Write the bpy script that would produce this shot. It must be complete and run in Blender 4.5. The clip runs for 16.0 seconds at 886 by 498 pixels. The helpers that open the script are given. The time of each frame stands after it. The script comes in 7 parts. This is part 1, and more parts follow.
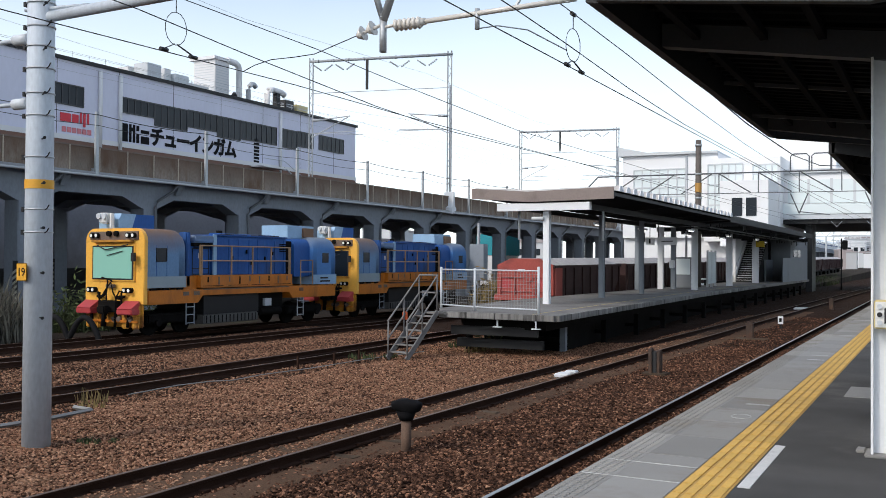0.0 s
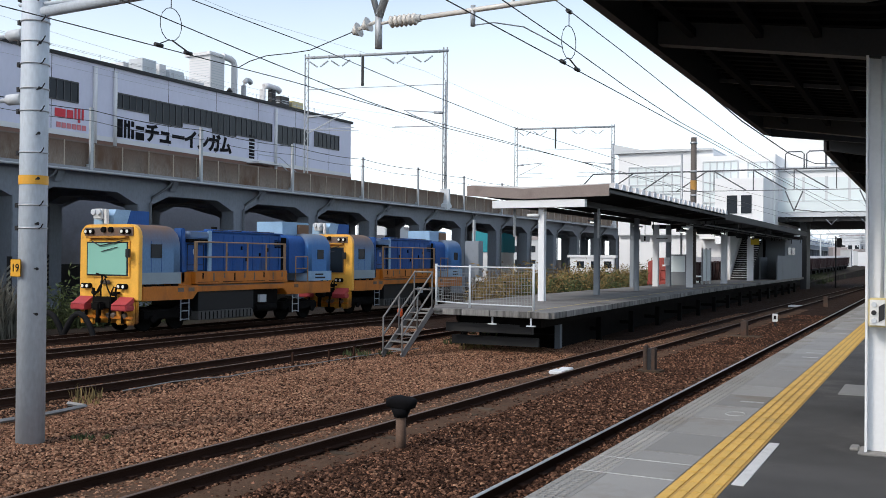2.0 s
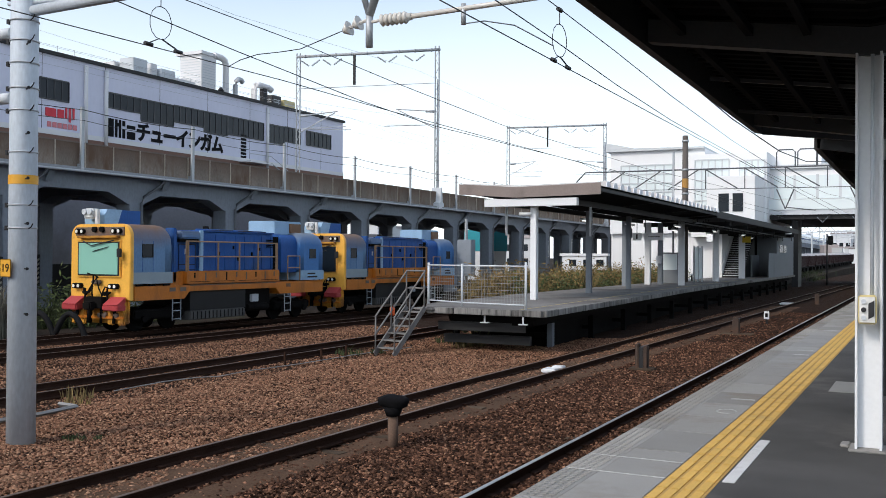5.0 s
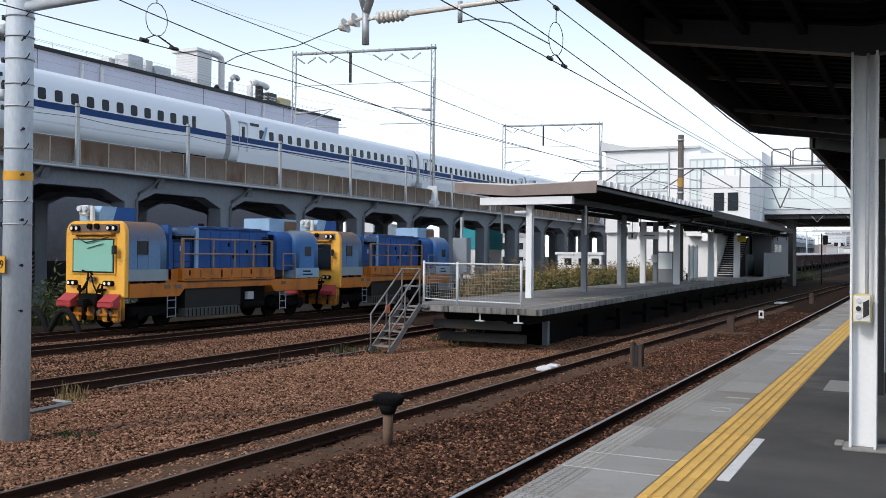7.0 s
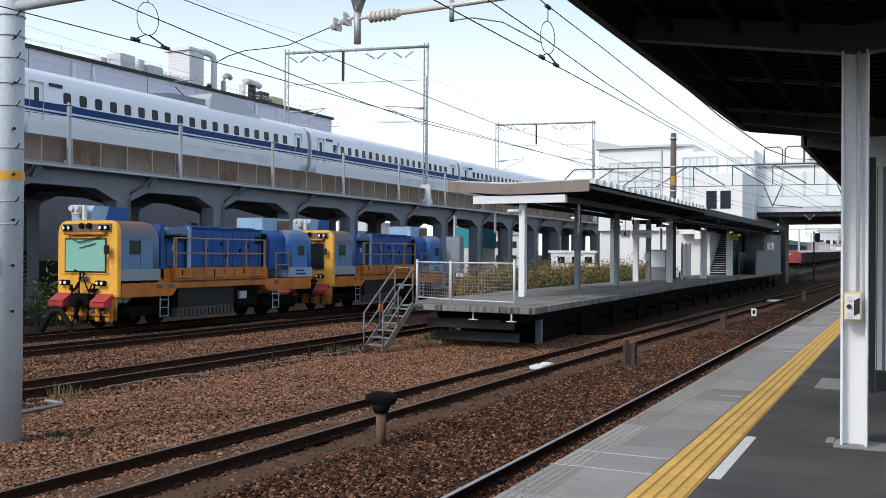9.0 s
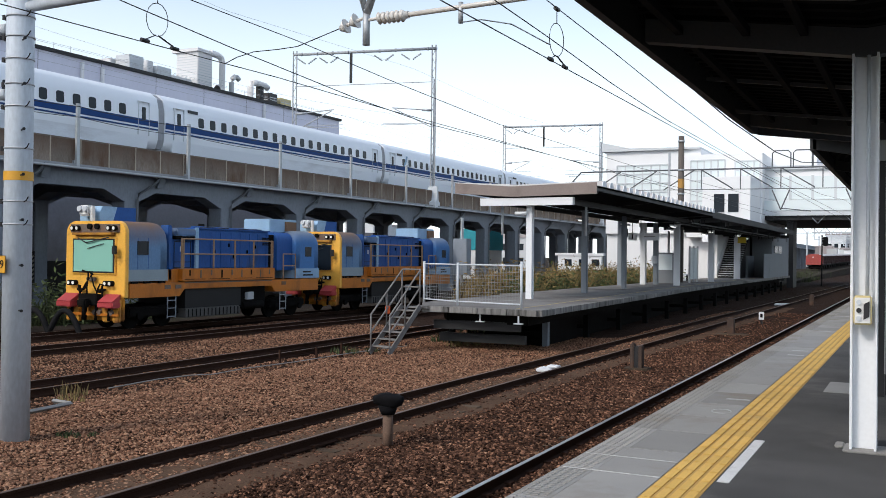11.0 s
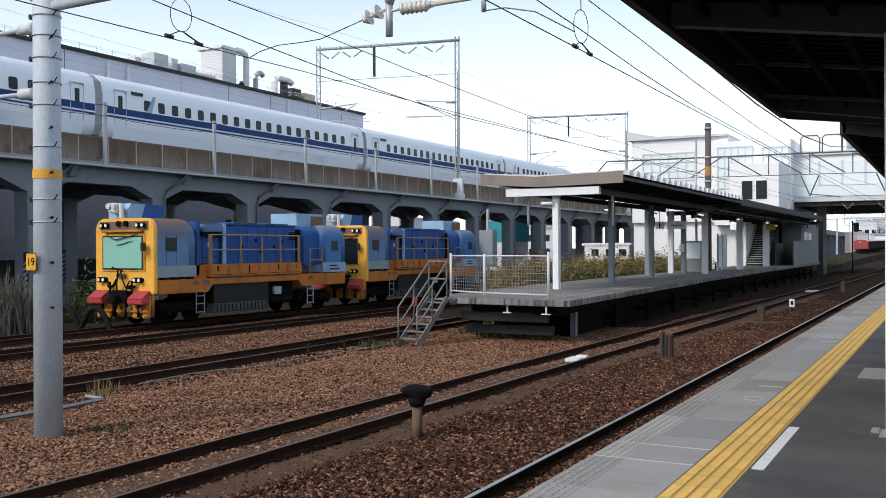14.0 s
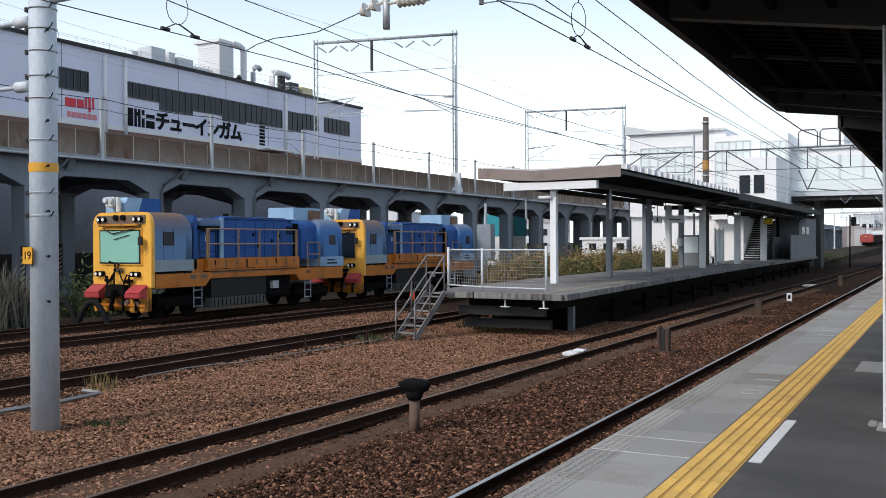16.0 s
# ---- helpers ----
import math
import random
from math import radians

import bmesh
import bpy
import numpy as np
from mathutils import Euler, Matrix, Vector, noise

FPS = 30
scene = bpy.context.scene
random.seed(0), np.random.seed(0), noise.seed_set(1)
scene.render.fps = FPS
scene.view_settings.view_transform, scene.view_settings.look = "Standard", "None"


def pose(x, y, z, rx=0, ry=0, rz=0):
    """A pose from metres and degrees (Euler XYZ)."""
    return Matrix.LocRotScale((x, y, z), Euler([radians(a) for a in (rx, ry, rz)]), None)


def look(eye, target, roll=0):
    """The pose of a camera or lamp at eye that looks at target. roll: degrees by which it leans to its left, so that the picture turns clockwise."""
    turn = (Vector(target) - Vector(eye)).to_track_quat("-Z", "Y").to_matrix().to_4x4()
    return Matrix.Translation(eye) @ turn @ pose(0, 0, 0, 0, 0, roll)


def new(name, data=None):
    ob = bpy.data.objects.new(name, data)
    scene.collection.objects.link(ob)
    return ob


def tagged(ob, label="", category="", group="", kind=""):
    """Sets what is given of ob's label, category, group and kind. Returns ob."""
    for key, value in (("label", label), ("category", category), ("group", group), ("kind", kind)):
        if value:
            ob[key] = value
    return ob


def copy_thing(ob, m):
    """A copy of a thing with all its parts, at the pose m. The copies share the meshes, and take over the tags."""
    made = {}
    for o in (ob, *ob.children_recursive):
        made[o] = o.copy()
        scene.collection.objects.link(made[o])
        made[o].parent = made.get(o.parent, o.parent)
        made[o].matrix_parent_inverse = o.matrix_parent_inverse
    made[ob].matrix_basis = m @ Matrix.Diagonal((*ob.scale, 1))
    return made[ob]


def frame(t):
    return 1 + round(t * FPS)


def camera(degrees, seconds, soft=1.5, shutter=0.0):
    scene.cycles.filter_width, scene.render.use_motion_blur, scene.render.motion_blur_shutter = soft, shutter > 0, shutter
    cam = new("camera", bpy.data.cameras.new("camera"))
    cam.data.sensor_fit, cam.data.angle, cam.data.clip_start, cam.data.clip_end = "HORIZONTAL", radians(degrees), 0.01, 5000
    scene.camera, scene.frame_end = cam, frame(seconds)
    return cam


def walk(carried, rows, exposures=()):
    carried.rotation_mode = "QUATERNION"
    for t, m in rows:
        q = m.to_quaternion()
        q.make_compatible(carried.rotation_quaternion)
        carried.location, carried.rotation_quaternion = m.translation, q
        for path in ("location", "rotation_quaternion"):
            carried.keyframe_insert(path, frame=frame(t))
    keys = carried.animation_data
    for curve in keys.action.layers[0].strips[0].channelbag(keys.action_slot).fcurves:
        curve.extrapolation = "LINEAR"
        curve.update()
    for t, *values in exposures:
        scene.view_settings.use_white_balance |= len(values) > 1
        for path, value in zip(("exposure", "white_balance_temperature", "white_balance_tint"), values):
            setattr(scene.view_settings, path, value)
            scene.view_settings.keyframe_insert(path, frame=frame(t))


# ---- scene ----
cam = camera(50.0, 16.0, soft=0.6)
PATH = [  # seconds, x, y, z, yaw, pitch, roll
    (0, -0.007, -0.015, 2.600, 27.666, 0.737, -0.388),
    (0.5, 0.009, -0.008, 2.600, 27.508, 0.673, -0.025),
    (1, 0.014, -0.025, 2.608, 26.587, 0.623, -0.235),
    (1.5, 0.001, -0.031, 2.606, 26.728, 0.591, -0.549),
    (2, -0.009, -0.008, 2.602, 27.379, 0.545, -0.527),
    (2.5, -0.000, 0.005, 2.600, 28.094, 0.478, -0.372),
    (3, 0.002, 0.002, 2.599, 27.747, 0.462, -0.436),
    (3.5, 0.017, 0.014, 2.598, 27.441, 0.427, -0.340),
    (4, 0.009, 0.006, 2.600, 27.258, 0.502, -0.264),
    (6.5, -0.002, 0.004, 2.598, 26.638, 0.372, -0.548),
    (7, -0.003, 0.004, 2.594, 26.653, 0.378, -0.541),
    (7.5, -0.004, 0.017, 2.588, 26.490, 0.383, -0.490),
    (8, 0.000, 0.015, 2.590, 26.239, 0.326, -0.714),
    (8.5, 0.009, 0.009, 2.599, 26.197, 0.276, -0.439),
    (11, -0.005, 0.008, 2.596, 26.666, 0.418, -0.655),
    (11.5, -0.007, 0.020, 2.591, 27.002, 0.401, -0.781),
    (12, -0.016, 0.018, 2.589, 27.360, 0.378, -0.816),
    (12.5, -0.020, 0.033, 2.581, 27.785, 0.317, -0.784),
    (13, -0.024, 0.033, 2.581, 28.064, 0.179, -0.318),
    (13.5, -0.024, 0.037, 2.579, 28.187, 0.046, 0.101),
    (14, -0.030, 0.037, 2.573, 28.235, -0.040, 0.255),
    (14.5, -0.031, 0.034, 2.576, 28.307, -0.206, 0.117),
    (15, -0.026, 0.055, 2.568, 28.312, -0.330, 0.240),
    (15.5, -0.030, 0.066, 2.567, 28.208, -0.394, 0.188),
    (16, -0.034, 0.056, 2.563, 28.100, -0.381, 0.256),
]
walk(cam, [(t, pose(x, y, z, 90 + pitch, roll, yaw)) for t, x, y, z, yaw, pitch, roll in PATH])

# ---- light: bright hazy sky, hazy sun from behind and left of the camera ----
world = bpy.data.worlds.new("sky")
scene.world = world
world.use_nodes = True
wn = world.node_tree
sky = wn.nodes.new("ShaderNodeTexSky")
sky.sky_type = "NISHITA"
sky.sun_disc = False
sky.sun_elevation = radians(38.3)
sky.sun_rotation = radians(204.5)
sky.air_density = 1.0
sky.dust_density = 1.6
sky.ozone_density = 1.5
haze = wn.nodes.new("ShaderNodeMix")  # thin bright cloud veiling the blue
haze.data_type = "RGBA"
haze.inputs[7].default_value = (8.3, 9.0, 9.5, 1)
sky_co = wn.nodes.new("ShaderNodeTexCoord")
sky_axes = wn.nodes.new("ShaderNodeSeparateXYZ")
wn.links.new(sky_co.outputs["Generated"], sky_axes.inputs[0])
veil = wn.nodes.new("ShaderNodeMapRange")  # the veil thickens towards the horizon
veil.inputs["From Min"].default_value, veil.inputs["From Max"].default_value = 0.02, 0.3
veil.inputs["To Min"].default_value, veil.inputs["To Max"].default_value = 0.9, 0.2
wn.links.new(sky_axes.outputs[2], veil.inputs["Value"])
cloud = wn.nodes.new("ShaderNodeTexNoise")
cloud.inputs["Scale"].default_value = 2.2
cloud.inputs["Detail"].default_value = 6
wn.links.new(sky_co.outputs["Generated"], cloud.inputs["Vector"])
cloud_range = wn.nodes.new("ShaderNodeMapRange")
cloud_range.inputs["To Min"].default_value, cloud_range.inputs["To Max"].default_value = -0.12, 0.12
wn.links.new(cloud.outputs[0], cloud_range.inputs["Value"])
veil_sum = wn.nodes.new("ShaderNodeMath")
veil_sum.operation = "ADD"
veil_sum.use_clamp = True
wn.links.new(veil.outputs[0], veil_sum.inputs[0])
wn.links.new(cloud_range.outputs[0], veil_sum.inputs[1])
wn.links.new(veil_sum.outputs[0], haze.inputs[0])
wn.links.new(sky.outputs[0], haze.inputs[6])
wn.links.new(haze.outputs[2], wn.nodes["Background"].inputs[0])
wn.nodes["Background"].inputs[1].default_value = 0.15
sun = new("sun", bpy.data.lights.new("sun", "SUN"))
sun.data.energy = 1.6
sun.data.angle = radians(12)
sun.data.color = (1.0, 0.93, 0.85)
SUN_DIR = Vector((-0.42, -0.92, 0.8))
sun.matrix_world = look(SUN_DIR * 50, (0, 0, 0))
scene.view_settings.exposure = 0.25


# ---- materials ----
def mat(name, color, rough=0.7, metal=0.0, vary=0.15, scale=3.0, fine=40.0, bump=0.1, dirt=None, dirt_amount=0.0, island=0.0, obj=0.0, stretch=(1, 1, 1), spec=0.5, dist=0.01, rust=None):
    """A surface with variation at two scales, stains of their own shape, and fine relief."""
    m = bpy.data.materials.new(name)
    m.use_nodes = True
    n, l = m.node_tree.nodes, m.node_tree.links
    b = n["Principled BSDF"]
    b.inputs["Roughness"].default_value = rough
    b.inputs["Metallic"].default_value = metal
    b.inputs["Specular IOR Level"].default_value = spec
    co = n.new("ShaderNodeTexCoord")
    mp = n.new("ShaderNodeMapping")
    mp.inputs["Scale"].default_value = stretch
    l.new(co.outputs["Object"], mp.inputs[0])
    if obj:
        # alike pieces take their grain from different places
        info = n.new("ShaderNodeObjectInfo")
        shift = n.new("ShaderNodeVectorMath")
        shift.operation = "SCALE"
        shift.inputs[0].default_value = (37.0, 53.0, 0.0)
        l.new(info.outputs["Random"], shift.inputs["Scale"])
        l.new(shift.outputs[0], mp.inputs["Location"])
    big = n.new("ShaderNodeTexNoise")
    big.inputs["Scale"].default_value = scale
    big.inputs["Detail"].default_value = 5
    l.new(mp.outputs[0], big.inputs["Vector"])
    small = n.new("ShaderNodeTexNoise")
    small.inputs["Scale"].default_value = fine
    small.inputs["Detail"].default_value = 3
    l.new(mp.outputs[0], small.inputs["Vector"])
    add = n.new("ShaderNodeMath")
    add.operation = "ADD"
    l.new(big.outputs[0], add.inputs[0])
    l.new(small.outputs[0], add.inputs[1])
    rng = n.new("ShaderNodeMapRange")
    rng.inputs["From Min"].default_value, rng.inputs["From Max"].default_value = 0.6, 1.4
    rng.inputs["To Min"].default_value, rng.inputs["To Max"].default_value = 1 - vary, 1 + vary
    l.new(add.outputs[0], rng.inputs["Value"])
    last = rng.outputs[0]
    for amount, node, out in ((island, "ShaderNodeNewGeometry", "Random Per Island"), (obj, "ShaderNodeObjectInfo", "Random")):
        if amount:
            g = n.new(node)
            r2 = n.new("ShaderNodeMapRange")
            r2.inputs["To Min"].default_value, r2.inputs["To Max"].default_value = 1 - amount, 1 + amount
            l.new(g.outputs[out], r2.inputs["Value"])
            mul = n.new("ShaderNodeMath")
            mul.operation = "MULTIPLY"
            l.new(last, mul.inputs[0])
            l.new(r2.outputs[0], mul.inputs[1])
            last = mul.outputs[0]
    vm = n.new("ShaderNodeVectorMath")
    vm.operation = "SCALE"
    vm.inputs[0].default_value = color
    l.new(last, vm.inputs["Scale"])
    colour = vm.outputs[0]
    if dirt:
        st = n.new("ShaderNodeTexNoise")
        st.inputs["Scale"].default_value = scale * 0.6
        st.inputs["Detail"].default_value = 7
        st.inputs["Roughness"].default_value = 0.65
        l.new(mp.outputs[0], st.inputs["Vector"])
        r3 = n.new("ShaderNodeMapRange")
        r3.inputs["From Min"].default_value, r3.inputs["From Max"].default_value = 0.62 - 0.25 * dirt_amount, 0.78 - 0.2 * dirt_amount
        l.new(st.outputs[0], r3.inputs["Value"])
        mix = n.new("ShaderNodeMix")
        mix.data_type = "RGBA"
        l.new(r3.outputs[0], mix.inputs[0])
        l.new(colour, mix.inputs[6])
        mix.inputs[7].default_value = (*dirt, 1)
        colour = mix.outputs[2]
    if rust:  # second tint taking over towards the top: colour, its lowest and full height
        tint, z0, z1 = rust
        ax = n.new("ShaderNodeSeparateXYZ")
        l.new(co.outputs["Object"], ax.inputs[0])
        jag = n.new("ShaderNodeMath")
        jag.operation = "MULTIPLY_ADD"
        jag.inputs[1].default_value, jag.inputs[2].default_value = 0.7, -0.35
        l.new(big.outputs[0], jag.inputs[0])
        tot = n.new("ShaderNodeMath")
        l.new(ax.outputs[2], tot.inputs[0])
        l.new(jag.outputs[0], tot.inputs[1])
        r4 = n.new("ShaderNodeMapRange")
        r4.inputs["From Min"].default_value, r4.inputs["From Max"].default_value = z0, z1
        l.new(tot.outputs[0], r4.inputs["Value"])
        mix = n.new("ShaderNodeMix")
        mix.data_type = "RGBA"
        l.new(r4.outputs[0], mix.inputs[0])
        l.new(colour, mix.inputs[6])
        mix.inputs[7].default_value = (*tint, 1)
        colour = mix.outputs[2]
    l.new(colour, b.inputs["Base Color"])
    if bump:
        bp = n.new("ShaderNodeBump")
        bp.inputs["Strength"].default_value = bump
        bp.inputs["Distance"].default_value = dist
        l.new(small.outputs[0], bp.inputs["Height"])
        l.new(bp.outputs[0], b.inputs["Normal"])
    return m


def glass(name, color, rough=0.05, emit=None, spec=0.5):
    m = bpy.data.materials.new(name)
    m.use_nodes = True
    b = m.node_tree.nodes["Principled BSDF"]
    b.inputs["Base Color"].default_value = (*color, 1)
    b.inputs["Roughness"].default_value = rough
    b.inputs["IOR"].default_value = 1.5
    b.inputs["Specular IOR Level"].default_value = spec
    if emit:
        b.inputs["Emission Color"].default_value = (*emit[:3], 1)
        b.inputs["Emission Strength"].default_value = emit[3]
    return m


BALLAST = mat("ballast_stone", (0.1661, 0.08543, 0.05339), 0.95, vary=0.3, scale=0.7, fine=24, bump=0.5, island=0.8, dirt=(0.1661, 0.1009, 0.06526), dirt_amount=0.1, spec=0.06)
BALLAST_D = mat("dark_ballast_stone", (0.06447, 0.03325, 0.02172), 0.95, vary=0.3, scale=0.7, fine=24, bump=0.5, island=0.8, spec=0.06)
BALLAST_P = mat("pale_ballast_stone", (0.2915, 0.1672, 0.1045), 0.95, vary=0.25, scale=0.7, fine=24, bump=0.4, island=0.5, spec=0.1)
DIRT = mat("packed_dirt", (0.105, 0.064, 0.042), 0.97, vary=0.35, scale=1.6, fine=30, bump=0.7, dist=0.03, dirt=(0.06, 0.036, 0.024), dirt_amount=0.35, spec=0.06)
BED = mat("ballast_bed", (0.030, 0.0165, 0.011), 0.97, vary=0.5, scale=1.5, fine=20, bump=1.0, dist=0.05, dirt=(0.04335, 0.03264, 0.02448), dirt_amount=0.3, spec=0.06)
GROUND = mat("yard_ground", (0.0372, 0.0288, 0.0228), 0.97, vary=0.4, scale=0.3, fine=14, bump=0.8, dist=0.04, dirt=(0.054, 0.054, 0.033), dirt_amount=0.3, spec=0.06)
RAIL = mat("rusty_rail", (0.036, 0.019, 0.013), 0.8, 0.0, vary=0.3, scale=2, fine=60, bump=0.2, spec=0.06)
RAILTOP = mat("polished_rail_head", (0.42, 0.40, 0.38), 0.32, 0.9, vary=0.1, scale=4, bump=0.03)
RUSTTOP = mat("dull_rail_head", (0.12, 0.075, 0.05), 0.55, 0.3, vary=0.2, scale=4, bump=0.05)
SLEEPER = mat("sleeper", (0.0952, 0.07, 0.0504), 0.95, vary=0.3, scale=3, fine=50, bump=0.3, obj=0.3, spec=0.06)
CONC = mat("weathered_concrete", (0.24, 0.24, 0.235), 0.9, vary=0.14, scale=0.5, fine=18, bump=0.15, dirt=(0.17, 0.165, 0.16), dirt_amount=0.25)
CONC_L = mat("viaduct_paint", (0.198, 0.2201, 0.2524), 0.8, vary=0.16, scale=0.35, fine=9, bump=0.1, dirt=(0.1212, 0.1252, 0.1333), dirt_amount=0.35, stretch=(1, 1, 0.5))
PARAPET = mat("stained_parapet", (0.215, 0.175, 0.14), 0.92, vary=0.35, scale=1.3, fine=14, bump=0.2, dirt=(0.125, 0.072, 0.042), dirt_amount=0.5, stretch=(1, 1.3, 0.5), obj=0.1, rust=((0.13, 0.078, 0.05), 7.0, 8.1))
# undersides and roof sheets near-black: the shade below them is in the colour
DARK = mat("black_and_shade", (0.009, 0.009, 0.01), 0.9, vary=0.3, scale=1.5, fine=20, bump=0.1, spec=0.06)
SOFFIT = mat("roof_sheet_shade", (0.0035, 0.0035, 0.0042), 0.8, vary=0.3, scale=1.0, fine=25, bump=0.1, spec=0.06)
# grey steel, set darker still for beams in canopy shade
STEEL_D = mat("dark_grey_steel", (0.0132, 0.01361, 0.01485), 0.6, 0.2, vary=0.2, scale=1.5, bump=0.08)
WHITE = mat("white_paint", (0.74, 0.76, 0.78), 0.5, vary=0.05, scale=1.2, fine=30, bump=0.05, dirt=(0.52, 0.52, 0.51), dirt_amount=0.1)
PALE = mat("pale_grey_paint", (0.572, 0.605, 0.638), 0.55, vary=0.08, scale=1.2, fine=30, bump=0.05, dirt=(0.396, 0.396, 0.396), dirt_amount=0.15)
GREYCOL = mat("grey_column_paint", (0.22, 0.25, 0.285), 0.6, vary=0.1, scale=1.5, fine=30, bump=0.05, dirt=(0.1084, 0.1084, 0.1084), dirt_amount=0.1)
ASPHALT = mat("platform_asphalt", (0.090, 0.088, 0.086), 0.93, vary=0.42, scale=0.9, fine=140, bump=0.4, dirt=(0.15, 0.143, 0.137), dirt_amount=0.35, spec=0.06)
PLAT2 = mat("worn_platform_top", (0.1815, 0.1705, 0.1595), 0.93, vary=0.25, scale=0.6, fine=60, bump=0.2, dirt=(0.0682, 0.0616, 0.055), dirt_amount=0.55)
TILE = mat("edge_tile", (0.285, 0.277, 0.262), 0.85, vary=0.12, scale=1.3, fine=120, bump=0.3, dirt=(0.2148, 0.1843, 0.1474), dirt_amount=0.35, obj=0.16)
# darker yellow for the grooves, in place of their faint shade
YELLOW_SHADE = mat("tactile_groove_shade", (0.50, 0.30, 0.08), 0.8, vary=0.15, scale=2, fine=60, bump=0.15)
YELLOW = mat("tactile_yellow", (0.69, 0.4255, 0.09775), 0.8, vary=0.12, scale=2, fine=60, bump=0.15, dirt=(0.4554, 0.3001, 0.1035), dirt_amount=0.2, obj=0.06)
LINE_D = mat("worn_line_paint", (0.46, 0.46, 0.45), 0.85, vary=0.25, scale=9, fine=60, bump=0.1, dirt=(0.26, 0.26, 0.25), dirt_amount=0.45)
LINE = mat("line_paint", (0.66, 0.66, 0.65), 0.8, vary=0.12, scale=6, fine=60, bump=0.1, dirt=(0.32, 0.32, 0.32), dirt_amount=0.15)
POLE = mat("galvanised_pole", (0.504, 0.558, 0.618), 0.6, 0.0, vary=0.16, scale=1.6, fine=25, bump=0.05, dirt=(0.36, 0.396, 0.438), dirt_amount=0.4, stretch=(1, 1, 0.35))
GALV = mat("galvanised_steel", (0.42, 0.44, 0.46), 0.5, 0.4, vary=0.12, scale=3, bump=0.04)
WIRE = mat("dark_wire", (0.03, 0.03, 0.032), 0.6, 0.3, vary=0.1, bump=0)
PORC = mat("porcelain", (0.66, 0.63, 0.58), 0.25, vary=0.06, scale=6, bump=0)
ORANGE_T = mat("orange_band", (0.72, 0.36, 0.03), 0.5, vary=0.06, bump=0.02)
BLACK = mat("black_paint", (0.012, 0.012, 0.014), 0.5, vary=0.1, bump=0.02)
FACT = mat("factory_cladding", (0.64, 0.6497, 0.7668), 0.7, vary=0.05, scale=0.2, fine=4, bump=0.03, dirt=(0.5625, 0.5755, 0.6732), dirt_amount=0.2, stretch=(1, 1, 0.4))
FACT_L = mat("factory_pale_trim", (0.6875, 0.6875, 0.6938), 0.65, vary=0.05, scale=0.4, bump=0.02)
FWIN = mat("factory_window_glass", (0.016, 0.022, 0.03), 0.2, vary=0.3, scale=0.5, bump=0, spec=0.2)
CBEAM = mat("canopy_beam_paint", (0.055, 0.057, 0.06), 0.6, vary=0.15, scale=1.2, bump=0.05)
FFRAME = mat("window_bar", (0.032, 0.034, 0.038), 0.5, vary=0.1, bump=0)
BROWN_T = mat("brown_fascia", (0.2375, 0.1938, 0.175), 0.7, vary=0.12, scale=1, fine=20, bump=0.06, dirt=(0.1625, 0.125, 0.1125), dirt_amount=0.2)
RED_INK = mat("red_lettering", (0.62, 0.03, 0.05), 0.6, vary=0.05, bump=0)
INK = mat("black_lettering", (0.010, 0.010, 0.012), 0.8, vary=0.1, bump=0, spec=0.1)
BLUE = mat("loco_blue", (0.02208, 0.09384, 0.3105), 0.55, spec=0.25, vary=0.18, scale=1.2, fine=20, bump=0.05, dirt=(0.0472, 0.07866, 0.1495), dirt_amount=0.3, stretch=(1, 1, 0.4))
BLUE_L = mat("loco_pale_blue", (0.27, 0.43, 0.60), 0.5, vary=0.12, scale=1.4, fine=20, bump=0.04, dirt=(0.2, 0.3, 0.42), dirt_amount=0.2)
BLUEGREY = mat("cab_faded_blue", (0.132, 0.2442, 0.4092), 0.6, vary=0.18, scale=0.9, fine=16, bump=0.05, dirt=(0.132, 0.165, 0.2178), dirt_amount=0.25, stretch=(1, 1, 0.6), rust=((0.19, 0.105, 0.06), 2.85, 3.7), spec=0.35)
# the rear cab's tint towards the top is grey, not rust brown
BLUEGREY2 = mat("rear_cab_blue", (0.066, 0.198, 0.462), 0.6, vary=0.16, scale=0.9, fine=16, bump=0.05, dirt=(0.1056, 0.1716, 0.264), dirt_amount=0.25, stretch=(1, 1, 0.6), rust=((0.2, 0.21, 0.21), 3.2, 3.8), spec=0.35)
ROOFRUST = mat("rusty_cab_roof", (0.15, 0.115, 0.095), 0.85, vary=0.25, scale=1.6, fine=22, bump=0.1, dirt=(0.17, 0.075, 0.03), dirt_amount=0.45)
BANDGREY = mat("cab_band", (0.2592, 0.3168, 0.3456), 0.6, vary=0.12, scale=1.6, bump=0.04, dirt=(0.192, 0.2208, 0.2304), dirt_amount=0.25)
ORANGE = mat("loco_orange", (0.50, 0.155, 0.010), 0.5, vary=0.15, scale=1.2, fine=22, bump=0.05, dirt=(0.22, 0.075, 0.012), dirt_amount=0.45, stretch=(1, 1, 0.5))
YEL_P = mat("plough_yellow", (0.58, 0.27, 0.03), 0.5, vary=0.15, scale=2.2, fine=22, bump=0.05, dirt=(0.16, 0.06, 0.02), dirt_amount=0.65)
YEL_L = mat("loco_yellow", (0.86, 0.46, 0.075), 0.4, vary=0.10, scale=1.8, fine=22, bump=0.04, dirt=(0.36, 0.15, 0.03), dirt_amount=0.22)
RED = mat("buffer_red", (0.40, 0.045, 0.05), 0.55, vary=0.15, scale=3, bump=0.05)
GREENGL = glass("green_tinted_screen", (0.27, 0.55, 0.45), 0.18)
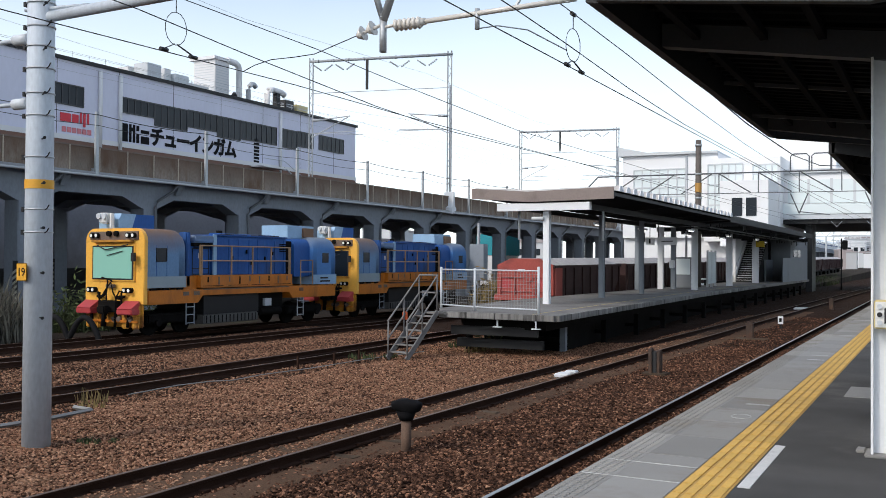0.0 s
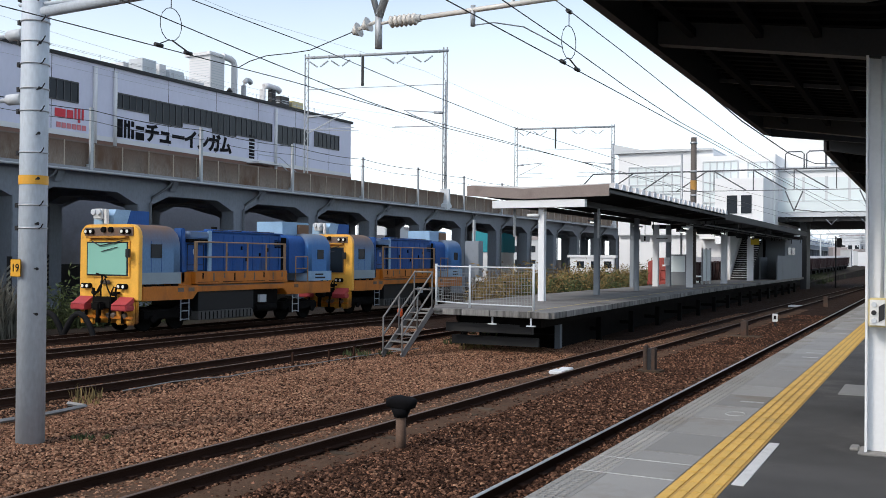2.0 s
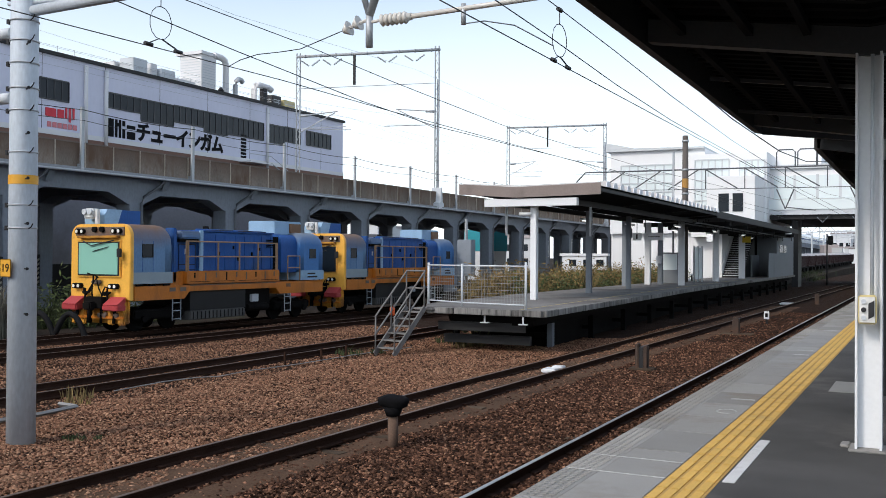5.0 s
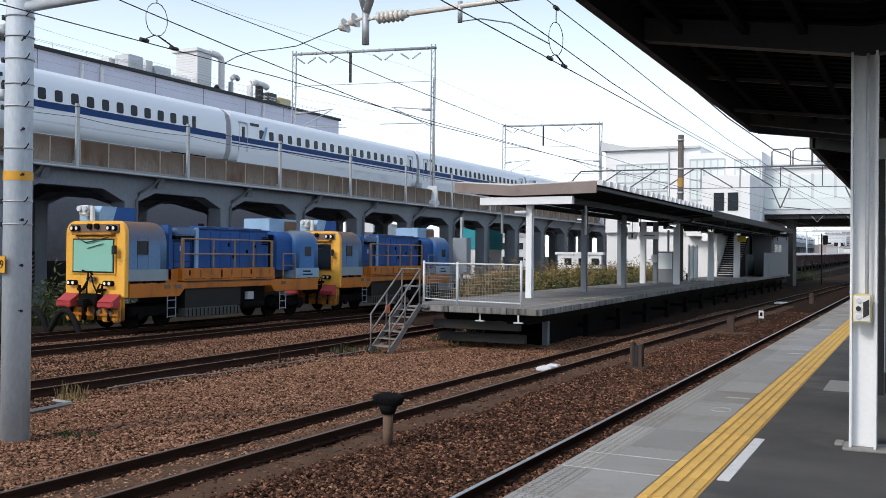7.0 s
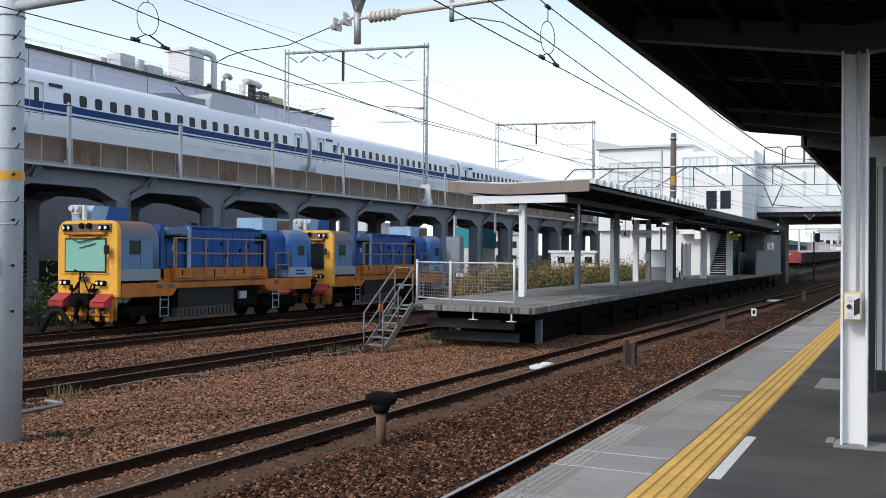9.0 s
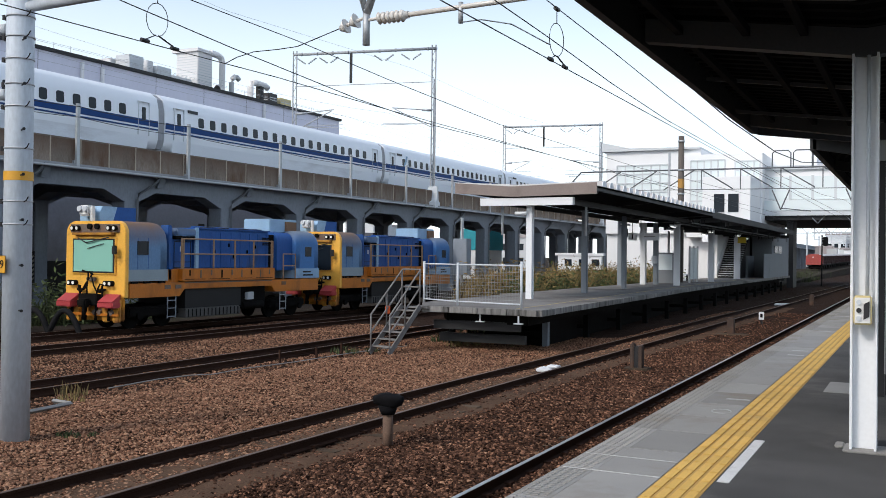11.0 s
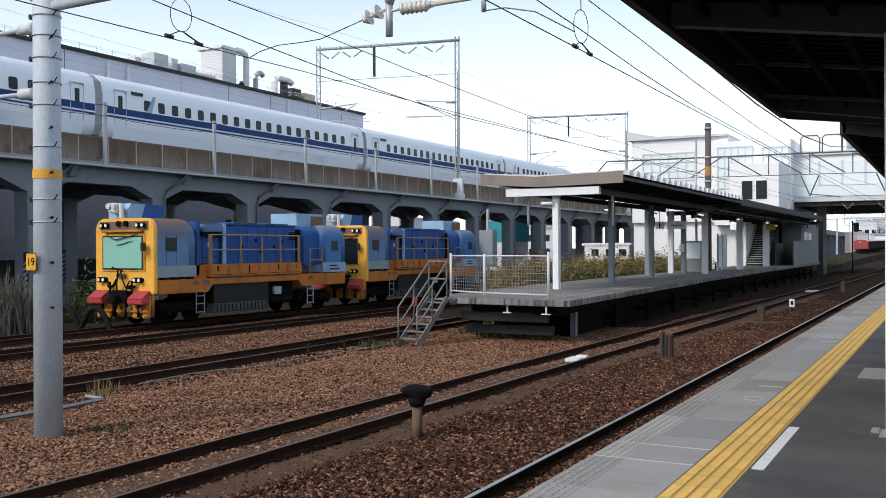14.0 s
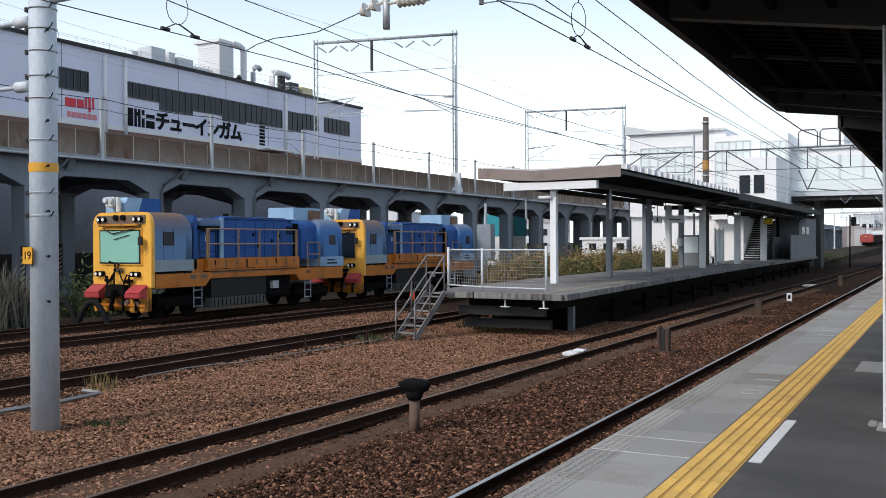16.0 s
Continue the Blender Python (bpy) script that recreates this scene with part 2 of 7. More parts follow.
# soot black of running gear, also the shade under platform and in gaps
SOOT_SHADE = mat("soot_and_shade", (0.0084, 0.0078, 0.0075), 0.85, vary=0.35, scale=2, fine=25, bump=0.2, spec=0.06)
LAMP = glass("lamp_lens", (0.8, 0.8, 0.75), 0.08)
TRAINW = mat("train_white", (0.8064, 0.8456, 0.896), 0.28, vary=0.02, scale=0.3, bump=0)
TRAINB = mat("train_blue", (0.012, 0.055, 0.19), 0.55, vary=0.04, bump=0, spec=0.15)
TRAINSK = mat("train_lower_body", (0.792, 0.84, 0.9), 0.45, vary=0.06, scale=0.5, bump=0, dirt=(0.48, 0.492, 0.516), dirt_amount=0.25, stretch=(1, 0.2, 1))
TRAING = mat("train_skirt", (0.44, 0.465, 0.5), 0.5, vary=0.08, scale=0.6, bump=0.02)
TRAINWIN = glass("train_window", (0.012, 0.018, 0.026), 0.15, spec=0.22)
WAGR = mat("wagon_red", (0.344, 0.068, 0.0544), 0.75, vary=0.2, scale=1.3, fine=18, bump=0.08, dirt=(0.168, 0.04, 0.036), dirt_amount=0.35)
# dark copy of the wagon red for sides in canopy shade
WAG_SHADE = mat("wagon_shaded_side", (0.051, 0.024, 0.0228), 0.85, vary=0.3, scale=1.2, fine=18, bump=0.1)
LOAD = mat("ballast_load", (0.40, 0.39, 0.40), 0.95, vary=0.2, scale=2, fine=18, bump=0.6, dist=0.04)
STATION = mat("station_white", (0.80, 0.81, 0.82), 0.6, vary=0.03, scale=0.2, bump=0.02)
STATION_G = mat("station_grey", (0.56, 0.59, 0.61), 0.6, vary=0.05, scale=0.2, bump=0.02)
ROOMGREY = mat("room_grey", (0.184, 0.2, 0.216), 0.7, vary=0.08, scale=0.5, fine=15, bump=0.03, dirt=(0.136, 0.144, 0.152), dirt_amount=0.2)
PALEGLASS = glass("pale_glazing", (0.72, 0.79, 0.80), 0.12)
GRASS = mat("dry_grass", (0.21, 0.155, 0.06), 0.9, vary=0.3, scale=0.4, fine=6, bump=0, island=0.5, dirt=(0.23, 0.125, 0.045), dirt_amount=0.35)
GRASS_G = mat("green_weeds", (0.04764, 0.06237, 0.02079), 0.9, vary=0.3, scale=0.5, fine=6, bump=0, island=0.4)
CREAM = mat("cream_box", (0.62, 0.52, 0.26), 0.5, vary=0.05, bump=0.02)
RUBBER = mat("black_rubber", (0.010, 0.010, 0.011), 0.8, vary=0.15, bump=0.03, spec=0.15)
SIGN_Y = mat("sign_yellow", (0.72, 0.50, 0.03), 0.5, vary=0.04, bump=0)
TEAL = mat("teal_cladding", (0.02, 0.30, 0.36), 0.6, vary=0.06, bump=0)
DISTANT = mat("distant_block", (0.62, 0.64, 0.66), 0.8, vary=0.08, scale=0.1, bump=0, obj=0.25)
DISTANT_R = mat("distant_roof", (0.33, 0.30, 0.30), 0.85, vary=0.1, scale=0.1, bump=0, obj=0.3)
FLUO = glass("tube_light", (0.9, 0.9, 0.9), 0.3, (1, 1, 0.97, 1.1))
CAMERA_W = mat("equipment_white", (0.72, 0.72, 0.70), 0.5, vary=0.08, scale=4, bump=0.02)


# ---- mesh tools ----
def box(bm, x0, x1, y0, y1, z0, z1, m=None):
    vs = [Vector((x, y, z)) for x in (x0, x1) for y in (y0, y1) for z in (z0, z1)]
    if m is not None:
        vs = [m @ v for v in vs]
    v = [bm.verts.new(p) for p in vs]
    for f in ((0, 1, 3, 2), (4, 6, 7, 5), (0, 4, 5, 1), (2, 3, 7, 6), (0, 2, 6, 4), (1, 5, 7, 3)):
        bm.faces.new([v[i] for i in f])
    return bm


def tube(bm, p0, p1, r, r1=None, n=10, caps=True):
    p0, p1 = Vector(p0), Vector(p1)
    q = (p1 - p0).to_track_quat("Z", "Y").to_matrix()
    r1 = r if r1 is None else r1
    a = [bm.verts.new(p0 + q @ Vector((r * math.cos(6.28318 * i / n), r * math.sin(6.28318 * i / n), 0))) for i in range(n)]
    b = [bm.verts.new(p1 + q @ Vector((r1 * math.cos(6.28318 * i / n), r1 * math.sin(6.28318 * i / n), 0))) for i in range(n)]
    for i in range(n):
        f = bm.faces.new((a[i], a[(i + 1) % n], b[(i + 1) % n], b[i]))
        f.smooth = n > 6
    if caps:
        bm.faces.new(a[::-1])
        bm.faces.new(b)
    return bm


def line(bm, pts, r, n=6):
    """One bent tube through the points."""
    pts = [Vector(p) for p in pts]
    rings = []
    for i, p in enumerate(pts):
        d = (pts[min(i + 1, len(pts) - 1)] - pts[max(i - 1, 0)]).normalized()
        side = d.cross(Vector((0, 0, 1)) if abs(d.z) < 0.95 else Vector((0, 1, 0))).normalized()
        up = side.cross(d)
        rings.append([p + side * (r * math.cos(6.28318 * k / n)) + up * (r * math.sin(6.28318 * k / n)) for k in range(n)])
    return loft(bm, rings, n > 4)


def extrude(bm, poly, axis, a, b, smooth=False):
    """A prism: poly is a list of points in the plane across the axis, a and b its two ends along it."""
    def at(p, s):
        return {"x": (s, p[0], p[1]), "y": (p[0], s, p[1]), "z": (p[0], p[1], s)}[axis]
    lo = [bm.verts.new(at(p, a)) for p in poly]
    hi = [bm.verts.new(at(p, b)) for p in poly]
    n = len(poly)
    for i in range(n):
        f = bm.faces.new((lo[i], lo[(i + 1) % n], hi[(i + 1) % n], hi[i]))
        f.smooth = smooth and (Vector(poly[i]) - Vector(poly[(i + 1) % n])).length < 0.3
    if smooth:
        lo, hi = [bm.verts.new(v.co) for v in lo], [bm.verts.new(v.co) for v in hi]
    bm.faces.new(lo[::-1])
    bm.faces.new(hi)
    return bm


def loft(bm, rings, smooth=True, caps=True, flat=0.0):
    vs = [[bm.verts.new(p) for p in ring] for ring in rings]
    n = len(vs[0])
    for a, b in zip(vs, vs[1:]):
        for i in range(n):
            f = bm.faces.new((a[i], a[(i + 1) % n], b[(i + 1) % n], b[i]))
            f.smooth = smooth
    if smooth:
        for f in bm.faces:
            if flat and len(f.verts) == 4 and f.calc_area() > flat:
                f.smooth = False
    if caps:
        bm.faces.new([bm.verts.new(v.co) for v in vs[0][::-1]])
        bm.faces.new([bm.verts.new(v.co) for v in vs[-1]])
    return bm


def mesh_of(name, bm, material, bevel=0.0):
    bmesh.ops.recalc_face_normals(bm, faces=bm.faces)
    if bevel:
        bmesh.ops.bevel(bm, geom=[e for e in bm.edges if e.is_manifold and e.calc_face_angle(0) > 0.6], offset=bevel, segments=2, affect="EDGES", clamp_overlap=True)
    me = bpy.data.meshes.new(name)
    bm.to_mesh(me)
    bm.free()
    me.materials.append(material)
    return me


def part(name, bm, material, parent, label="", bevel=0.0, at=None):
    ob = new(name, mesh_of(name, bm, material, bevel))
    ob.parent = parent
    if at is not None:
        ob.matrix_basis = at
    return tagged(ob, label)


def piece(name, me, parent, at):
    ob = new(name, me)
    ob.parent = parent
    ob.matrix_basis = at
    return ob


def thing(name, label, category, at=None, group="", kind=""):
    ob = new(name)
    ob.empty_display_size = 0.2
    if at is not None:
        ob.matrix_basis = at
    return tagged(ob, label, category, group, kind)


def solid(name, bm, material, label, category, kind="", group="", bevel=0.0, at=None):
    ob = new(name, mesh_of(name, bm, material, bevel))
    if at is not None:
        ob.matrix_basis = at
    return tagged(ob, label, category, group, kind)


def nb():
    return bmesh.new()


def bx(*a):
    return box(bmesh.new(), *a)


def tb(*a, **k):
    return tube(bmesh.new(), *a, **k)


RUSTSTEEL = mat("weathered_steel", (0.189, 0.182, 0.175), 0.75, 0.1, vary=0.25, scale=3, fine=30, bump=0.08, dirt=(0.091, 0.056, 0.035), dirt_amount=0.35)
PORTALGREY = mat("portal_grey_paint", (0.10, 0.108, 0.118), 0.6, 0.1, vary=0.15, scale=1.5, bump=0.03)
FARSTEEL = mat("grey_lattice_steel", (0.34, 0.36, 0.38), 0.6, 0.1, vary=0.12, scale=1, bump=0.03)

EDGE = mat("streaked_platform_edge", (0.18, 0.177, 0.171), 0.9, vary=0.3, scale=2.5, fine=14, bump=0.2, dirt=(0.03, 0.0288, 0.027), dirt_amount=0.55, stretch=(2.5, 2.5, 0.25), obj=0.3)
MESHWIRE = mat("fence_wire", (0.30, 0.31, 0.31), 0.6, 0.1, vary=0.1, bump=0)

# ---- ground and ballast ----
def ground_sheet():
    bm = nb()
    xs = [-3000, -600, -200, -80, -50, -34, -14, -2.3, 8, 60, 300, 3000]
    ys = [-3000, -600, -100, -20, 0, 40, 120, 300, 900, 4000]
    grid = [[bm.verts.new((x, y, -0.36)) for y in ys] for x in xs]
    for i in range(len(xs) - 1):
        for j in range(len(ys) - 1):
            bm.faces.new((grid[i][j], grid[i + 1][j], grid[i + 1][j + 1], grid[i][j + 1]))
    solid("ground", bm, GROUND, "brown gravelly railway yard ground reaching the horizon", "ground", "structure")


def track2_x(y):
    return -8.28 + 0.016 * max(0.0, y - 10)


def track3_x(y):
    s = min(1.0, max(0.0, (y - 14) / 34))
    return -16.0 - 0.85 * s * s * (3 - 2 * s)


def bed_height(x, y):
    """Height of the ballast: raised beds with shallow troughs between them."""
    z = -0.20
    for c, w in ((-3.93, 2.2), (track2_x(y), 1.9)):
        d = abs(x - c)
        z = max(z, -0.155 if d < 0.75 else -0.165 - 0.05 * max(0.0, d - 0.9) / w)
    if x < -12.5:
        z -= 0.09 * min(1, (-12.5 - x) / 2)
    return z + 0.05 * noise.noise((x * 0.6, y * 0.35, 1.7)) + 0.02 * noise.noise((x * 3.1, y * 2.3, 4.2))


def ballast():
    bm = nb()
    xs = np.arange(-28.0, -2.25, 0.36)
    ys = np.concatenate([np.arange(-8, 45, 0.5), np.arange(45, 330, 4.0)])
    grid = [[bm.verts.new((x, y, bed_height(x, y))) for y in ys] for x in xs]
    for i in range(len(xs) - 1):
        for j in range(len(ys) - 1):
            bm.faces.new((grid[i][j], grid[i + 1][j], grid[i + 1][j + 1], grid[i][j + 1])).smooth = True
    bed = solid("ballast_bed", bm, BED, "rust-brown crushed stone bed round the tracks", "ballast", "stuff")
    rnd = random.Random(5)
    shapes = []
    for k in range(7):
        shapes.append([Vector((rnd.uniform(0.7, 1.2), 0, rnd.uniform(-0.2, 0.3))), Vector((-rnd.uniform(0.7, 1.2), 0.1, 0)), Vector((0.1, rnd.uniform(0.6, 1.1), 0.1)), Vector((0, -rnd.uniform(0.6, 1.1), 0)), Vector((0.1, 0, rnd.uniform(0.5, 0.9))), Vector((0, 0.1, -0.6))])
    faces0 = ((0, 2, 4), (2, 1, 4), (1, 3, 4), (3, 0, 4), (2, 0, 5), (1, 2, 5), (3, 1, 5), (0, 3, 5))
    heaps = ([], []), ([], []), ([], [])
    bands = ((5.5, 13, 760, -14.3, -2.6), (13, 21, 640, -14.3, -2.6), (21, 32, 440, -14.3, -2.6), (32, 52, 110, -9.2, -2.6), (10, 34, 230, -24.4, -14.3))
    for y0, y1, dens, xa, xb in bands:
        for _ in range(int((y1 - y0) * (xb - xa) * dens)):
            y = rnd.uniform(y0, y1)
            x = rnd.uniform(xa, xb)
            if x < -1.25 * y - 2.5:
                continue
            # stones thinned out so the near-black bed stands for platform shade
            if x > -3.2 and rnd.random() < 0.9:
                continue
            if abs(abs(x - track3_x(y)) - 0.533) < 0.1:
                continue
            if abs(abs(x - track2_x(y)) - 0.533) < 0.09 or abs(abs(x + 3.93) - 0.533) < 0.09:
                continue
            off = x - track2_x(y)
            if 0.66 < off < 1.15 + 0.3 * noise.noise((y * 0.8, 3.1, 0.0)) and rnd.random() < 0.78:
                continue
            if abs(off) < 0.5 and rnd.random() < 0.5:
                continue
            s = rnd.choice((rnd.uniform(0.016, 0.03), rnd.uniform(0.02, 0.04)))
            rot = Euler((rnd.uniform(-0.6, 0.6), rnd.uniform(-0.6, 0.6), rnd.uniform(0, 6.28))).to_matrix()
            c = Vector((x, y, bed_height(x, y) + s * 0.3))
            q = rnd.random()
            if off < 0.6:
                vs, fs = heaps[1 if q < 0.32 else 0]
            else:
                vs, fs = heaps[1 if q < 0.04 else 0 if q < 0.35 else 2]
            k = len(vs)
            vs.extend([tuple(c + rot @ (v * s)) for v in rnd.choice(shapes)])
            fs.extend([(a + k, b + k, d + k) for a, b, d in faces0])
    for (vs, fs), m, label in zip(heaps, (BALLAST, BALLAST_P, BALLAST_D), ("loose rust-brown track ballast stones", "paler tan stones scattered through the ballast", "dark red-brown ballast stones beside the platform track")):
        me = bpy.data.meshes.new("ballast_stones")
        me.from_pydata(vs, [], fs)
        me.materials.append(m)
        tagged(new("ballast_stones", me), label, "ballast", kind="stuff")
    bm = nb()
    for lo, hi in ((-0.49, 0.49), (0.64, 1.2)):
        rows = []
        for y in np.arange(4, 60, 0.5):
            edge = 0.12 * noise.noise((y * 0.9, hi * 7, 0.3))
            n = 6
            rows.append([bm.verts.new((track2_x(y) + lo + (hi + edge - lo) * k / n, y, bed_height(track2_x(y) + lo + (hi - lo) * k / n, y) + 0.004 + 0.014 * math.sin(math.pi * k / n))) for k in range(n + 1)])
        for a, b in zip(rows, rows[1:]):
            for k in range(6):
                bm.faces.new((a[k], a[k + 1], b[k + 1], b[k])).smooth = True
    solid("dirt_strip", bm, DIRT, "smooth brown dirt packed in and beside the through track", "dirt", "stuff")


def rail_profile(cx, z=0.0):
    return [(cx - 0.07, z - 0.153), (cx + 0.07, z - 0.153), (cx + 0.07, z - 0.135), (cx + 0.012, z - 0.115), (cx + 0.012, z - 0.04), (cx + 0.033, z - 0.03), (cx + 0.033, z - 0.004), (cx - 0.033, z - 0.004), (cx - 0.033, z - 0.03), (cx - 0.012, z - 0.04), (cx - 0.012, z - 0.115), (cx - 0.07, z - 0.135)]


def track(fx, z, ys, label, head, sleepers=None, plate=0.0):
    t = thing("railway_track", label, "railway track", kind="structure")
    for side in (-0.533, 0.533):
        bm = nb()
        loft(bm, [[(p[0], y, p[1]) for p in rail_profile(fx(y) + side, z)] for y in ys], smooth=False)
        r = part("rail", bm, RAIL, t)
        bm = nb()
        loft(bm, [[(fx(y) + side + a, y, z + b) for a, b in ((-0.031, -0.006), (0.031, -0.006), (0.028, 0.0), (-0.028, 0.0))] for y in ys], smooth=False)
        part("rail_head", bm, head, r)
    if sleepers:
        me = mesh_of("sleeper", bx(-1.0, 1.0, -0.11, 0.11, -0.2, 0.0), SLEEPER, 0.012)
        clip = mesh_of("rail_fastening", bx(-0.11, 0.11, -0.06, 0.06, 0, 0.035), RAIL)
        y = sleepers[0]
        rnd = random.Random(3)
        while y < sleepers[1]:
            piece("sleeper", me, t, pose(fx(y), y, z - 0.16 + rnd.uniform(-0.012, 0.008), 0, 0, rnd.uniform(-1, 1)))
            for s in (-0.533, 0.533):
                piece("rail_fastening", clip, t, pose(fx(y) + s, y, z - 0.14))
            y += 0.66
    return t


ground_sheet()
ballast()
LONG = [-30, 0, 5, 10, 15, 20, 25, 30, 35, 40, 45, 50, 60, 70, 80, 100, 130, 180, 330]
track(lambda y: -3.93, 0.0, LONG, "platform track with polished rails in brown ballast", RAILTOP, (4, 32))
track(track2_x, 0.0, LONG, "rusty through track half sunk in ballast", RUSTTOP, (4, 34))
track(track3_x, -0.1, LONG, "siding track with dark rails beyond the gravel", RUSTTOP)
track(lambda y: -22.0 + 0.02 * (y - 17), -0.1, LONG, "rusty siding track beside the blue machines", RUSTTOP)
track(lambda y: -25.5, -0.1, LONG, "siding track under the blue maintenance machines", RUSTTOP)


# ---- near platform ----
def near_platform():
    p = thing("platform_1", "station platform with grey edge slabs and dark asphalt", "platform", kind="structure")
    part("platform_wall", bx(-2.12, 6.5, -12, 150, -0.4, 0.86), CONC, p)
    part("asphalt", bx(-1.232, 6.5, -12, 150, 0.86, 1.1), ASPHALT, p, "dark grey asphalt walking surface")
    part("bed_course", bx(-2.2, -1.232, -12, 150, 0.86, 1.05), CONC, p)
    slab = mesh_of("edge_slab", bx(-2.05, -1.58, 0.005, 0.895, 1.05, 1.1), TILE, 0.003)
    bm = bx(-2.3, -2.0502, 0.004, 0.896, 0.93, 1.1)
    for i in range(17):
        y = 0.03 + i * 0.05
        for k in range(4):
            box(bm, -2.285 + k * 0.055, -2.25 + k * 0.055, y, y + 0.026, 1.1, 1.105)
    coping = mesh_of("coping_slab", bm, TILE)
    bm = bx(-1.575, -1.235, 0.003, 0.297, 1.05, 1.1)
    for i in range(4):
        x = -1.562 + i * 0.083
        box(bm, x, x + 0.058, 0.01, 0.29, 1.1, 1.106)
    tact = mesh_of("tactile_block", bm, YELLOW_SHADE)
    tact.materials.append(YELLOW)
    # bar tops in full yellow, everything below in the shaded yellow
    for f in tact.polygons:
        f.material_index = 1 if f.center.z > 1.1005 else 0
    for i in range(78):
        y = -7.0 + i * 0.9
        piece("edge_slab", slab, p, pose(0, y, 0))
        piece("coping_slab", coping, p, pose(0, y, 0))
    for i in range(210):
        piece("tactile_block", tact, p, pose(0, -7.0 + i * 0.3, 0))
    for y in (6.48, 7.02):
        part("mortar_joint", bx(-2.28, -1.58, y, y + 0.012, 1.1, 1.1035), LINE_D, p, "pale mortar joint")
    part("coping", bx(-2.3, -1.232, 63.25, 150, 0.93, 1.1), TILE, p)
    for y0, x0, x1, dy in ((6.55, -1.215, -1.135, 1.65), ):
        part("white_mark", box(nb(), x0, x1, y0, y0 + dy, 1.1, 1.106), LINE, p, "worn white painted line")
    for y, x in ((10.45, -1.85), (15.8, -1.86), (16.6, -1.88), (21.5, -1.9), (27.5, -1.9)):
        part("painted_stripe", bx(x, x + 0.24, y, y + 0.07, 1.1, 1.104), LINE_D, p)
    ring = [(-1.74 + 0.09 * math.cos(a / 12 * math.pi), 9.6 + 0.13 * math.sin(a / 12 * math.pi), 1.098) for a in range(25)]
    part("round_mark", line(nb(), ring, 0.008, 6), LINE_D, p)
    part("floor_plate", bx(-0.98, -0.5, 11.6, 12.6, 1.1, 1.105), TILE, p, "light grey patch plate in the asphalt")
    return p


near_platform()


def h_column(bm, x, y, z0, z1, w=0.22, d=0.22, t=0.018):
    """An H section with its flanges across y."""
    a, b, c = w / 2, d / 2, t / 2
    pts = [(-a, -b), (a, -b), (a, -b + t), (c, -b + t), (c, b - t), (a, b - t), (a, b), (-a, b), (-a, b - t), (-c, b - t), (-c, -b + t), (-a, -b + t)]
    return extrude(bm, [(x + p, y + q) for p, q in pts], "z", z0, z1)


def u_column(bm, x, y, z0, z1, w=0.23, d=0.2, t=0.018):
    """A wide-flange section turned so that its web faces along the platform."""
    a, b, c = w / 2, d / 2, t / 2
    pts = [(-a, -b), (-a + t, -b), (-a + t, -c), (a - t, -c), (a - t, -b), (a, -b), (a, b), (a - t, b), (a - t, c), (-a + t, c), (-a + t, b), (-a, b)]
    return extrude(bm, [(x + p, y + q) for p, q in pts], "z", z0, z1)


def corrugated(bm, x0, z0, x1, z1, y0, y1, pitch, depth, thick=0.006):
    """Roof sheet whose waves run across, from (x0, z0) to (x1, z1)."""
    n = int((y1 - y0) / pitch)
    prof = []
    for i in range(n):
        y = y0 + i * pitch
        prof += [(y, 0), (y + pitch * 0.35, 0), (y + pitch * 0.5, depth), (y + pitch * 0.85, depth)]
    prof.append((y0 + n * pitch, 0))
    a = [bm.verts.new((x0, y, z0 + d)) for y, d in prof]
    b = [bm.verts.new((x1, y, z1 + d)) for y, d in prof]
    a2 = [bm.verts.new((x0, y, z0 + d + thick)) for y, d in prof]
    b2 = [bm.verts.new((x1, y, z1 + d + thick)) for y, d in prof]
    for i in range(len(prof) - 1):
        bm.faces.new((a[i], a[i + 1], b[i + 1], b[i]))
        bm.faces.new((a2[i], b2[i], b2[i + 1], a2[i + 1]))
        bm.faces.new((a[i], a2[i], a2[i + 1], a[i + 1]))
        bm.faces.new((b[i], b[i + 1], b2[i + 1], b2[i]))
    return bm


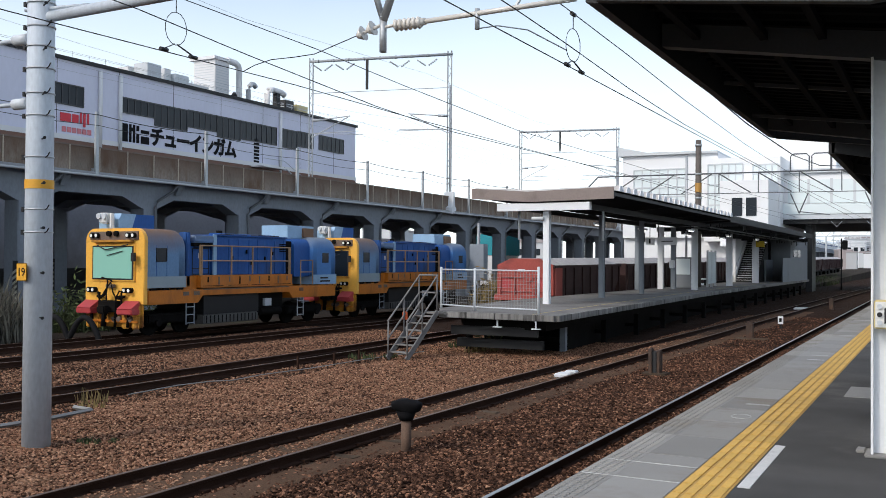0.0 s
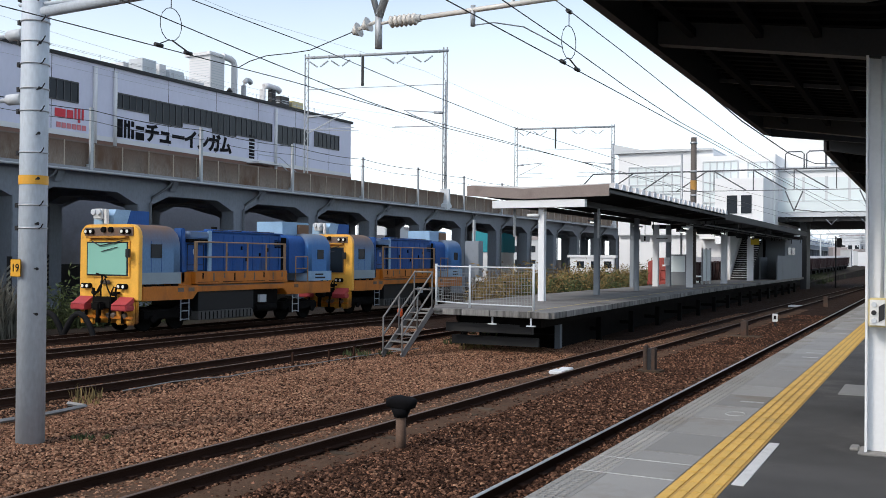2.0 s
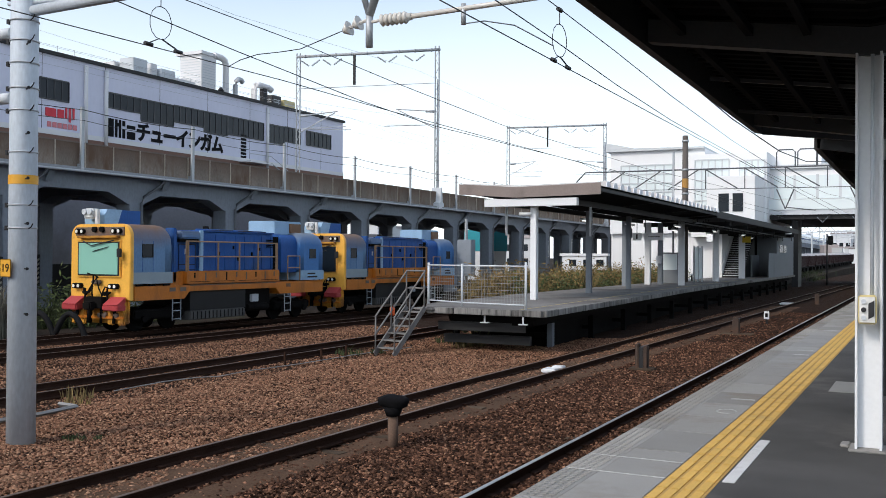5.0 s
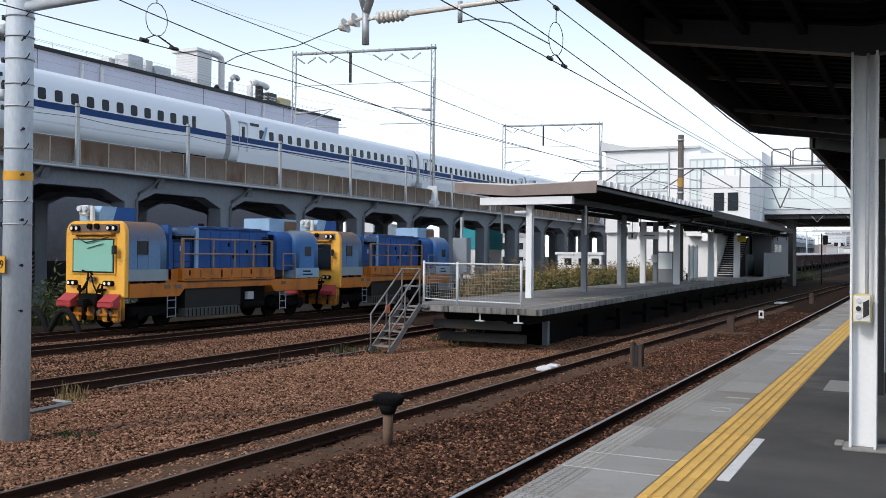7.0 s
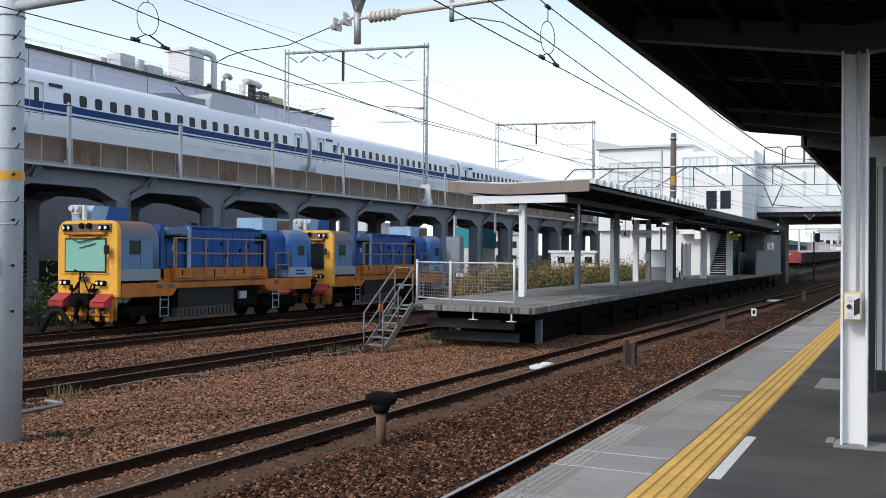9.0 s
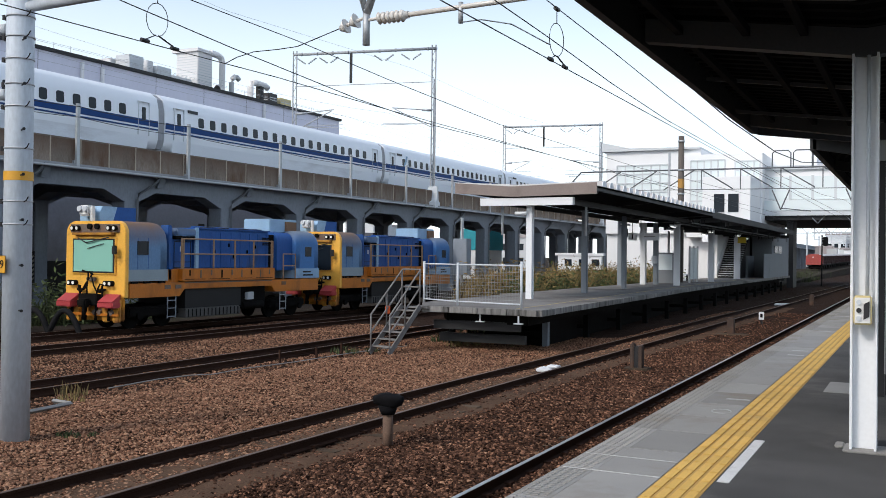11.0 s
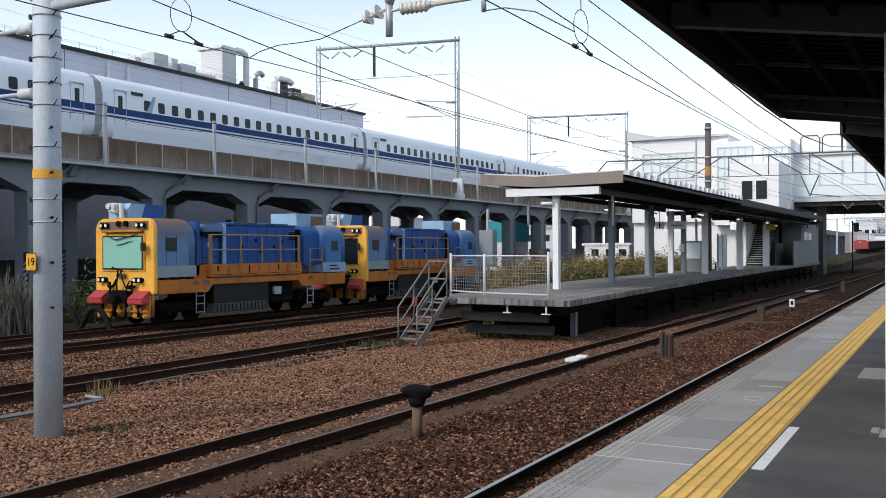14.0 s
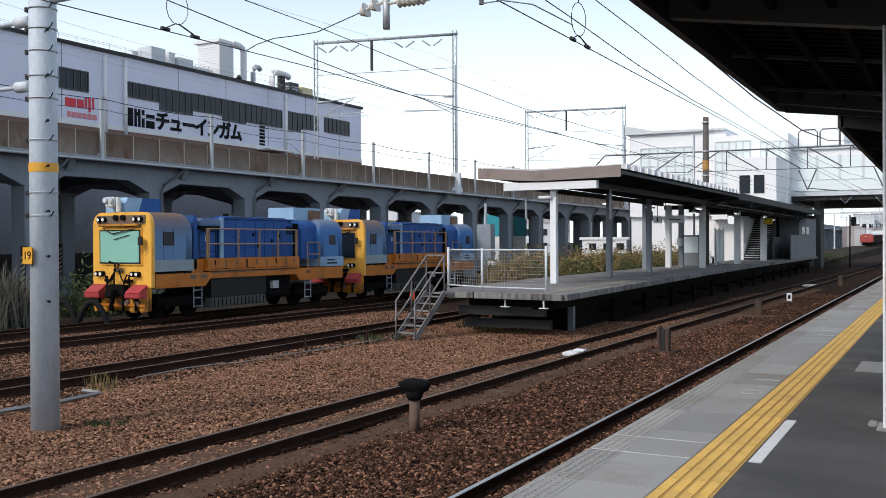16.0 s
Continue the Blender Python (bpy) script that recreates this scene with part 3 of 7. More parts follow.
def near_canopy():
    c = thing("platform_canopy", "dark steel butterfly canopy over the near platform", "canopy")
    y0, y1 = 6.45, 14.6
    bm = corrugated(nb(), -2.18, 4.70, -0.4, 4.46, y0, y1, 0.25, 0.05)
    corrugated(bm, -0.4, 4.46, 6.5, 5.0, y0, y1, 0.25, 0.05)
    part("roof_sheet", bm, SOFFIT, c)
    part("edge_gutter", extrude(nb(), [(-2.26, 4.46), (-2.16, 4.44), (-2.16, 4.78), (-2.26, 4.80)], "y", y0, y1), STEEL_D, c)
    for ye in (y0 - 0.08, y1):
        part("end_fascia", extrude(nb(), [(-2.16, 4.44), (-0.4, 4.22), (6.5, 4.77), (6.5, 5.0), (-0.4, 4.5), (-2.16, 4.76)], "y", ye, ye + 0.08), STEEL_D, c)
    for y in (8.2, 13.9):
        bm = extrude(nb(), [(-2.15, 4.475), (-0.4, 4.20), (-0.4, 4.42), (-2.15, 4.67)], "y", y - 0.07, y + 0.07)
        extrude(bm, [(-0.4, 4.20), (6.5, 4.74), (6.5, 4.96), (-0.4, 4.42)], "y", y - 0.07, y + 0.07)
        part("roof_beam", bm, CBEAM, c)
    # purlins near-black, their shade put into the colour
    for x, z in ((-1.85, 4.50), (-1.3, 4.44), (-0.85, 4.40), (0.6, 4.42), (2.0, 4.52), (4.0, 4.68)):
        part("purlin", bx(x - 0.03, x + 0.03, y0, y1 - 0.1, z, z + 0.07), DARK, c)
    for y, za, zb in ((10.8, 4.61, 4.37), (12.6, 4.50, 4.28)):
        part("tie_bar", bx(-0.02, 0.02, -0.02, 0.02, 0, 1.0), CBEAM, c, at=look((-2.15, y, za), (-0.4, y, zb)) @ Matrix.Diagonal((1, 1, -1.76, 1)))
    for y in (13.9,):
        part("column", u_column(nb(), -0.40, y, 1.1, 4.2), WHITE, c)
    col = part("column", u_column(nb(), -0.395, 8.2, 1.12, 4.22, w=0.195), WHITE, c, "white painted steel channel column")
    bm = bx(-0.54, -0.15, 8.05, 8.38, 1.1, 1.118)
    box(bm, -0.61, -0.54, 8.22, 8.4, 1.1, 1.122)
    part("column_footing", bm, TILE, col, "chipped pale concrete footing", bevel=0.008)

    f = thing("platform_canopy", "corrugated canopy farther along the near platform", "canopy")
    y0, y1 = 21.2, 90.0
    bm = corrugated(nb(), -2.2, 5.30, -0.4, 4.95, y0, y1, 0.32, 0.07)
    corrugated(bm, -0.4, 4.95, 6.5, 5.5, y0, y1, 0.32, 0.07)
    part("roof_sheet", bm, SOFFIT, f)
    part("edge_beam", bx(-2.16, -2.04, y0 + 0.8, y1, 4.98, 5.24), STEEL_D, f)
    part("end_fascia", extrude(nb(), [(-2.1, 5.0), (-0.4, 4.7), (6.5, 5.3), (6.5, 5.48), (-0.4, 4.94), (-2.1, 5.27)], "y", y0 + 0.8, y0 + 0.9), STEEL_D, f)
    for y in range(27, 90, 7):
        bm = extrude(nb(), [(-2.1, 5.0), (-0.4, 4.65), (6.5, 5.2), (6.5, 5.45), (-0.4, 4.92), (-2.1, 5.24)], "y", y - 0.07, y + 0.07)
        part("roof_beam", bm, STEEL_D, f)
        part("column", u_column(nb(), -0.40, y, 1.1, 4.7), WHITE, f)

    e = thing("emergency_button_box", "cream emergency button box on the white column", "button box")
    part("case", bx(-0.465, -0.335, 8.02, 8.11, 2.10, 2.325), CREAM, e, bevel=0.01)
    part("face_plate", bx(-0.455, -0.345, 8.014, 8.021, 2.115, 2.31), CAMERA_W, e)
    part("warning_panel", extrude(nb(), [(-0.392, 2.14), (-0.35, 2.165), (-0.35, 2.285), (-0.392, 2.26)], "y", 8.008, 8.0135), BLACK, e)
    for z, m in ((2.275, PALE), (2.212, BLACK), (2.15, PALE)):
        part("button", tb((-0.425, 8.014, z), (-0.425, 8.0, z), 0.019, n=14), m, e)
    part("conduit", tb((-0.37, 8.1, 2.32), (-0.37, 8.1, 4.2), 0.014, n=8), PALE, e)
    n = thing("notice_panel", "tall grey slatted panel standing on the platform", "panel")
    part("board", bx(-0.34, 0.9, 11.57, 11.6, 1.35, 3.6), ROOMGREY, n)
    slat = mesh_of("slat", bx(0, 0.05, 11.55, 11.57, 1.35, 3.6), PALE)
    for i in range(15):
        piece("slat", slat, n, pose(-0.33 + i * 0.082, 0, 0))
    part("frame_post", bx(-0.42, -0.35, 11.54, 11.61, 1.1, 3.7), BLACK, n)
    part("frame_post", bx(0.91, 0.98, 11.54, 11.61, 1.1, 3.7), BLACK, n)
    part("base_board", bx(-0.34, 0.9, 11.56, 11.6, 1.12, 1.34), STEEL_D, n)


near_canopy()


# ---- island platform ----
PF = [(-9.5, 24.9), (-9.8, 32), (-10.15, 40), (-10.5, 47), (-10.85, 62), (-11.1, 96)]
PB = [(-15.1, 96), (-15.0, 60), (-15.0, 45), (-14.9, 36), (-14.3, 27.0), (-13.3, 25.2)]


def island_platform():
    p = thing("platform_2", "raised island platform of weathered concrete on steel legs", "platform", kind="structure")
    part("deck", extrude(nb(), PF + PB, "z", 0.92, 1.1), PLAT2, p, "worn pale grey platform surface")
    inner = [(x - 0.5, y + (0.5 if y < 30 else 0)) for x, y in PF] + [(x + 0.5, y + (0.6 if y < 30 else 0)) for x, y in PB]
    # frame near-black, with the shade under the deck in its colour
    part("deck_frame", extrude(nb(), inner, "z", 0.62, 0.92), SOOT_SHADE, p)
    rnd = random.Random(2)
    edge_me = [mesh_of("edge_block", bx(-0.03, 0.10, 0.01, 0.98, -0.17, 0.006), EDGE, 0.01) for _ in range(1)]

    def run(pts, side):
        for (ax, ay), (bx_, by) in zip(pts, pts[1:]):
            a, b = Vector((ax, ay, 0)), Vector((bx_, by, 0))
            d = b - a
            n = max(1, round(d.length))
            ang = math.degrees(math.atan2(-d.x, d.y))
            for i in range(n):
                q = a + d * (i / n)
                piece("edge_block", edge_me[0], p, pose(q.x, q.y, 1.1, 0, 0, ang) @ Matrix.Diagonal((side, d.length / n, 1, 1)))
    run([PF[0], PF[1], PF[2], PF[3], PF[4]], 1)
    run([PB[-1], PF[0]], 1)
    line_me = nb()
    for (ax, ay), (bx_, by) in zip(PF, PF[1:]):
        extrude(line_me, [(ax - 0.85, ay + 0.3), (ax - 0.78, ay + 0.3), (bx_ - 0.78, by), (bx_ - 0.85, by)], "z", 1.1, 1.104)
    part("painted_line", line_me, mat("old_yellow_line", (0.36, 0.28, 0.12), 0.85, vary=0.2, dirt=(0.22, 0.2, 0.16), dirt_amount=0.4), p, "faded yellow line along the edge")
    for y in np.arange(27.8, 95, 4.2):
        k = (y - 27) / 69
        xa = -10.35 - 1.0 * k
        # far legs coloured as in shade, first leg in its own grey
        for x, m in ((xa, GREYCOL if y < 30 else SOOT_SHADE), (-13.6 - 0.5 * k, SOOT_SHADE)):
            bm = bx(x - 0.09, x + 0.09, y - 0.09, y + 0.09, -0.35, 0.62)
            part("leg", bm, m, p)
        part("cross_beam", bx(xa - 2.7, xa, y - 0.05, y + 0.05, 0.12, 0.26), SOOT_SHADE, p)
    # added block that stands for the dark shade beneath the deck
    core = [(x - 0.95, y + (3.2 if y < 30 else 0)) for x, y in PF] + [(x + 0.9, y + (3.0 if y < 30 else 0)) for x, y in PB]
    part("shade_block", extrude(nb(), core, "z", -0.36, 0.62), SOOT_SHADE, p)
    for a, b, z in ((25.9, 26.05, 0.02), (25.5, 25.62, 0.42)):
        part("front_beam", bx(-13.1, -10.3, a, b, z, z + 0.26), STEEL_D, p, "grey steel beam under the platform end")
    for x, y in ((-11.4, 25.25), (-10.1, 25.0)):
        bm = bx(x - 0.02, x + 0.02, y - 0.13, y - 0.09, 0.72, 0.93)
        box(bm, x - 0.13, x + 0.13, y - 0.16, y - 0.06, 0.69, 0.72)
        part("edge_bracket", bm, PALE, p)
    return p


island_platform()


def end_fence():
    f = thing("platform_fence", "pale wire mesh fence across the platform end", "fence")
    pts = [Vector((-14.2, 26.95, 0)), Vector((-12.55, 26.0, 0)), Vector((-10.25, 25.45, 0))]
    for v, h in zip(pts, (1.32, 1.3, 1.36)):
        part("post", tb((v.x, v.y, 1.1), (v.x, v.y, 1.1 + h), 0.038, n=10), PALE, f)
    for a, b in zip(pts, pts[1:]):
        d = b - a
        for z in (1.22, 2.34):
            part("rail", tb(a + Vector((0, 0, z)), b + Vector((0, 0, z)), 0.022, n=8), PALE, f)
        bm = nb()
        n = int(d.length / 0.105)
        for i in range(1, n):
            q = a + d * (i / n)
            tube(bm, q + Vector((0, 0, 1.22)), q + Vector((0, 0, 2.34)), 0.0042, n=4, caps=False)
        for j in range(1, 11):
            z = 1.22 + 1.12 * j / 11
            tube(bm, a + Vector((0, 0, z)), b + Vector((0, 0, z)), 0.0042, n=4, caps=False)
        part("wire_mesh", bm, MESHWIRE, f)


def end_stairs():
    s = thing("platform_steps", "steel steps with pipe handrails down to the tracks", "steps")
    tops = (Vector((-13.27, 24.95, 1.1)), Vector((-13.97, 25.12, 1.1)))
    feet = (Vector((-13.55, 23.6, -0.24)), Vector((-14.3, 23.8, -0.24)))
    up = Vector((0, 0, 1))
    for top, bot in zip(tops, feet):
        d = (bot - top).normalized()
        side = d.cross(up).normalized() * 0.02
        nrm = side.cross(d).normalized() * 0.08
        bm = nb()
        loft(bm, [[q + nrm + side, q + nrm - side, q - nrm - side, q - nrm + side] for q in (top, bot)], False)
        part("stringer", bm, RUSTSTEEL, s)
        for h in (1.08, 0.56):
            part("handrail", line(nb(), [bot + up * h, top + up * h], 0.026, 8), RUSTSTEEL, s)
        for q in (0.02, 0.5, 0.98):
            b = bot.lerp(top, q)
            part("baluster", tb(b, b + up * 1.08, 0.024, n=8), RUSTSTEEL, s)
    for h in (0.56, 1.08):
        part("top_rail", tb(tops[0] + up * h, tops[1] + up * h, 0.026, n=8), RUSTSTEEL, s)
    for i in range(1, 7):
        a, b = feet[0].lerp(tops[0], i / 6.6), feet[1].lerp(tops[1], i / 6.6)
        bm = nb()
        w = Vector((0.035, 0.11, 0))
        loft(bm, [[q - w, q + w, q + w - up * 0.035, q - w - up * 0.035] for q in (a, b)], False)
        part("tread", bm, RUSTSTEEL, s)
    part("landing", extrude(nb(), [(-13.05, 24.98), (-12.95, 25.15), (-13.3, 25.2), (-13.7, 25.9), (-13.85, 25.2)], "z", 1.02, 1.07), RUSTSTEEL, s)
    o = thing("safety_marker", "orange safety marker hung on the steps", "marker")
    part("plate", bx(-14.22, -14.08, 24.5, 24.6, 0.85, 1.1), mat("orange_plastic", (0.72, 0.12, 0.03), 0.5), o, bevel=0.02)


end_fence()
end_stairs()


def island_canopy():
    c = thing("platform_canopy", "island platform canopy with brown fascia and ribbed edge", "canopy")
    ya, yb = 31.25, 51.5
    xl, xr, xm = -15.2, -9.85, -12.98
    zl, zr = 5.04, 4.97
    zm = 4.87
    bm = corrugated(nb(), xr + 0.06, zr + 0.07, xm, zm + 0.11, ya, yb, 0.845, 0.20)
    corrugated(bm, xm, zm + 0.11, xl - 0.06, zl + 0.07, ya, yb, 0.845, 0.20)
    part("roof_sheet", bm, mat("roof_sheet_grey", (0.45, 0.44, 0.43), 0.7, vary=0.15, bump=0.05), c, "pale ribbed roof sheet")
    rib = mesh_of("rib_end", extrude(nb(), [(0.3, 0.0), (0.42, 0.2), (0.72, 0.2), (0.845, 0.0)], "x", 0.0, 0.03), WHITE)
    for i in range(24):
        piece("rib_end", rib, c, pose(xr + 0.062, ya + i * 0.845, zr + 0.072))
    # near-black ceiling holds the canopy's shade beneath the pale sheet
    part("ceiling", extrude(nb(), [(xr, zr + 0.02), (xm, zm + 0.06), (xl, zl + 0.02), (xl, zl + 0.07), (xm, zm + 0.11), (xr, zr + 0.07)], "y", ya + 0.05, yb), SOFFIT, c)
    # end fascia in three runs, slightly cranked
    part("end_fascia", extrude(nb(), [(xr, zr - 0.2), (xm, zm - 0.15), (xl, zl - 0.16), (xl, zl + 0.22), (xm, zm + 0.22), (xr, zr + 0.20)], "y", ya - 0.06, ya), BROWN_T, c, "weathered brown end fascia")
    part("edge_fascia", bx(xr - 0.04, xr, ya, yb, zr - 0.10, zr + 0.06), STEEL_D, c)
    part("edge_fascia", bx(xl, xl + 0.04, ya, yb, zl - 0.10, zl + 0.06), STEEL_D, c)
    part("end_beam", bx(-14.22, -10.73, 31.27, 31.5, 4.415, 4.685), WHITE, c, "white steel cross beam")
    for x in (-13.9, -11.2):
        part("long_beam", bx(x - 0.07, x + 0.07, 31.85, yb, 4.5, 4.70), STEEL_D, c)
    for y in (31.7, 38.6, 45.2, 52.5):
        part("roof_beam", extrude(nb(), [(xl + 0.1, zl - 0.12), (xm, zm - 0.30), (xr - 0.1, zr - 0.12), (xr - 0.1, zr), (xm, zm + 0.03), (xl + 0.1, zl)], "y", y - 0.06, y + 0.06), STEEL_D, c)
    # farther, lower dark roof
    y2, y3 = 51.5, 88.0
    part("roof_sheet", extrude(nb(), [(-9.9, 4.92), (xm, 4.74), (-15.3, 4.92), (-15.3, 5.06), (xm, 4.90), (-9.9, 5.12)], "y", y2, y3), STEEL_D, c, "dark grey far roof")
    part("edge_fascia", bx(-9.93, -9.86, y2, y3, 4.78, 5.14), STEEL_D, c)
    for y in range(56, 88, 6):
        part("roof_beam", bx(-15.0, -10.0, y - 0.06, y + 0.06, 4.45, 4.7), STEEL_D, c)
    # columns
    for x, y, w, m, lab in ((-12.45, 31.7, 0.22, WHITE, "white steel column"), (-12.75, 38.8, 0.22, GREYCOL, ""), (-12.85, 45.2, 0.2, GREYCOL, ""), (-14.15, 53.7, 0.30, WHITE, "white column"), (-13.58, 54.3, 0.26, GREYCOL, ""), (-12.08, 53.0, 0.30, WHITE, "white column"), (-12.33, 64.0, 0.36, WHITE, "white column"), (-12.49, 74.9, 0.42, WHITE, "white column"), (-14.6, 50.5, 0.22, GREYCOL, "")):
        part("column", h_column(nb(), x, y, 1.1, 4.62, w, w, 0.03), m, c, lab)
    for x, y in ((-13.7, 32.1), (-11.2, 34.2)):
        part("down_pipe", tb((x, y, 3.4), (x, y, 4.55), 0.05, n=8), PALE, c)
    part("lamp_arm", tb((-12.95, 31.5, 4.15), (-12.5, 31.5, 4.15), 0.06, n=8), WHITE, c)
    for i, (x, y) in enumerate(((-13.6, 41), (-13.6, 48), (-11.6, 50), (-13.4, 57), (-11.6, 60), (-13.2, 66), (-11.6, 70), (-12.6, 80))):
        l = thing("platform_light", "white tube light under the island canopy", "light", group="island canopy lights")
        part("housing", bx(x - 0.08, x + 0.08, y - 0.65, y + 0.65, 4.28, 4.36), WHITE, l)
        part("tube", tb((x, y - 0.58, 4.25), (x, y + 0.58, 4.25), 0.022, n=8), FLUO, l)
        part("hanger", bx(x - 0.015, x + 0.015, y - 0.02, y + 0.02, 4.36, 4.74), STEEL_D, l)
    # cable trays and bits hung below the far roof
    bm = nb()
    rnd = random.Random(9)
    for i in range(46):
        y = 50 + rnd.random() * 36
        x = rnd.uniform(-11.8, -10.2)
        tube(bm, (x, y, 4.78), (x, y, rnd.uniform(4.1, 4.5)), 0.03, n=5)
    for x in (-10.5, -11.3):
        box(bm, x - 0.08, x + 0.08, 49, 87, 4.40, 4.46)
    part("cable_tray", bm, STEEL_D, c)


island_canopy()
# ---- viaduct ----
PITCH = 7.44
PIER0 = 36.3
FAR_ROW = -43.1


def viaduct():
    v = thing("viaduct", "long grey concrete railway viaduct with haunched beams", "viaduct", kind="structure")
    y0, y1 = PIER0 - 8 * PITCH, PIER0 + 30 * PITCH
    ym, yn = y0, y1
    y0, y1 = -430.0, 820.0
    part("deck", bx(-48.6, -35.9, y0, y1, 6.72, 7.1), CONC_L, v)
    part("deck_lip", bx(-35.88, -35.55, y0, y1, 6.6, 6.74), mat("pale_lip", (0.27, 0.285, 0.3), 0.7, vary=0.12, scale=0.5, fine=10, dirt=(0.15, 0.15, 0.15), dirt_amount=0.45), v, "pale projecting deck edge")
    part("track_slab", bx(-47.5, -37.2, y0, y1, 7.1, 8.05), CONC, v)
    part("far_wall", bx(-48.6, -48.4, y0, y1, 7.1, 8.2), CONC, v)
    hw, zt, zb = 0.5, 5.74, 5.2
    prof = [(-PITCH / 2, 6.72), (-PITCH / 2, zt), (-hw - 1.3, zt), (-hw, zb), (hw, zb), (hw + 1.3, zt), (PITCH / 2, zt), (PITCH / 2, 6.72)]
    beam = mesh_of("haunched_beam", extrude(nb(), prof, "x", -0.42, 0.42), CONC_L)
    col = mesh_of("pier_column", bx(-0.46, 0.46, -0.44, 0.44, -0.36, 5.2), CONC_L, 0.03)
    cross = mesh_of("cross_beam", extrude(nb(), [(-48.2, 6.72), (-48.2, 6.4), (-44.6, 5.5), (FAR_ROW, 5.2), (-41.8, 5.75), (-37.9, 5.75), (-36.6, 5.2), (-36.6, 6.72)], "y", -0.45, 0.45), CONC_L)
    corb = mesh_of("corbel", extrude(nb(), [(-36.0, 6.72), (-35.62, 6.7), (-35.7, 6.58), (-36.0, 6.0)], "y", -0.2, 0.2), CONC_L)
    pipe = mesh_of("drain_pipe", line(nb(), [(0.48, 1.25, 6.6), (0.3, 1.0, 6.2), (0.02, 0.12, 5.6), (0, 0, 5.3), (0, 0, 0.2)], 0.07, 8), PORTALGREY)
    for k in range(-8, 31):
        y = PIER0 + k * PITCH
        for x in (-36.6, FAR_ROW):
            piece("haunched_beam", beam, v, pose(x, y, 0))
            piece("pier_column", col, v, pose(x, y, 0))
        piece("cross_beam", cross, v, pose(0, y, 0))
        piece("corbel", corb, v, pose(0, y + 1.9, 0))
        piece("drain_pipe", pipe, v, pose(-36.02, y + 0.3, 0))
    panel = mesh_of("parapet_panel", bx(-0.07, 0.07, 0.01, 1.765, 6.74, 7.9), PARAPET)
    rib = mesh_of("parapet_rib", bx(0.07, 0.11, -0.025, 0.025, 6.74, 7.94), mat("rib_paint", (0.46, 0.39, 0.31), 0.8, vary=0.15, dirt=(0.34, 0.22, 0.13), dirt_amount=0.3), 0.0)
    for i in range(118):
        y = ym + 24 + i * 1.775
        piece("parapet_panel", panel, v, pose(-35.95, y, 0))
        piece("parapet_rib", rib, v, pose(-35.95, y, 0))
    part("parapet_cap", bx(-36.03, -35.86, y0, y1, 7.9, 7.97), mat("cap_stain", (0.17, 0.135, 0.11), 0.85, vary=0.2, dirt=(0.2, 0.13, 0.09), dirt_amount=0.4), v)
    part("edge_pipe", tb((-35.47, y0, 6.55), (-35.47, y1, 6.55), 0.06, n=8), mat("pale_pipe", (0.36, 0.38, 0.4), 0.6, vary=0.1), v, "pale pipe along the deck edge")
    # the line runs on both ways beyond the piers seen
    bm = nb()
    for k in list(range(-66, -8)) + list(range(31, 111)):
        y = PIER0 + k * PITCH
        for x in (-36.6, FAR_ROW):
            box(bm, x - 0.46, x + 0.46, y - 0.44, y + 0.44, -0.36, 6.72)
    for a, b in ((y0, ym + 24), (ym + 24 + 118 * 1.775, y1)):
        box(bm, -36.02, -35.88, a, b, 6.74, 7.9)
    tagged(part("farther_piers", bm, CONC_L, v), "", "", "", "stuff")
    # rails of the high line
    for x in (-39.5, -40.93, -43.7, -45.13):
        part("rail", bx(x - 0.035, x + 0.035, y0, y1, 8.05, 8.2), RAIL, v)


def cable_posts():
    first = None
    for i, y in enumerate((24.3, 32.3, 39.9, 48.2, 56.4, 64.4, 72.5, 80.5)):
        if first is None:
            first = thing("parapet_post", "slim grey post carrying lines along the viaduct edge", "post", pose(-35.6, y, 0), "viaduct edge posts")
            part("shaft", bx(-0.06, 0.06, -0.09, 0.09, 6.55, 9.6), GALV, first)
            part("foot_bracket", bx(-0.2, -0.06, -0.12, 0.12, 6.6, 6.9), GALV, first)
        else:
            copy_thing(first, pose(-35.6, y, 0))
    for z, r in ((9.45, 0.020), (8.95, 0.014)):
        w = thing("edge_line", "dark line strung along the viaduct posts", "wire", group="viaduct edge lines")
        bm = nb()
        ys = [-20, 8, 16, 24.3, 32.3, 39.9, 48.2, 56.4, 64.4, 72.5, 80.5, 200]
        pts = []
        for a, b in zip(ys, ys[1:]):
            for k in range(6):
                q = k / 6
                pts.append((-35.5, a + (b - a) * q, z - 0.5 * q * (1 - q)))
        pts.append((-35.5, ys[-1], z))
        part("strand", line(bm, pts, r, 5), WIRE, w)


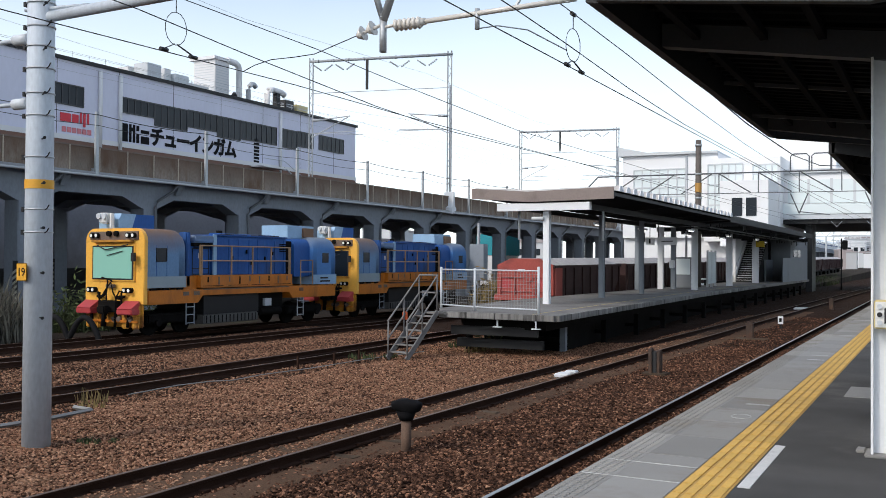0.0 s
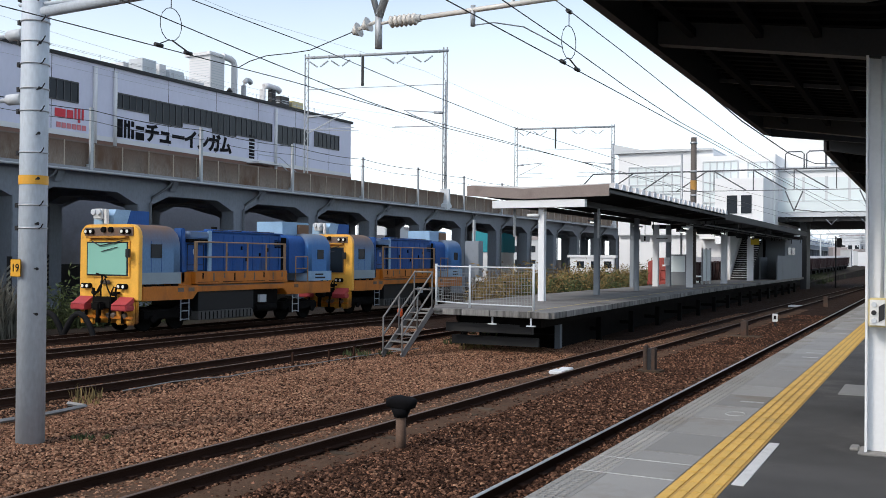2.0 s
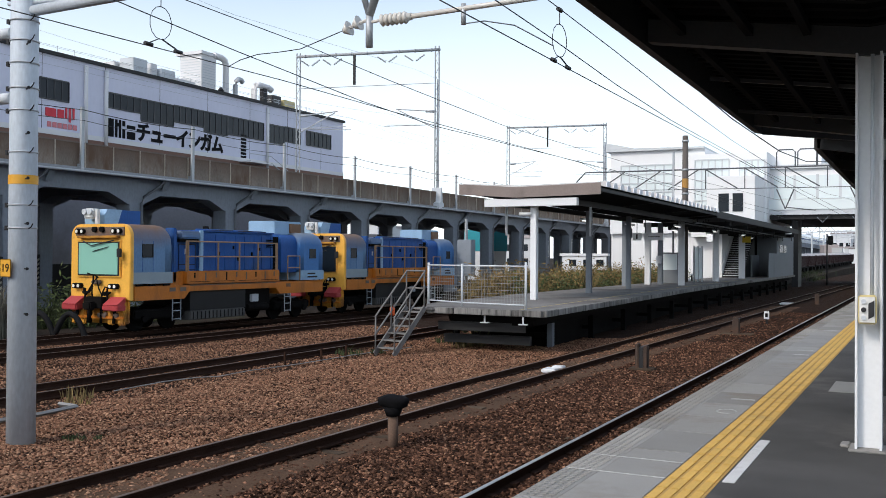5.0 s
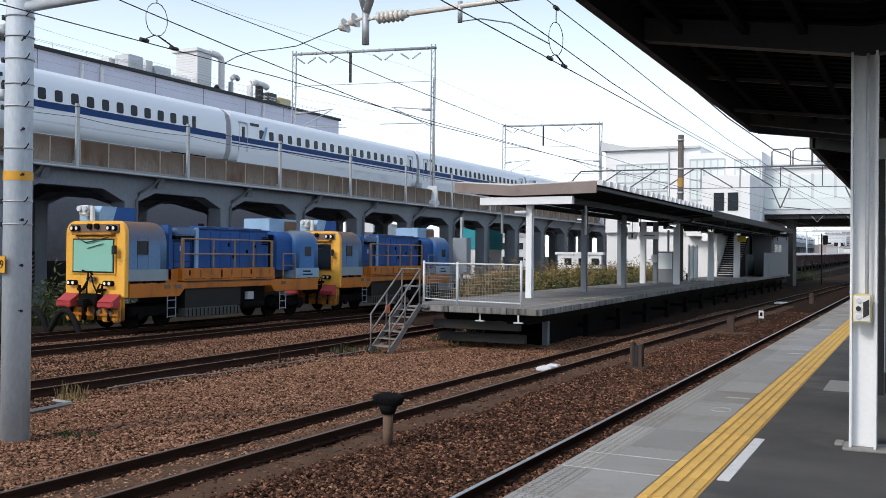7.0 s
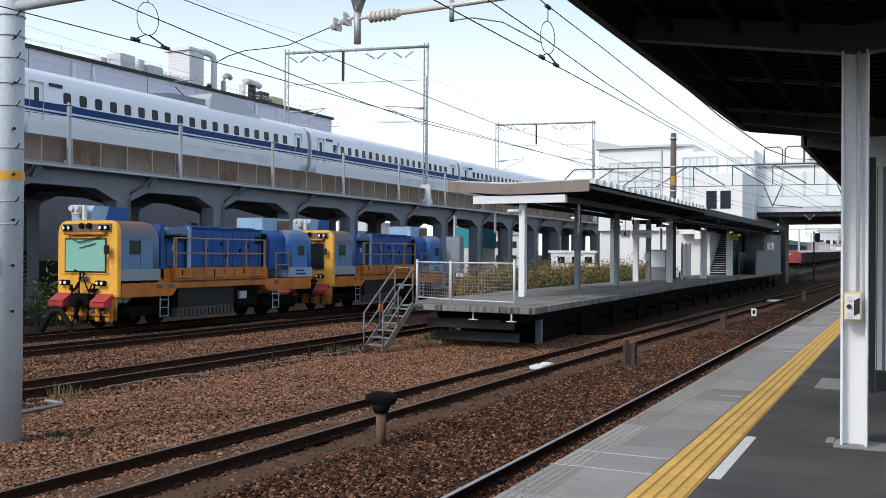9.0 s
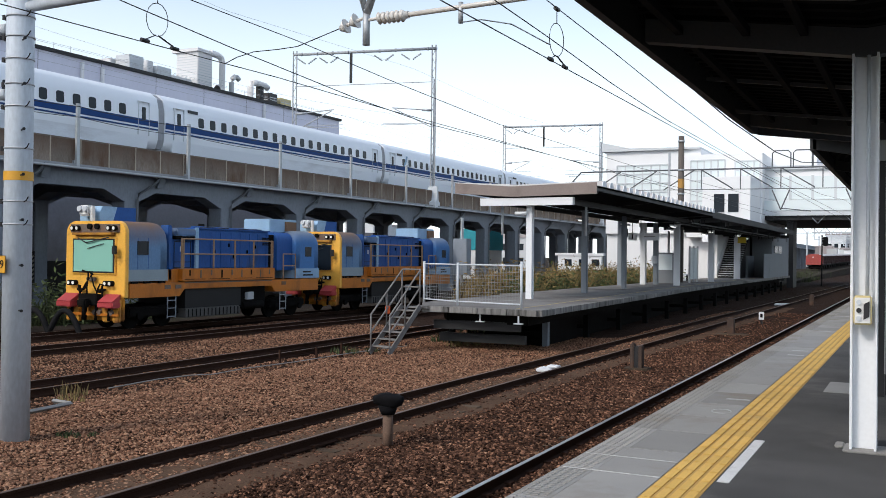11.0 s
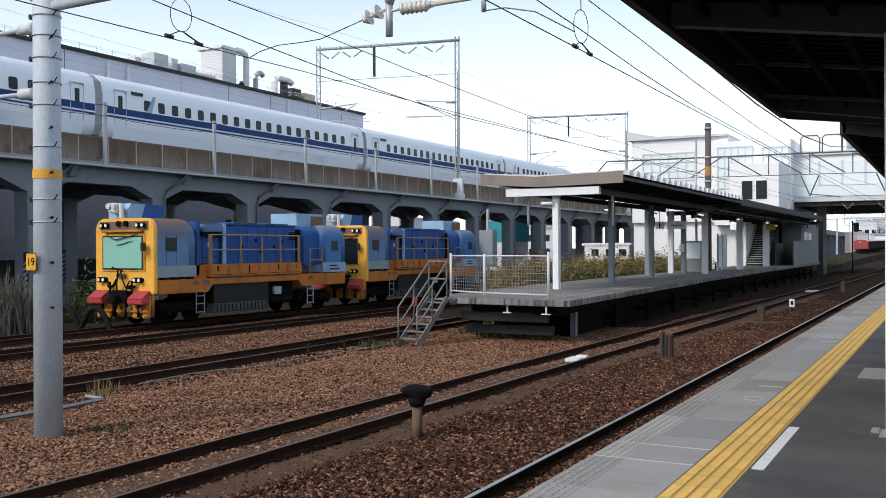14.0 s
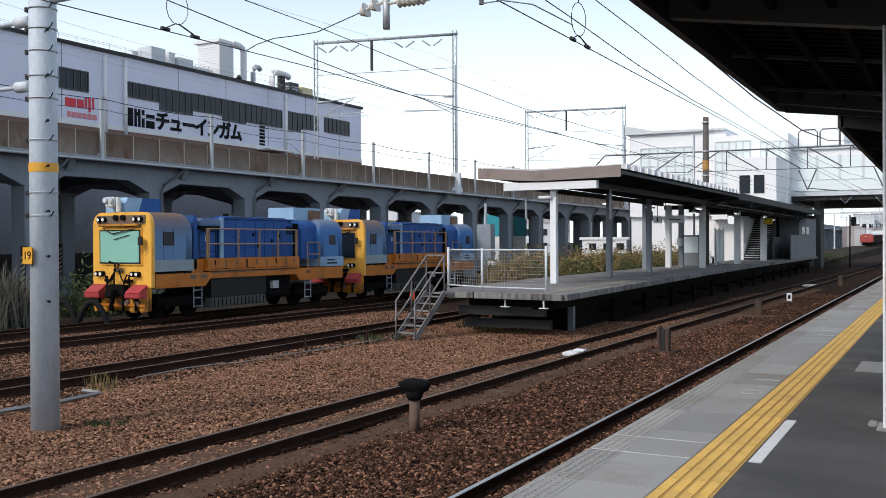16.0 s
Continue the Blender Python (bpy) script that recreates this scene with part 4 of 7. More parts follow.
def gantry(y, top):
    g = thing("overhead_gantry", "pale lattice gantry carrying wires over the viaduct", "gantry", Matrix.Translation((-36, y, 0)) @ pose(0, 0, 0, 0, 0, 12) @ Matrix.Translation((36, -y, 0)), "viaduct gantries")
    for x, z0 in ((-35.95, 6.6), (-48.3, 7.1)):
        bm = nb()
        for dx in (-0.2, 0.2):
            tube(bm, (x + dx * 0.8, y, z0), (x + dx * 0.8, y, top + 0.3), 0.06, n=6)
        n = 18
        for i in range(n):
            a = z0 + 0.6 + (top - z0 - 0.6) * i / n
            b = z0 + 0.6 + (top - z0 - 0.6) * (i + 1) / n
            s = 0.16 if i % 2 else -0.16
            tube(bm, (x - s, y, a), (x + s, y, b), 0.022, n=5)
        part("mast", bm, FARSTEEL, g)
    part("mast_base", extrude(nb(), [(y - 0.7, 6.5), (y + 0.7, 6.5), (y + 0.7, 7.0), (y + 0.3, 7.15), (y + 0.16, 8.3), (y - 0.16, 8.3), (y - 0.3, 7.15), (y - 0.7, 7.0)], "x", -36.3, -35.5), PALE, g, "white flared mast base")
    bm = nb()
    tube(bm, (-35.7, y, top), (-48.4, y, top), 0.12, n=8)
    for i in range(9):
        tube(bm, (-36.4 - i * 1.4, y, top), (-36.52 - i * 1.4, y, top), 0.15, n=8)
    part("cross_beam", bm, FARSTEEL, g)
    part("near_shaft", tb((-35.95, y + 0.3, 8.2), (-35.95, y + 0.3, 17.2), 0.11, n=8), PALE, g, "pale upright pipe")
    bm = nb()
    tube(bm, (-36, y, top - 2.75), (-48.3, y, top - 2.75), 0.03, n=5)
    tube(bm, (-36, y, top - 6.2), (-40.5, y, top - 6.2), 0.03, n=5)
    tube(bm, (-43.5, y, top - 6.4), (-48.3, y, top - 6.2), 0.03, n=5)
    part("span_wire", bm, GALV, g)
    part("drop_arm", bx(-43.3, -43.1, y - 0.08, y + 0.08, top - 2.6, top), STEEL_D, g)
    for x in (-37.9, -40.3, -45.2, -47.2):
        for s in (-1, 1):
            bm = nb()
            for k in range(5):
                q0, q1 = k / 5, (k + 0.75) / 5
                tube(bm, (x + s * (0.85 - 0.75 * q0), y, top - 0.35 - 0.5 * q0), (x + s * (0.85 - 0.75 * q1), y, top - 0.35 - 0.5 * q1), 0.07, n=6)
            part("insulator", bm, FARSTEEL, g)
    for x in (-38.2, -46.0):
        bm = nb()
        d = 1 if x > -42 else -1
        x0 = -36.1 if d > 0 else -48.1
        tube(bm, (x0, y, 14.6), (x0 - d * 3.4, y, 14.9), 0.05, n=6)
        tube(bm, (x0, y, 13.2), (x0 - d * 3.2, y, 14.8), 0.045, n=6)
        tube(bm, (x0 - d * 0.2, y, 13.5), (x0 - d * 4.2, y, 13.6), 0.03, n=6)
        tube(bm, (x0, y, 14.6), (x0 - d * 0.8, y, 14.65), 0.11, n=8)
        part("bracket_arm", bm, GALV, g)


viaduct()
cable_posts()
gantry(69.5, 19.7)
gantry(115.5, 19.3)
gantry(24.0, 19.7)


def high_line_wires():
    # strands in pale steel imitate wires washed out by the bright sky
    for x in (-40.2, -44.4):
        w = thing("overhead_wire", "thin overhead wires above the high tracks", "wire", group="high line wires")
        ys = [-21.5, 24.0, 69.5, 115.5, 161]
        for top, sag, r in ((14.6, 0.9, 0.012), (13.4, 0.0, 0.012)):
            bm = nb()
            pts = []
            for a, b in zip(ys, ys[1:]):
                for k in range(8):
                    q = k / 8
                    pts.append((x, a + (b - a) * q, top - 4 * sag * q * (1 - q)))
            pts.append((x, ys[-1], top))
            part("strand", line(bm, pts, r * 0.6, 4), FARSTEEL, w)
    w = thing("feeder_wire", "feeder wire hung from the viaduct gantries", "wire", group="high line wires")
    part("strand", line(nb(), [(-37.9, -21.5, 18.2), (-37.9, 24, 18.2), (-37.9, 46, 17.4), (-37.9, 69.5, 18.2), (-37.9, 92, 17.4), (-37.9, 115.5, 18.2), (-37.9, 161, 18)], 0.009, 4), FARSTEEL, w)


high_line_wires()


# ---- factory ----
BEHIND = Matrix.Translation((0, 0, 2.6)) @ Matrix.Scale(1.16, 4) @ Matrix.Translation((0, 0, -2.6))


def factory():
    f = thing("factory_building", "long grey factory hall with ribbon windows and dark roof edge", "building", BEHIND)
    xw, y0, y1, zt = -50.0, -60.0, 77.0, 15.42
    part("wall", bx(-90, xw, y0, y1, -0.36, zt), FACT, f, "grey clad wall")
    part("roof_edge", bx(-90.2, xw + 0.18, y0, y1 + 0.15, zt, zt + 0.22), STEEL_D, f, "dark roof edge trim")
    part("sill_band", bx(xw, xw + 0.1, y0, y1, 10.30, 10.62), FACT_L, f, "pale horizontal band")
    part("lower_band", bx(xw, xw + 0.06, y0, y1, 8.0, 10.30), mat("rust_band", (0.20, 0.11, 0.085), 0.85, vary=0.2, scale=0.4), f, "rust-brown lower band")
    # thin darker sheet over the wall stands in for viaduct shade
    part("lower_wall", bx(xw, xw + 0.05, y0, y1, -0.36, 8.0), mat("lower_wall_shade", (0.21, 0.205, 0.225), 0.75, vary=0.1, scale=0.3, fine=5, bump=0.03, dirt=(0.14, 0.13, 0.13), dirt_amount=0.35), f, "lower factory wall, darkened for the viaduct's shade")
    for x0 in np.arange(y0 + 3.3, y1, 5.2):
        part("panel_joint", bx(xw, xw + 0.012, x0 - 0.015, x0 + 0.015, 10.62, zt), STEEL_D, f)

    def window(a, b, z0, z1, n):
        w = part("window", bx(xw + 0.005, xw + 0.03, a, b, z0, z1), FWIN, f)
        bm = nb()
        for i in range(n + 1):
            y = a + (b - a) * i / n
            box(bm, xw + 0.03, xw + 0.07, y - 0.035, y + 0.035, z0, z1)
        for z in (z0, z1):
            box(bm, xw + 0.031, xw + 0.075, a, b, z - 0.04, z + 0.04)
        part("frame", bm, FFRAME, w)
    for a, b, z0, z1, n in ((41.9, 44.2, 12.55, 13.85, 4), (47.45, 50.55, 12.72, 13.75, 5), (50.6, 53.9, 12.2, 13.75, 5), (53.95, 57.2, 12.55, 13.8, 5), (57.25, 60.0, 12.2, 13.8, 4), (60.1, 64.7, 12.35, 13.8, 7), (65.5, 67.6, 12.3, 13.85, 3), (67.65, 70.0, 12.6, 13.9, 4), (70.9, 74.9, 12.65, 13.95, 6), (33.0, 36.6, 12.55, 13.85, 5), (24.0, 28.0, 12.55, 13.85, 5)):
        window(a, b, z0, z1, n)
    for y in (45.55, 47.3, 65.15, 30.0):
        part("rain_pipe", tb((xw + 0.12, y, 9.8), (xw + 0.12, y, 15.2), 0.14, n=10), FACT_L, f, "white rain pipe")
    for i in range(7):
        part("sign_bar", bx(xw, xw + 0.05, 61.75, 62.4, 10.6 + i * 0.29, 10.6 + i * 0.29 + 0.2), INK, f)
    part("canopy_plate", bx(xw, xw + 1.3, 61.4, 64.4, 10.2, 10.32), FACT_L, f)
    bm = nb()
    tube(bm, (xw + 1.2, 64.3, 10.35), (xw + 1.2, 67.5, 8.9), 0.05, n=6)
    tube(bm, (xw + 1.2, 61.5, 10.9), (xw + 1.2, 64.3, 10.9), 0.03, n=6)
    tube(bm, (xw + 1.2, 64.3, 10.9), (xw + 1.2, 67.5, 9.5), 0.03, n=6)
    part("stair_rail", bm, GALV, f)

    # the two mark shapes are plain blocks; the product words after them are lettered
    s = thing("company_sign", "bold black sign on the factory wall", "sign", BEHIND)
    for a, blocks in ((47.55, ((0, 0, 0.42, 1), (0.54, 0, 0.16, 1), (0.82, 0, 0.16, 1), (0.70, 0.62, 0.12, 0.2))), (48.88, ((0, 0, 0.2, 0.5), (0, 0.68, 0.2, 0.3), (0.34, 0, 0.64, 0.42), (0.34, 0.58, 0.64, 0.2)))):
        for gy, gz, gw, gh in blocks:
            part("sign_block", bx(xw + 0.01, xw + 0.05, a + gy * 1.22, a + (gy + gw) * 1.22, 10.74 + gz * 1.25, 10.74 + (gz + gh) * 1.25), INK, s)
    for k, ch in enumerate("\u30c1\u30e5\u30fc\u30a4\u30f3\u30ac\u30e0"):
        txt = bpy.data.curves.new("sign_letter", "FONT")
        txt.body = ch
        txt.size = 1.42
        txt.offset = 0.06
        txt.extrude = 0.02
        txt.resolution_u = 3
        txt.materials.append(INK)
        n = new("sign_letter", txt)
        n.parent = s
        n.matrix_basis = pose(xw + 0.03, 50.16 + k * 1.33, 10.86, 90, 0, 90)
    r = thing("brand_sign", "red sign shapes on the factory wall", "sign", BEHIND)
    for a, w, z0, z1 in ((42.35, 0.85, 11.45, 12.0), (43.3, 0.52, 11.45, 12.0), (43.92, 0.17, 11.45, 12.2), (44.2, 0.2, 11.25, 12.2), (44.52, 0.17, 11.45, 12.2)):
        part("sign_shape", bx(xw + 0.021, xw + 0.05, a, a + w, z0, z1), RED_INK, r, bevel=0.012)
    faded = mat("faded_red", (0.62, 0.2, 0.22), 0.6)
    for i in range(6):
        part("small_bar", bx(xw + 0.021, xw + 0.04, 42.5 + i * 0.41, 42.83 + i * 0.41, 10.78, 11.12), faded, r)


def roof_plant():
    TOP = 15.64

    def unit(name, label, x0, x1, y0, y1, z1, m):
        t = thing(name, label, "roof unit", BEHIND)
        part("case", bx(x0, x1, y0, y1, TOP + 0.2, z1), m, t, bevel=0.04)
        part("plinth", bx(x0 + 0.1, x1 - 0.1, y0 + 0.1, y1 - 0.1, TOP, TOP + 0.2), STEEL_D, t)
        bm = nb()
        n = max(3, int((z1 - TOP - 0.5) / 0.22))
        for i in range(n):
            z = TOP + 0.4 + (z1 - TOP - 0.6) * i / n
            box(bm, x1, x1 + 0.02, y0 + 0.15, y1 - 0.15, z, z + 0.06)
            box(bm, x0 + 0.15, x1 - 0.15, y0 - 0.02, y0, z, z + 0.05)
        part("louvre", bm, STATION_G, t)
        return t
    unit("air_handler", "pale grey rooftop air handler", -54.9, -53.45, 53.3, 54.8, 17.6, PALE)
    unit("air_handler", "low white rooftop unit beside the air handler", -57.4, -55.0, 52.9, 54.4, 17.35, FACT_L)
    unit("roof_cabinet", "pale rooftop condenser with stepped top", -55.4, -53.6, 56.4, 58.0, 17.3, PALE)
    unit("air_handler", "small pale rooftop condenser", -54.9, -53.9, 55.6, 56.3, 17.6, FACT_L)
    unit("roof_cabinet", "long low white rooftop cabinet", -56.5, -53.8, 58.2, 60.6, 16.9, FACT_L)
    unit("roof_tower", "tall pale rooftop housing with flat cap", -55.8, -53.45, 60.9, 62.7, 19.3, FACT_L)
    unit("roof_box", "black rooftop fan box", -54.4, -53.45, 70.5, 71.8, 17.4, BLACK)
    unit("roof_box", "cream slatted rooftop condenser box", -54.4, -53.45, 72.2, 74.0, 17.2, CREAM)
    c = thing("roof_canopy", "pale canopy plate with bent duct on the roof tower", "roof duct", BEHIND)
    part("plate", bx(-56.1, -53.3, 60.7, 62.8, 19.3, 19.55), FACT_L, c)
    part("duct", line(nb(), [(-53.45, 62.4, 19.45), (-53.45, 63.4, 19.4), (-53.45, 63.8, 19.25), (-53.45, 63.95, 18.9), (-53.45, 63.95, TOP)], 0.27, 12), FACT_L, c)
    g = thing("vent_pipe", "goose-neck steel roof vent", "vent pipe", BEHIND)
    part("pipe", line(nb(), [(-53.45, 65.2, TOP), (-53.45, 65.2, 17.4), (-53.45, 65.32, 17.75), (-53.45, 65.6, 17.98), (-53.45, 65.95, 17.98), (-53.45, 66.2, 17.8)], 0.22, 10), GALV, g)
    d = thing("roof_duct", "horizontal round roof duct on bent legs", "duct", BEHIND)
    part("duct", line(nb(), [(-53.45, 67.8, TOP), (-53.45, 67.8, 17.5), (-53.45, 68.05, 17.85), (-53.45, 68.5, 17.95), (-53.45, 69.9, 17.9), (-53.45, 70.3, 17.75)], 0.28, 12), FACT_L, d)
    part("stand", bx(-53.7, -53.2, 68.9, 69.4, TOP, 17.7), STEEL_D, d)
    k = thing("roof_vent", "small dark mushroom roof vent", "vent", BEHIND)
    part("stem", tb((-51.4, 60.9, TOP), (-51.4, 60.9, 16.1), 0.12, n=8), STEEL_D, k)
    part("cap", tb((-51.4, 60.9, 16.05), (-51.4, 60.9, 16.35), 0.28, 0.1, n=10), STEEL_D, k)
    h = thing("roof_railing", "thin railing along the factory roof edge", "railing", BEHIND)
    bm = nb()
    for i in range(30):
        y = 34 + i * 1.4
        tube(bm, (-50.6, y, 15.6), (-50.6, y, 16.25), 0.016, n=4)
    tube(bm, (-50.6, 34, 16.1), (-50.6, 74.6, 16.1), 0.01, n=4)
    part("rail", bm, GALV, h)


factory()
roof_plant()
# ---- blue and orange track machines ----
def rounded_section(w, h, r, x0=0.0, z0=0.0, n=5):
    """A cab section: square at the foot, rounded shoulders."""
    pts = [(x0 - w / 2, z0), (x0 + w / 2, z0)]
    for i in range(n + 1):
        a = math.pi / 2 * i / n
        pts.append((x0 + w / 2 - r + r * math.cos(a), z0 + h - r + r * math.sin(a)))
    for i in range(n + 1):
        a = math.pi / 2 + math.pi / 2 * i / n
        pts.append((x0 - w / 2 + r + r * math.cos(a), z0 + h - r + r * math.sin(a)))
    return pts


def track_machine(y0, label, leading):
    m = thing("track_machine", label, "rail vehicle", pose(-25.5, y0, -0.1), "coupled track machines")
    L, W = 11.75, 2.75
    h = W / 2
    # frame
    side = [(0.25, 1.12), (2.75, 1.12), (3.0, 1.38), (8.2, 1.38), (8.45, 1.12), (L - 0.1, 1.12), (L - 0.1, 1.62), (0.25, 1.62)]
    part("frame", extrude(nb(), side, "x", -h, h), ORANGE, m, "orange main frame", bevel=0.02)
    part("frame_lip", bx(h, h + 0.02, 3.0, 8.2, 1.585, 1.62), ROOFRUST, m)
    part("deck_skirt", bx(-h - 0.02, h + 0.02, 2.84, 8.39, 1.66, 2.12), ORANGE, m, "orange deck side")
    part("deck_end", bx(-1.2, 1.2, 2.2, 2.84, 1.62, 2.1), ORANGE, m)
    part("skirt_plate", bx(h + 0.021, h + 0.045, 2.84, 8.39, 1.655, 1.70), ORANGE, m)
    for i in range(9):
        y = 3.2 + i * 0.6
        part("skirt_slot", bx(h + 0.02, h + 0.03, y, y + 0.07, 1.86 - 0.1 * (i % 2), 2.06), ROOFRUST if i % 3 else SOOT_SHADE, m)
    for i in range(4):
        part("skirt_gap", bx(h + 0.02, h + 0.03, 2.95 + i * 1.4, 4.1 + i * 1.4, 1.715, 1.735), SOOT_SHADE, m)
    for y in (1.95, 2.5, 8.9):
        part("frame_pocket", bx(h, h + 0.012, y, y + 0.3, 1.4, 1.54), ROOFRUST, m)
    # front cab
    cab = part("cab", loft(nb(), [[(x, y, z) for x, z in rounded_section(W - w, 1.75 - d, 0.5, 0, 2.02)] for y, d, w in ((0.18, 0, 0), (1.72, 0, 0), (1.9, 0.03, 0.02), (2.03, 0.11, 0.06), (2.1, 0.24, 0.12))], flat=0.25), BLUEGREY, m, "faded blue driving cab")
    part("cab_band", bx(-h + 0.001, h + 0.004, 0.18, 2.1, 1.70, 2.10), BANDGREY, cab, "pale grey band")
    part("side_window", bx(h - 0.01, h + 0.012, 0.64, 1.08, 2.66, 3.05), TRAINWIN, cab)
    part("door_outline", bx(h + 0.001, h + 0.006, 0.62, 0.635, 2.12, 3.2), BLUE, cab)
    part("door_outline", bx(h + 0.001, h + 0.006, 1.12, 1.135, 2.12, 3.2), BLUE, cab)
    bm = nb()
    for a, b, c, d in ((0.60, 1.12, 2.62, 2.66), (0.60, 1.12, 3.05, 3.09), (0.60, 0.64, 2.66, 3.05), (1.08, 1.12, 2.66, 3.05)):
        box(bm, h, h + 0.025, a, b, c, d)
    part("window_frame", bm, STEEL_D, cab)
    for y in (0.35, 0.95, 1.65):
        part("sill_block", bx(h - 0.05, h + 0.03, y, y + 0.28, 1.62, 1.69), SOOT_SHADE, cab)
    # front face: thick yellow surround with the screen set back
    bm = nb()
    ring = rounded_section(W + 0.06, 2.62, 0.42, 0, 1.15)
    extrude(bm, ring, "y", 0.02, 0.2)
    face = part("front_frame", bm, YEL_L, m, "yellow front with rounded shoulders", bevel=0.02)
    part("screen_surround", bx(-1.06, 1.02, -0.03, 0.02, 1.92, 3.22), YEL_L, face, bevel=0.02)
    part("screen_gasket", bx(-1.0, 0.96, -0.045, -0.03, 1.98, 3.16), BLACK, face)
    if leading:
        part("windscreen", bx(-0.94, 0.90, -0.06, -0.045, 2.03, 3.11), GREENGL, face, "green tinted windscreen")
    else:
        part("windscreen", bx(-0.94, -0.1, -0.06, -0.045, 2.03, 3.11), TRAINWIN, face)
        part("windscreen", bx(0.16, 0.90, -0.06, -0.045, 1.98, 3.11), TRAINWIN, face)
    part("brow", bx(-0.95, 0.95, -0.16, 0.02, 3.28, 3.36), YEL_P, face, bevel=0.015)
    part("brow_recess", bx(-1.15, 1.15, -0.012, 0.02, 3.37, 3.66), ROOFRUST, face)
    for x in (-1.0, -0.76, 0.72, 0.98):
        part("headlight", tb((x, -0.12, 3.52), (x, 0.02, 3.52), 0.095, n=12), SOOT_SHADE, face)
        part("lens", tb((x, -0.13, 3.52), (x, -0.12, 3.52), 0.06, n=12), LAMP, face)
    for x in (-0.2, 0.15):
        part("work_light", tb((x, -0.10, 3.58), (x, 0.02, 3.58), 0.1, n=10), SOOT_SHADE, face)
    bm = nb()
    line(bm, [(-0.7, -0.1, 3.18), (-0.3, -0.11, 3.02), (0.75, -0.1, 3.2)], 0.02, 6)
    line(bm, [(-0.25, -0.09, 2.82), (0.5, -0.09, 2.98)], 0.014, 6)
    part("wiper", bm, BLACK, face)
    part("mirror", bx(0.98, 1.16, -0.2, -0.1, 2.62, 2.92), BLACK, face, bevel=0.02)
    for x in (-1.1, -0.88, 0.62, 0.84):
        part("marker_light", tb((x, -0.14, 1.62), (x, 0.02, 1.62), 0.095, n=12), SOOT_SHADE, face)
        part("lens", tb((x, -0.15, 1.62), (x, -0.14, 1.62), 0.06, n=12), LAMP, face)
    part("hose", line(nb(), [(-0.4, -0.2, 1.32), (-0.15, -0.25, 1.6), (0.05, -0.18, 1.9), (0.2, -0.22, 1.55), (0.35, -0.2, 1.3)], 0.025, 6), SOOT_SHADE, face)
    part("hose", line(nb(), [(-0.38, -0.18, 2.06), (-0.2, -0.22, 2.02), (0.0, -0.2, 2.0), (0.12, -0.18, 1.92)], 0.03, 6), SOOT_SHADE, face)
    part("hose", line(nb(), [(-0.12, -0.2, 1.2), (-0.1, -0.24, 1.5), (-0.06, -0.22, 1.8), (-0.08, -0.2, 2.0)], 0.028, 6), SOOT_SHADE, face)
    part("hose", line(nb(), [(0.3, -0.18, 1.25), (0.42, -0.25, 1.42), (0.5, -0.22, 1.6), (0.62, -0.12, 1.55)], 0.03, 6), SOOT_SHADE, face)
    part("hose", line(nb(), [(-0.6, -0.14, 1.55), (-0.45, -0.25, 1.35), (-0.2, -0.25, 1.42), (-0.1, -0.2, 1.62)], 0.03, 6), SOOT_SHADE, face)
    part("bracket", bx(-0.3, 0.12, -0.1, 0.0, 1.7, 1.82), ROOFRUST, face, bevel=0.02)
    part("pipe_stub", tb((0.36, -0.14, 1.36), (0.36, 0.02, 1.36), 0.07, n=10), SOOT_SHADE, face)
    for x in (-0.55, 0.5):
        bm = tb((x, -0.12, 1.15), (x, -0.12, 1.55), 0.035, n=6)
        tube(bm, (x - 0.12, -0.1, 1.4), (x + 0.12, -0.1, 1.4), 0.05, n=6)
        part("cock", bm, SOOT_SHADE, face)
    part("coupler", bx(-0.45, 0.42, -0.3, 0.02, 0.86, 1.26), SOOT_SHADE, m, "black coupler pocket", bevel=0.03)
    part("coupler_head", bx(-0.2, 0.2, -0.6, -0.3, 0.82, 1.1), SOOT_SHADE, m, bevel=0.05)
    for x in (-1.02, 0.92):
        b = part("buffer_beam", bx(x - 0.36, x + 0.36, -0.42, -0.02, 0.80, 1.0), RED, m, "red buffer block", bevel=0.03)
        part("top_plate", extrude(nb(), [(-0.42, 1.005), (-0.02, 1.005), (-0.02, 1.26)], "x", x - 0.33, x + 0.33), RED, b)
    # lower plough plates
    bm = nb()
    for x, w in ((-1.15, 0.2), (-0.72, 0.3), (0.62, 0.3), (1.1, 0.32)):
        box(bm, x - w / 2, x + w / 2, -0.1, 0.06, 0.30, 1.12)
    box(bm, -1.3, 1.32, 0.06, 0.16, 0.34, 1.14)
    part("plough", bm, YEL_P, m, "yellow plough plates", bevel=0.04)
    for x, r in ((-0.9, 0.05), (-0.3, 0.09), (0.25, 0.05), (0.85, 0.05)):
        part("brake_pipe", tb((x, -0.16, 0.36), (x + 0.05, -0.16, 1.0), r, n=8), SOOT_SHADE, m)
    for x in (-1.0, 0.2, 0.42, 0.95):
        part("hose_coupling", tb((x, -0.2, 0.62), (x, -0.06, 0.66), 0.09, n=8), ROOFRUST, m)
    part("lower_bar", bx(-1.25, 1.28, -0.17, -0.1, 0.52, 0.6), ORANGE, m)
    # hood
    hood = part("engine_hood", bx(-1.08, 1.08, 3.84, 8.4, 2.1, 3.62), BLUE, m, "blue engine hood", bevel=0.05)
    part("hood_edge", bx(1.06, 1.13, 3.82, 4.02, 2.1, 3.66), BLUE_L, hood, "pale blue corner post", bevel=0.02)
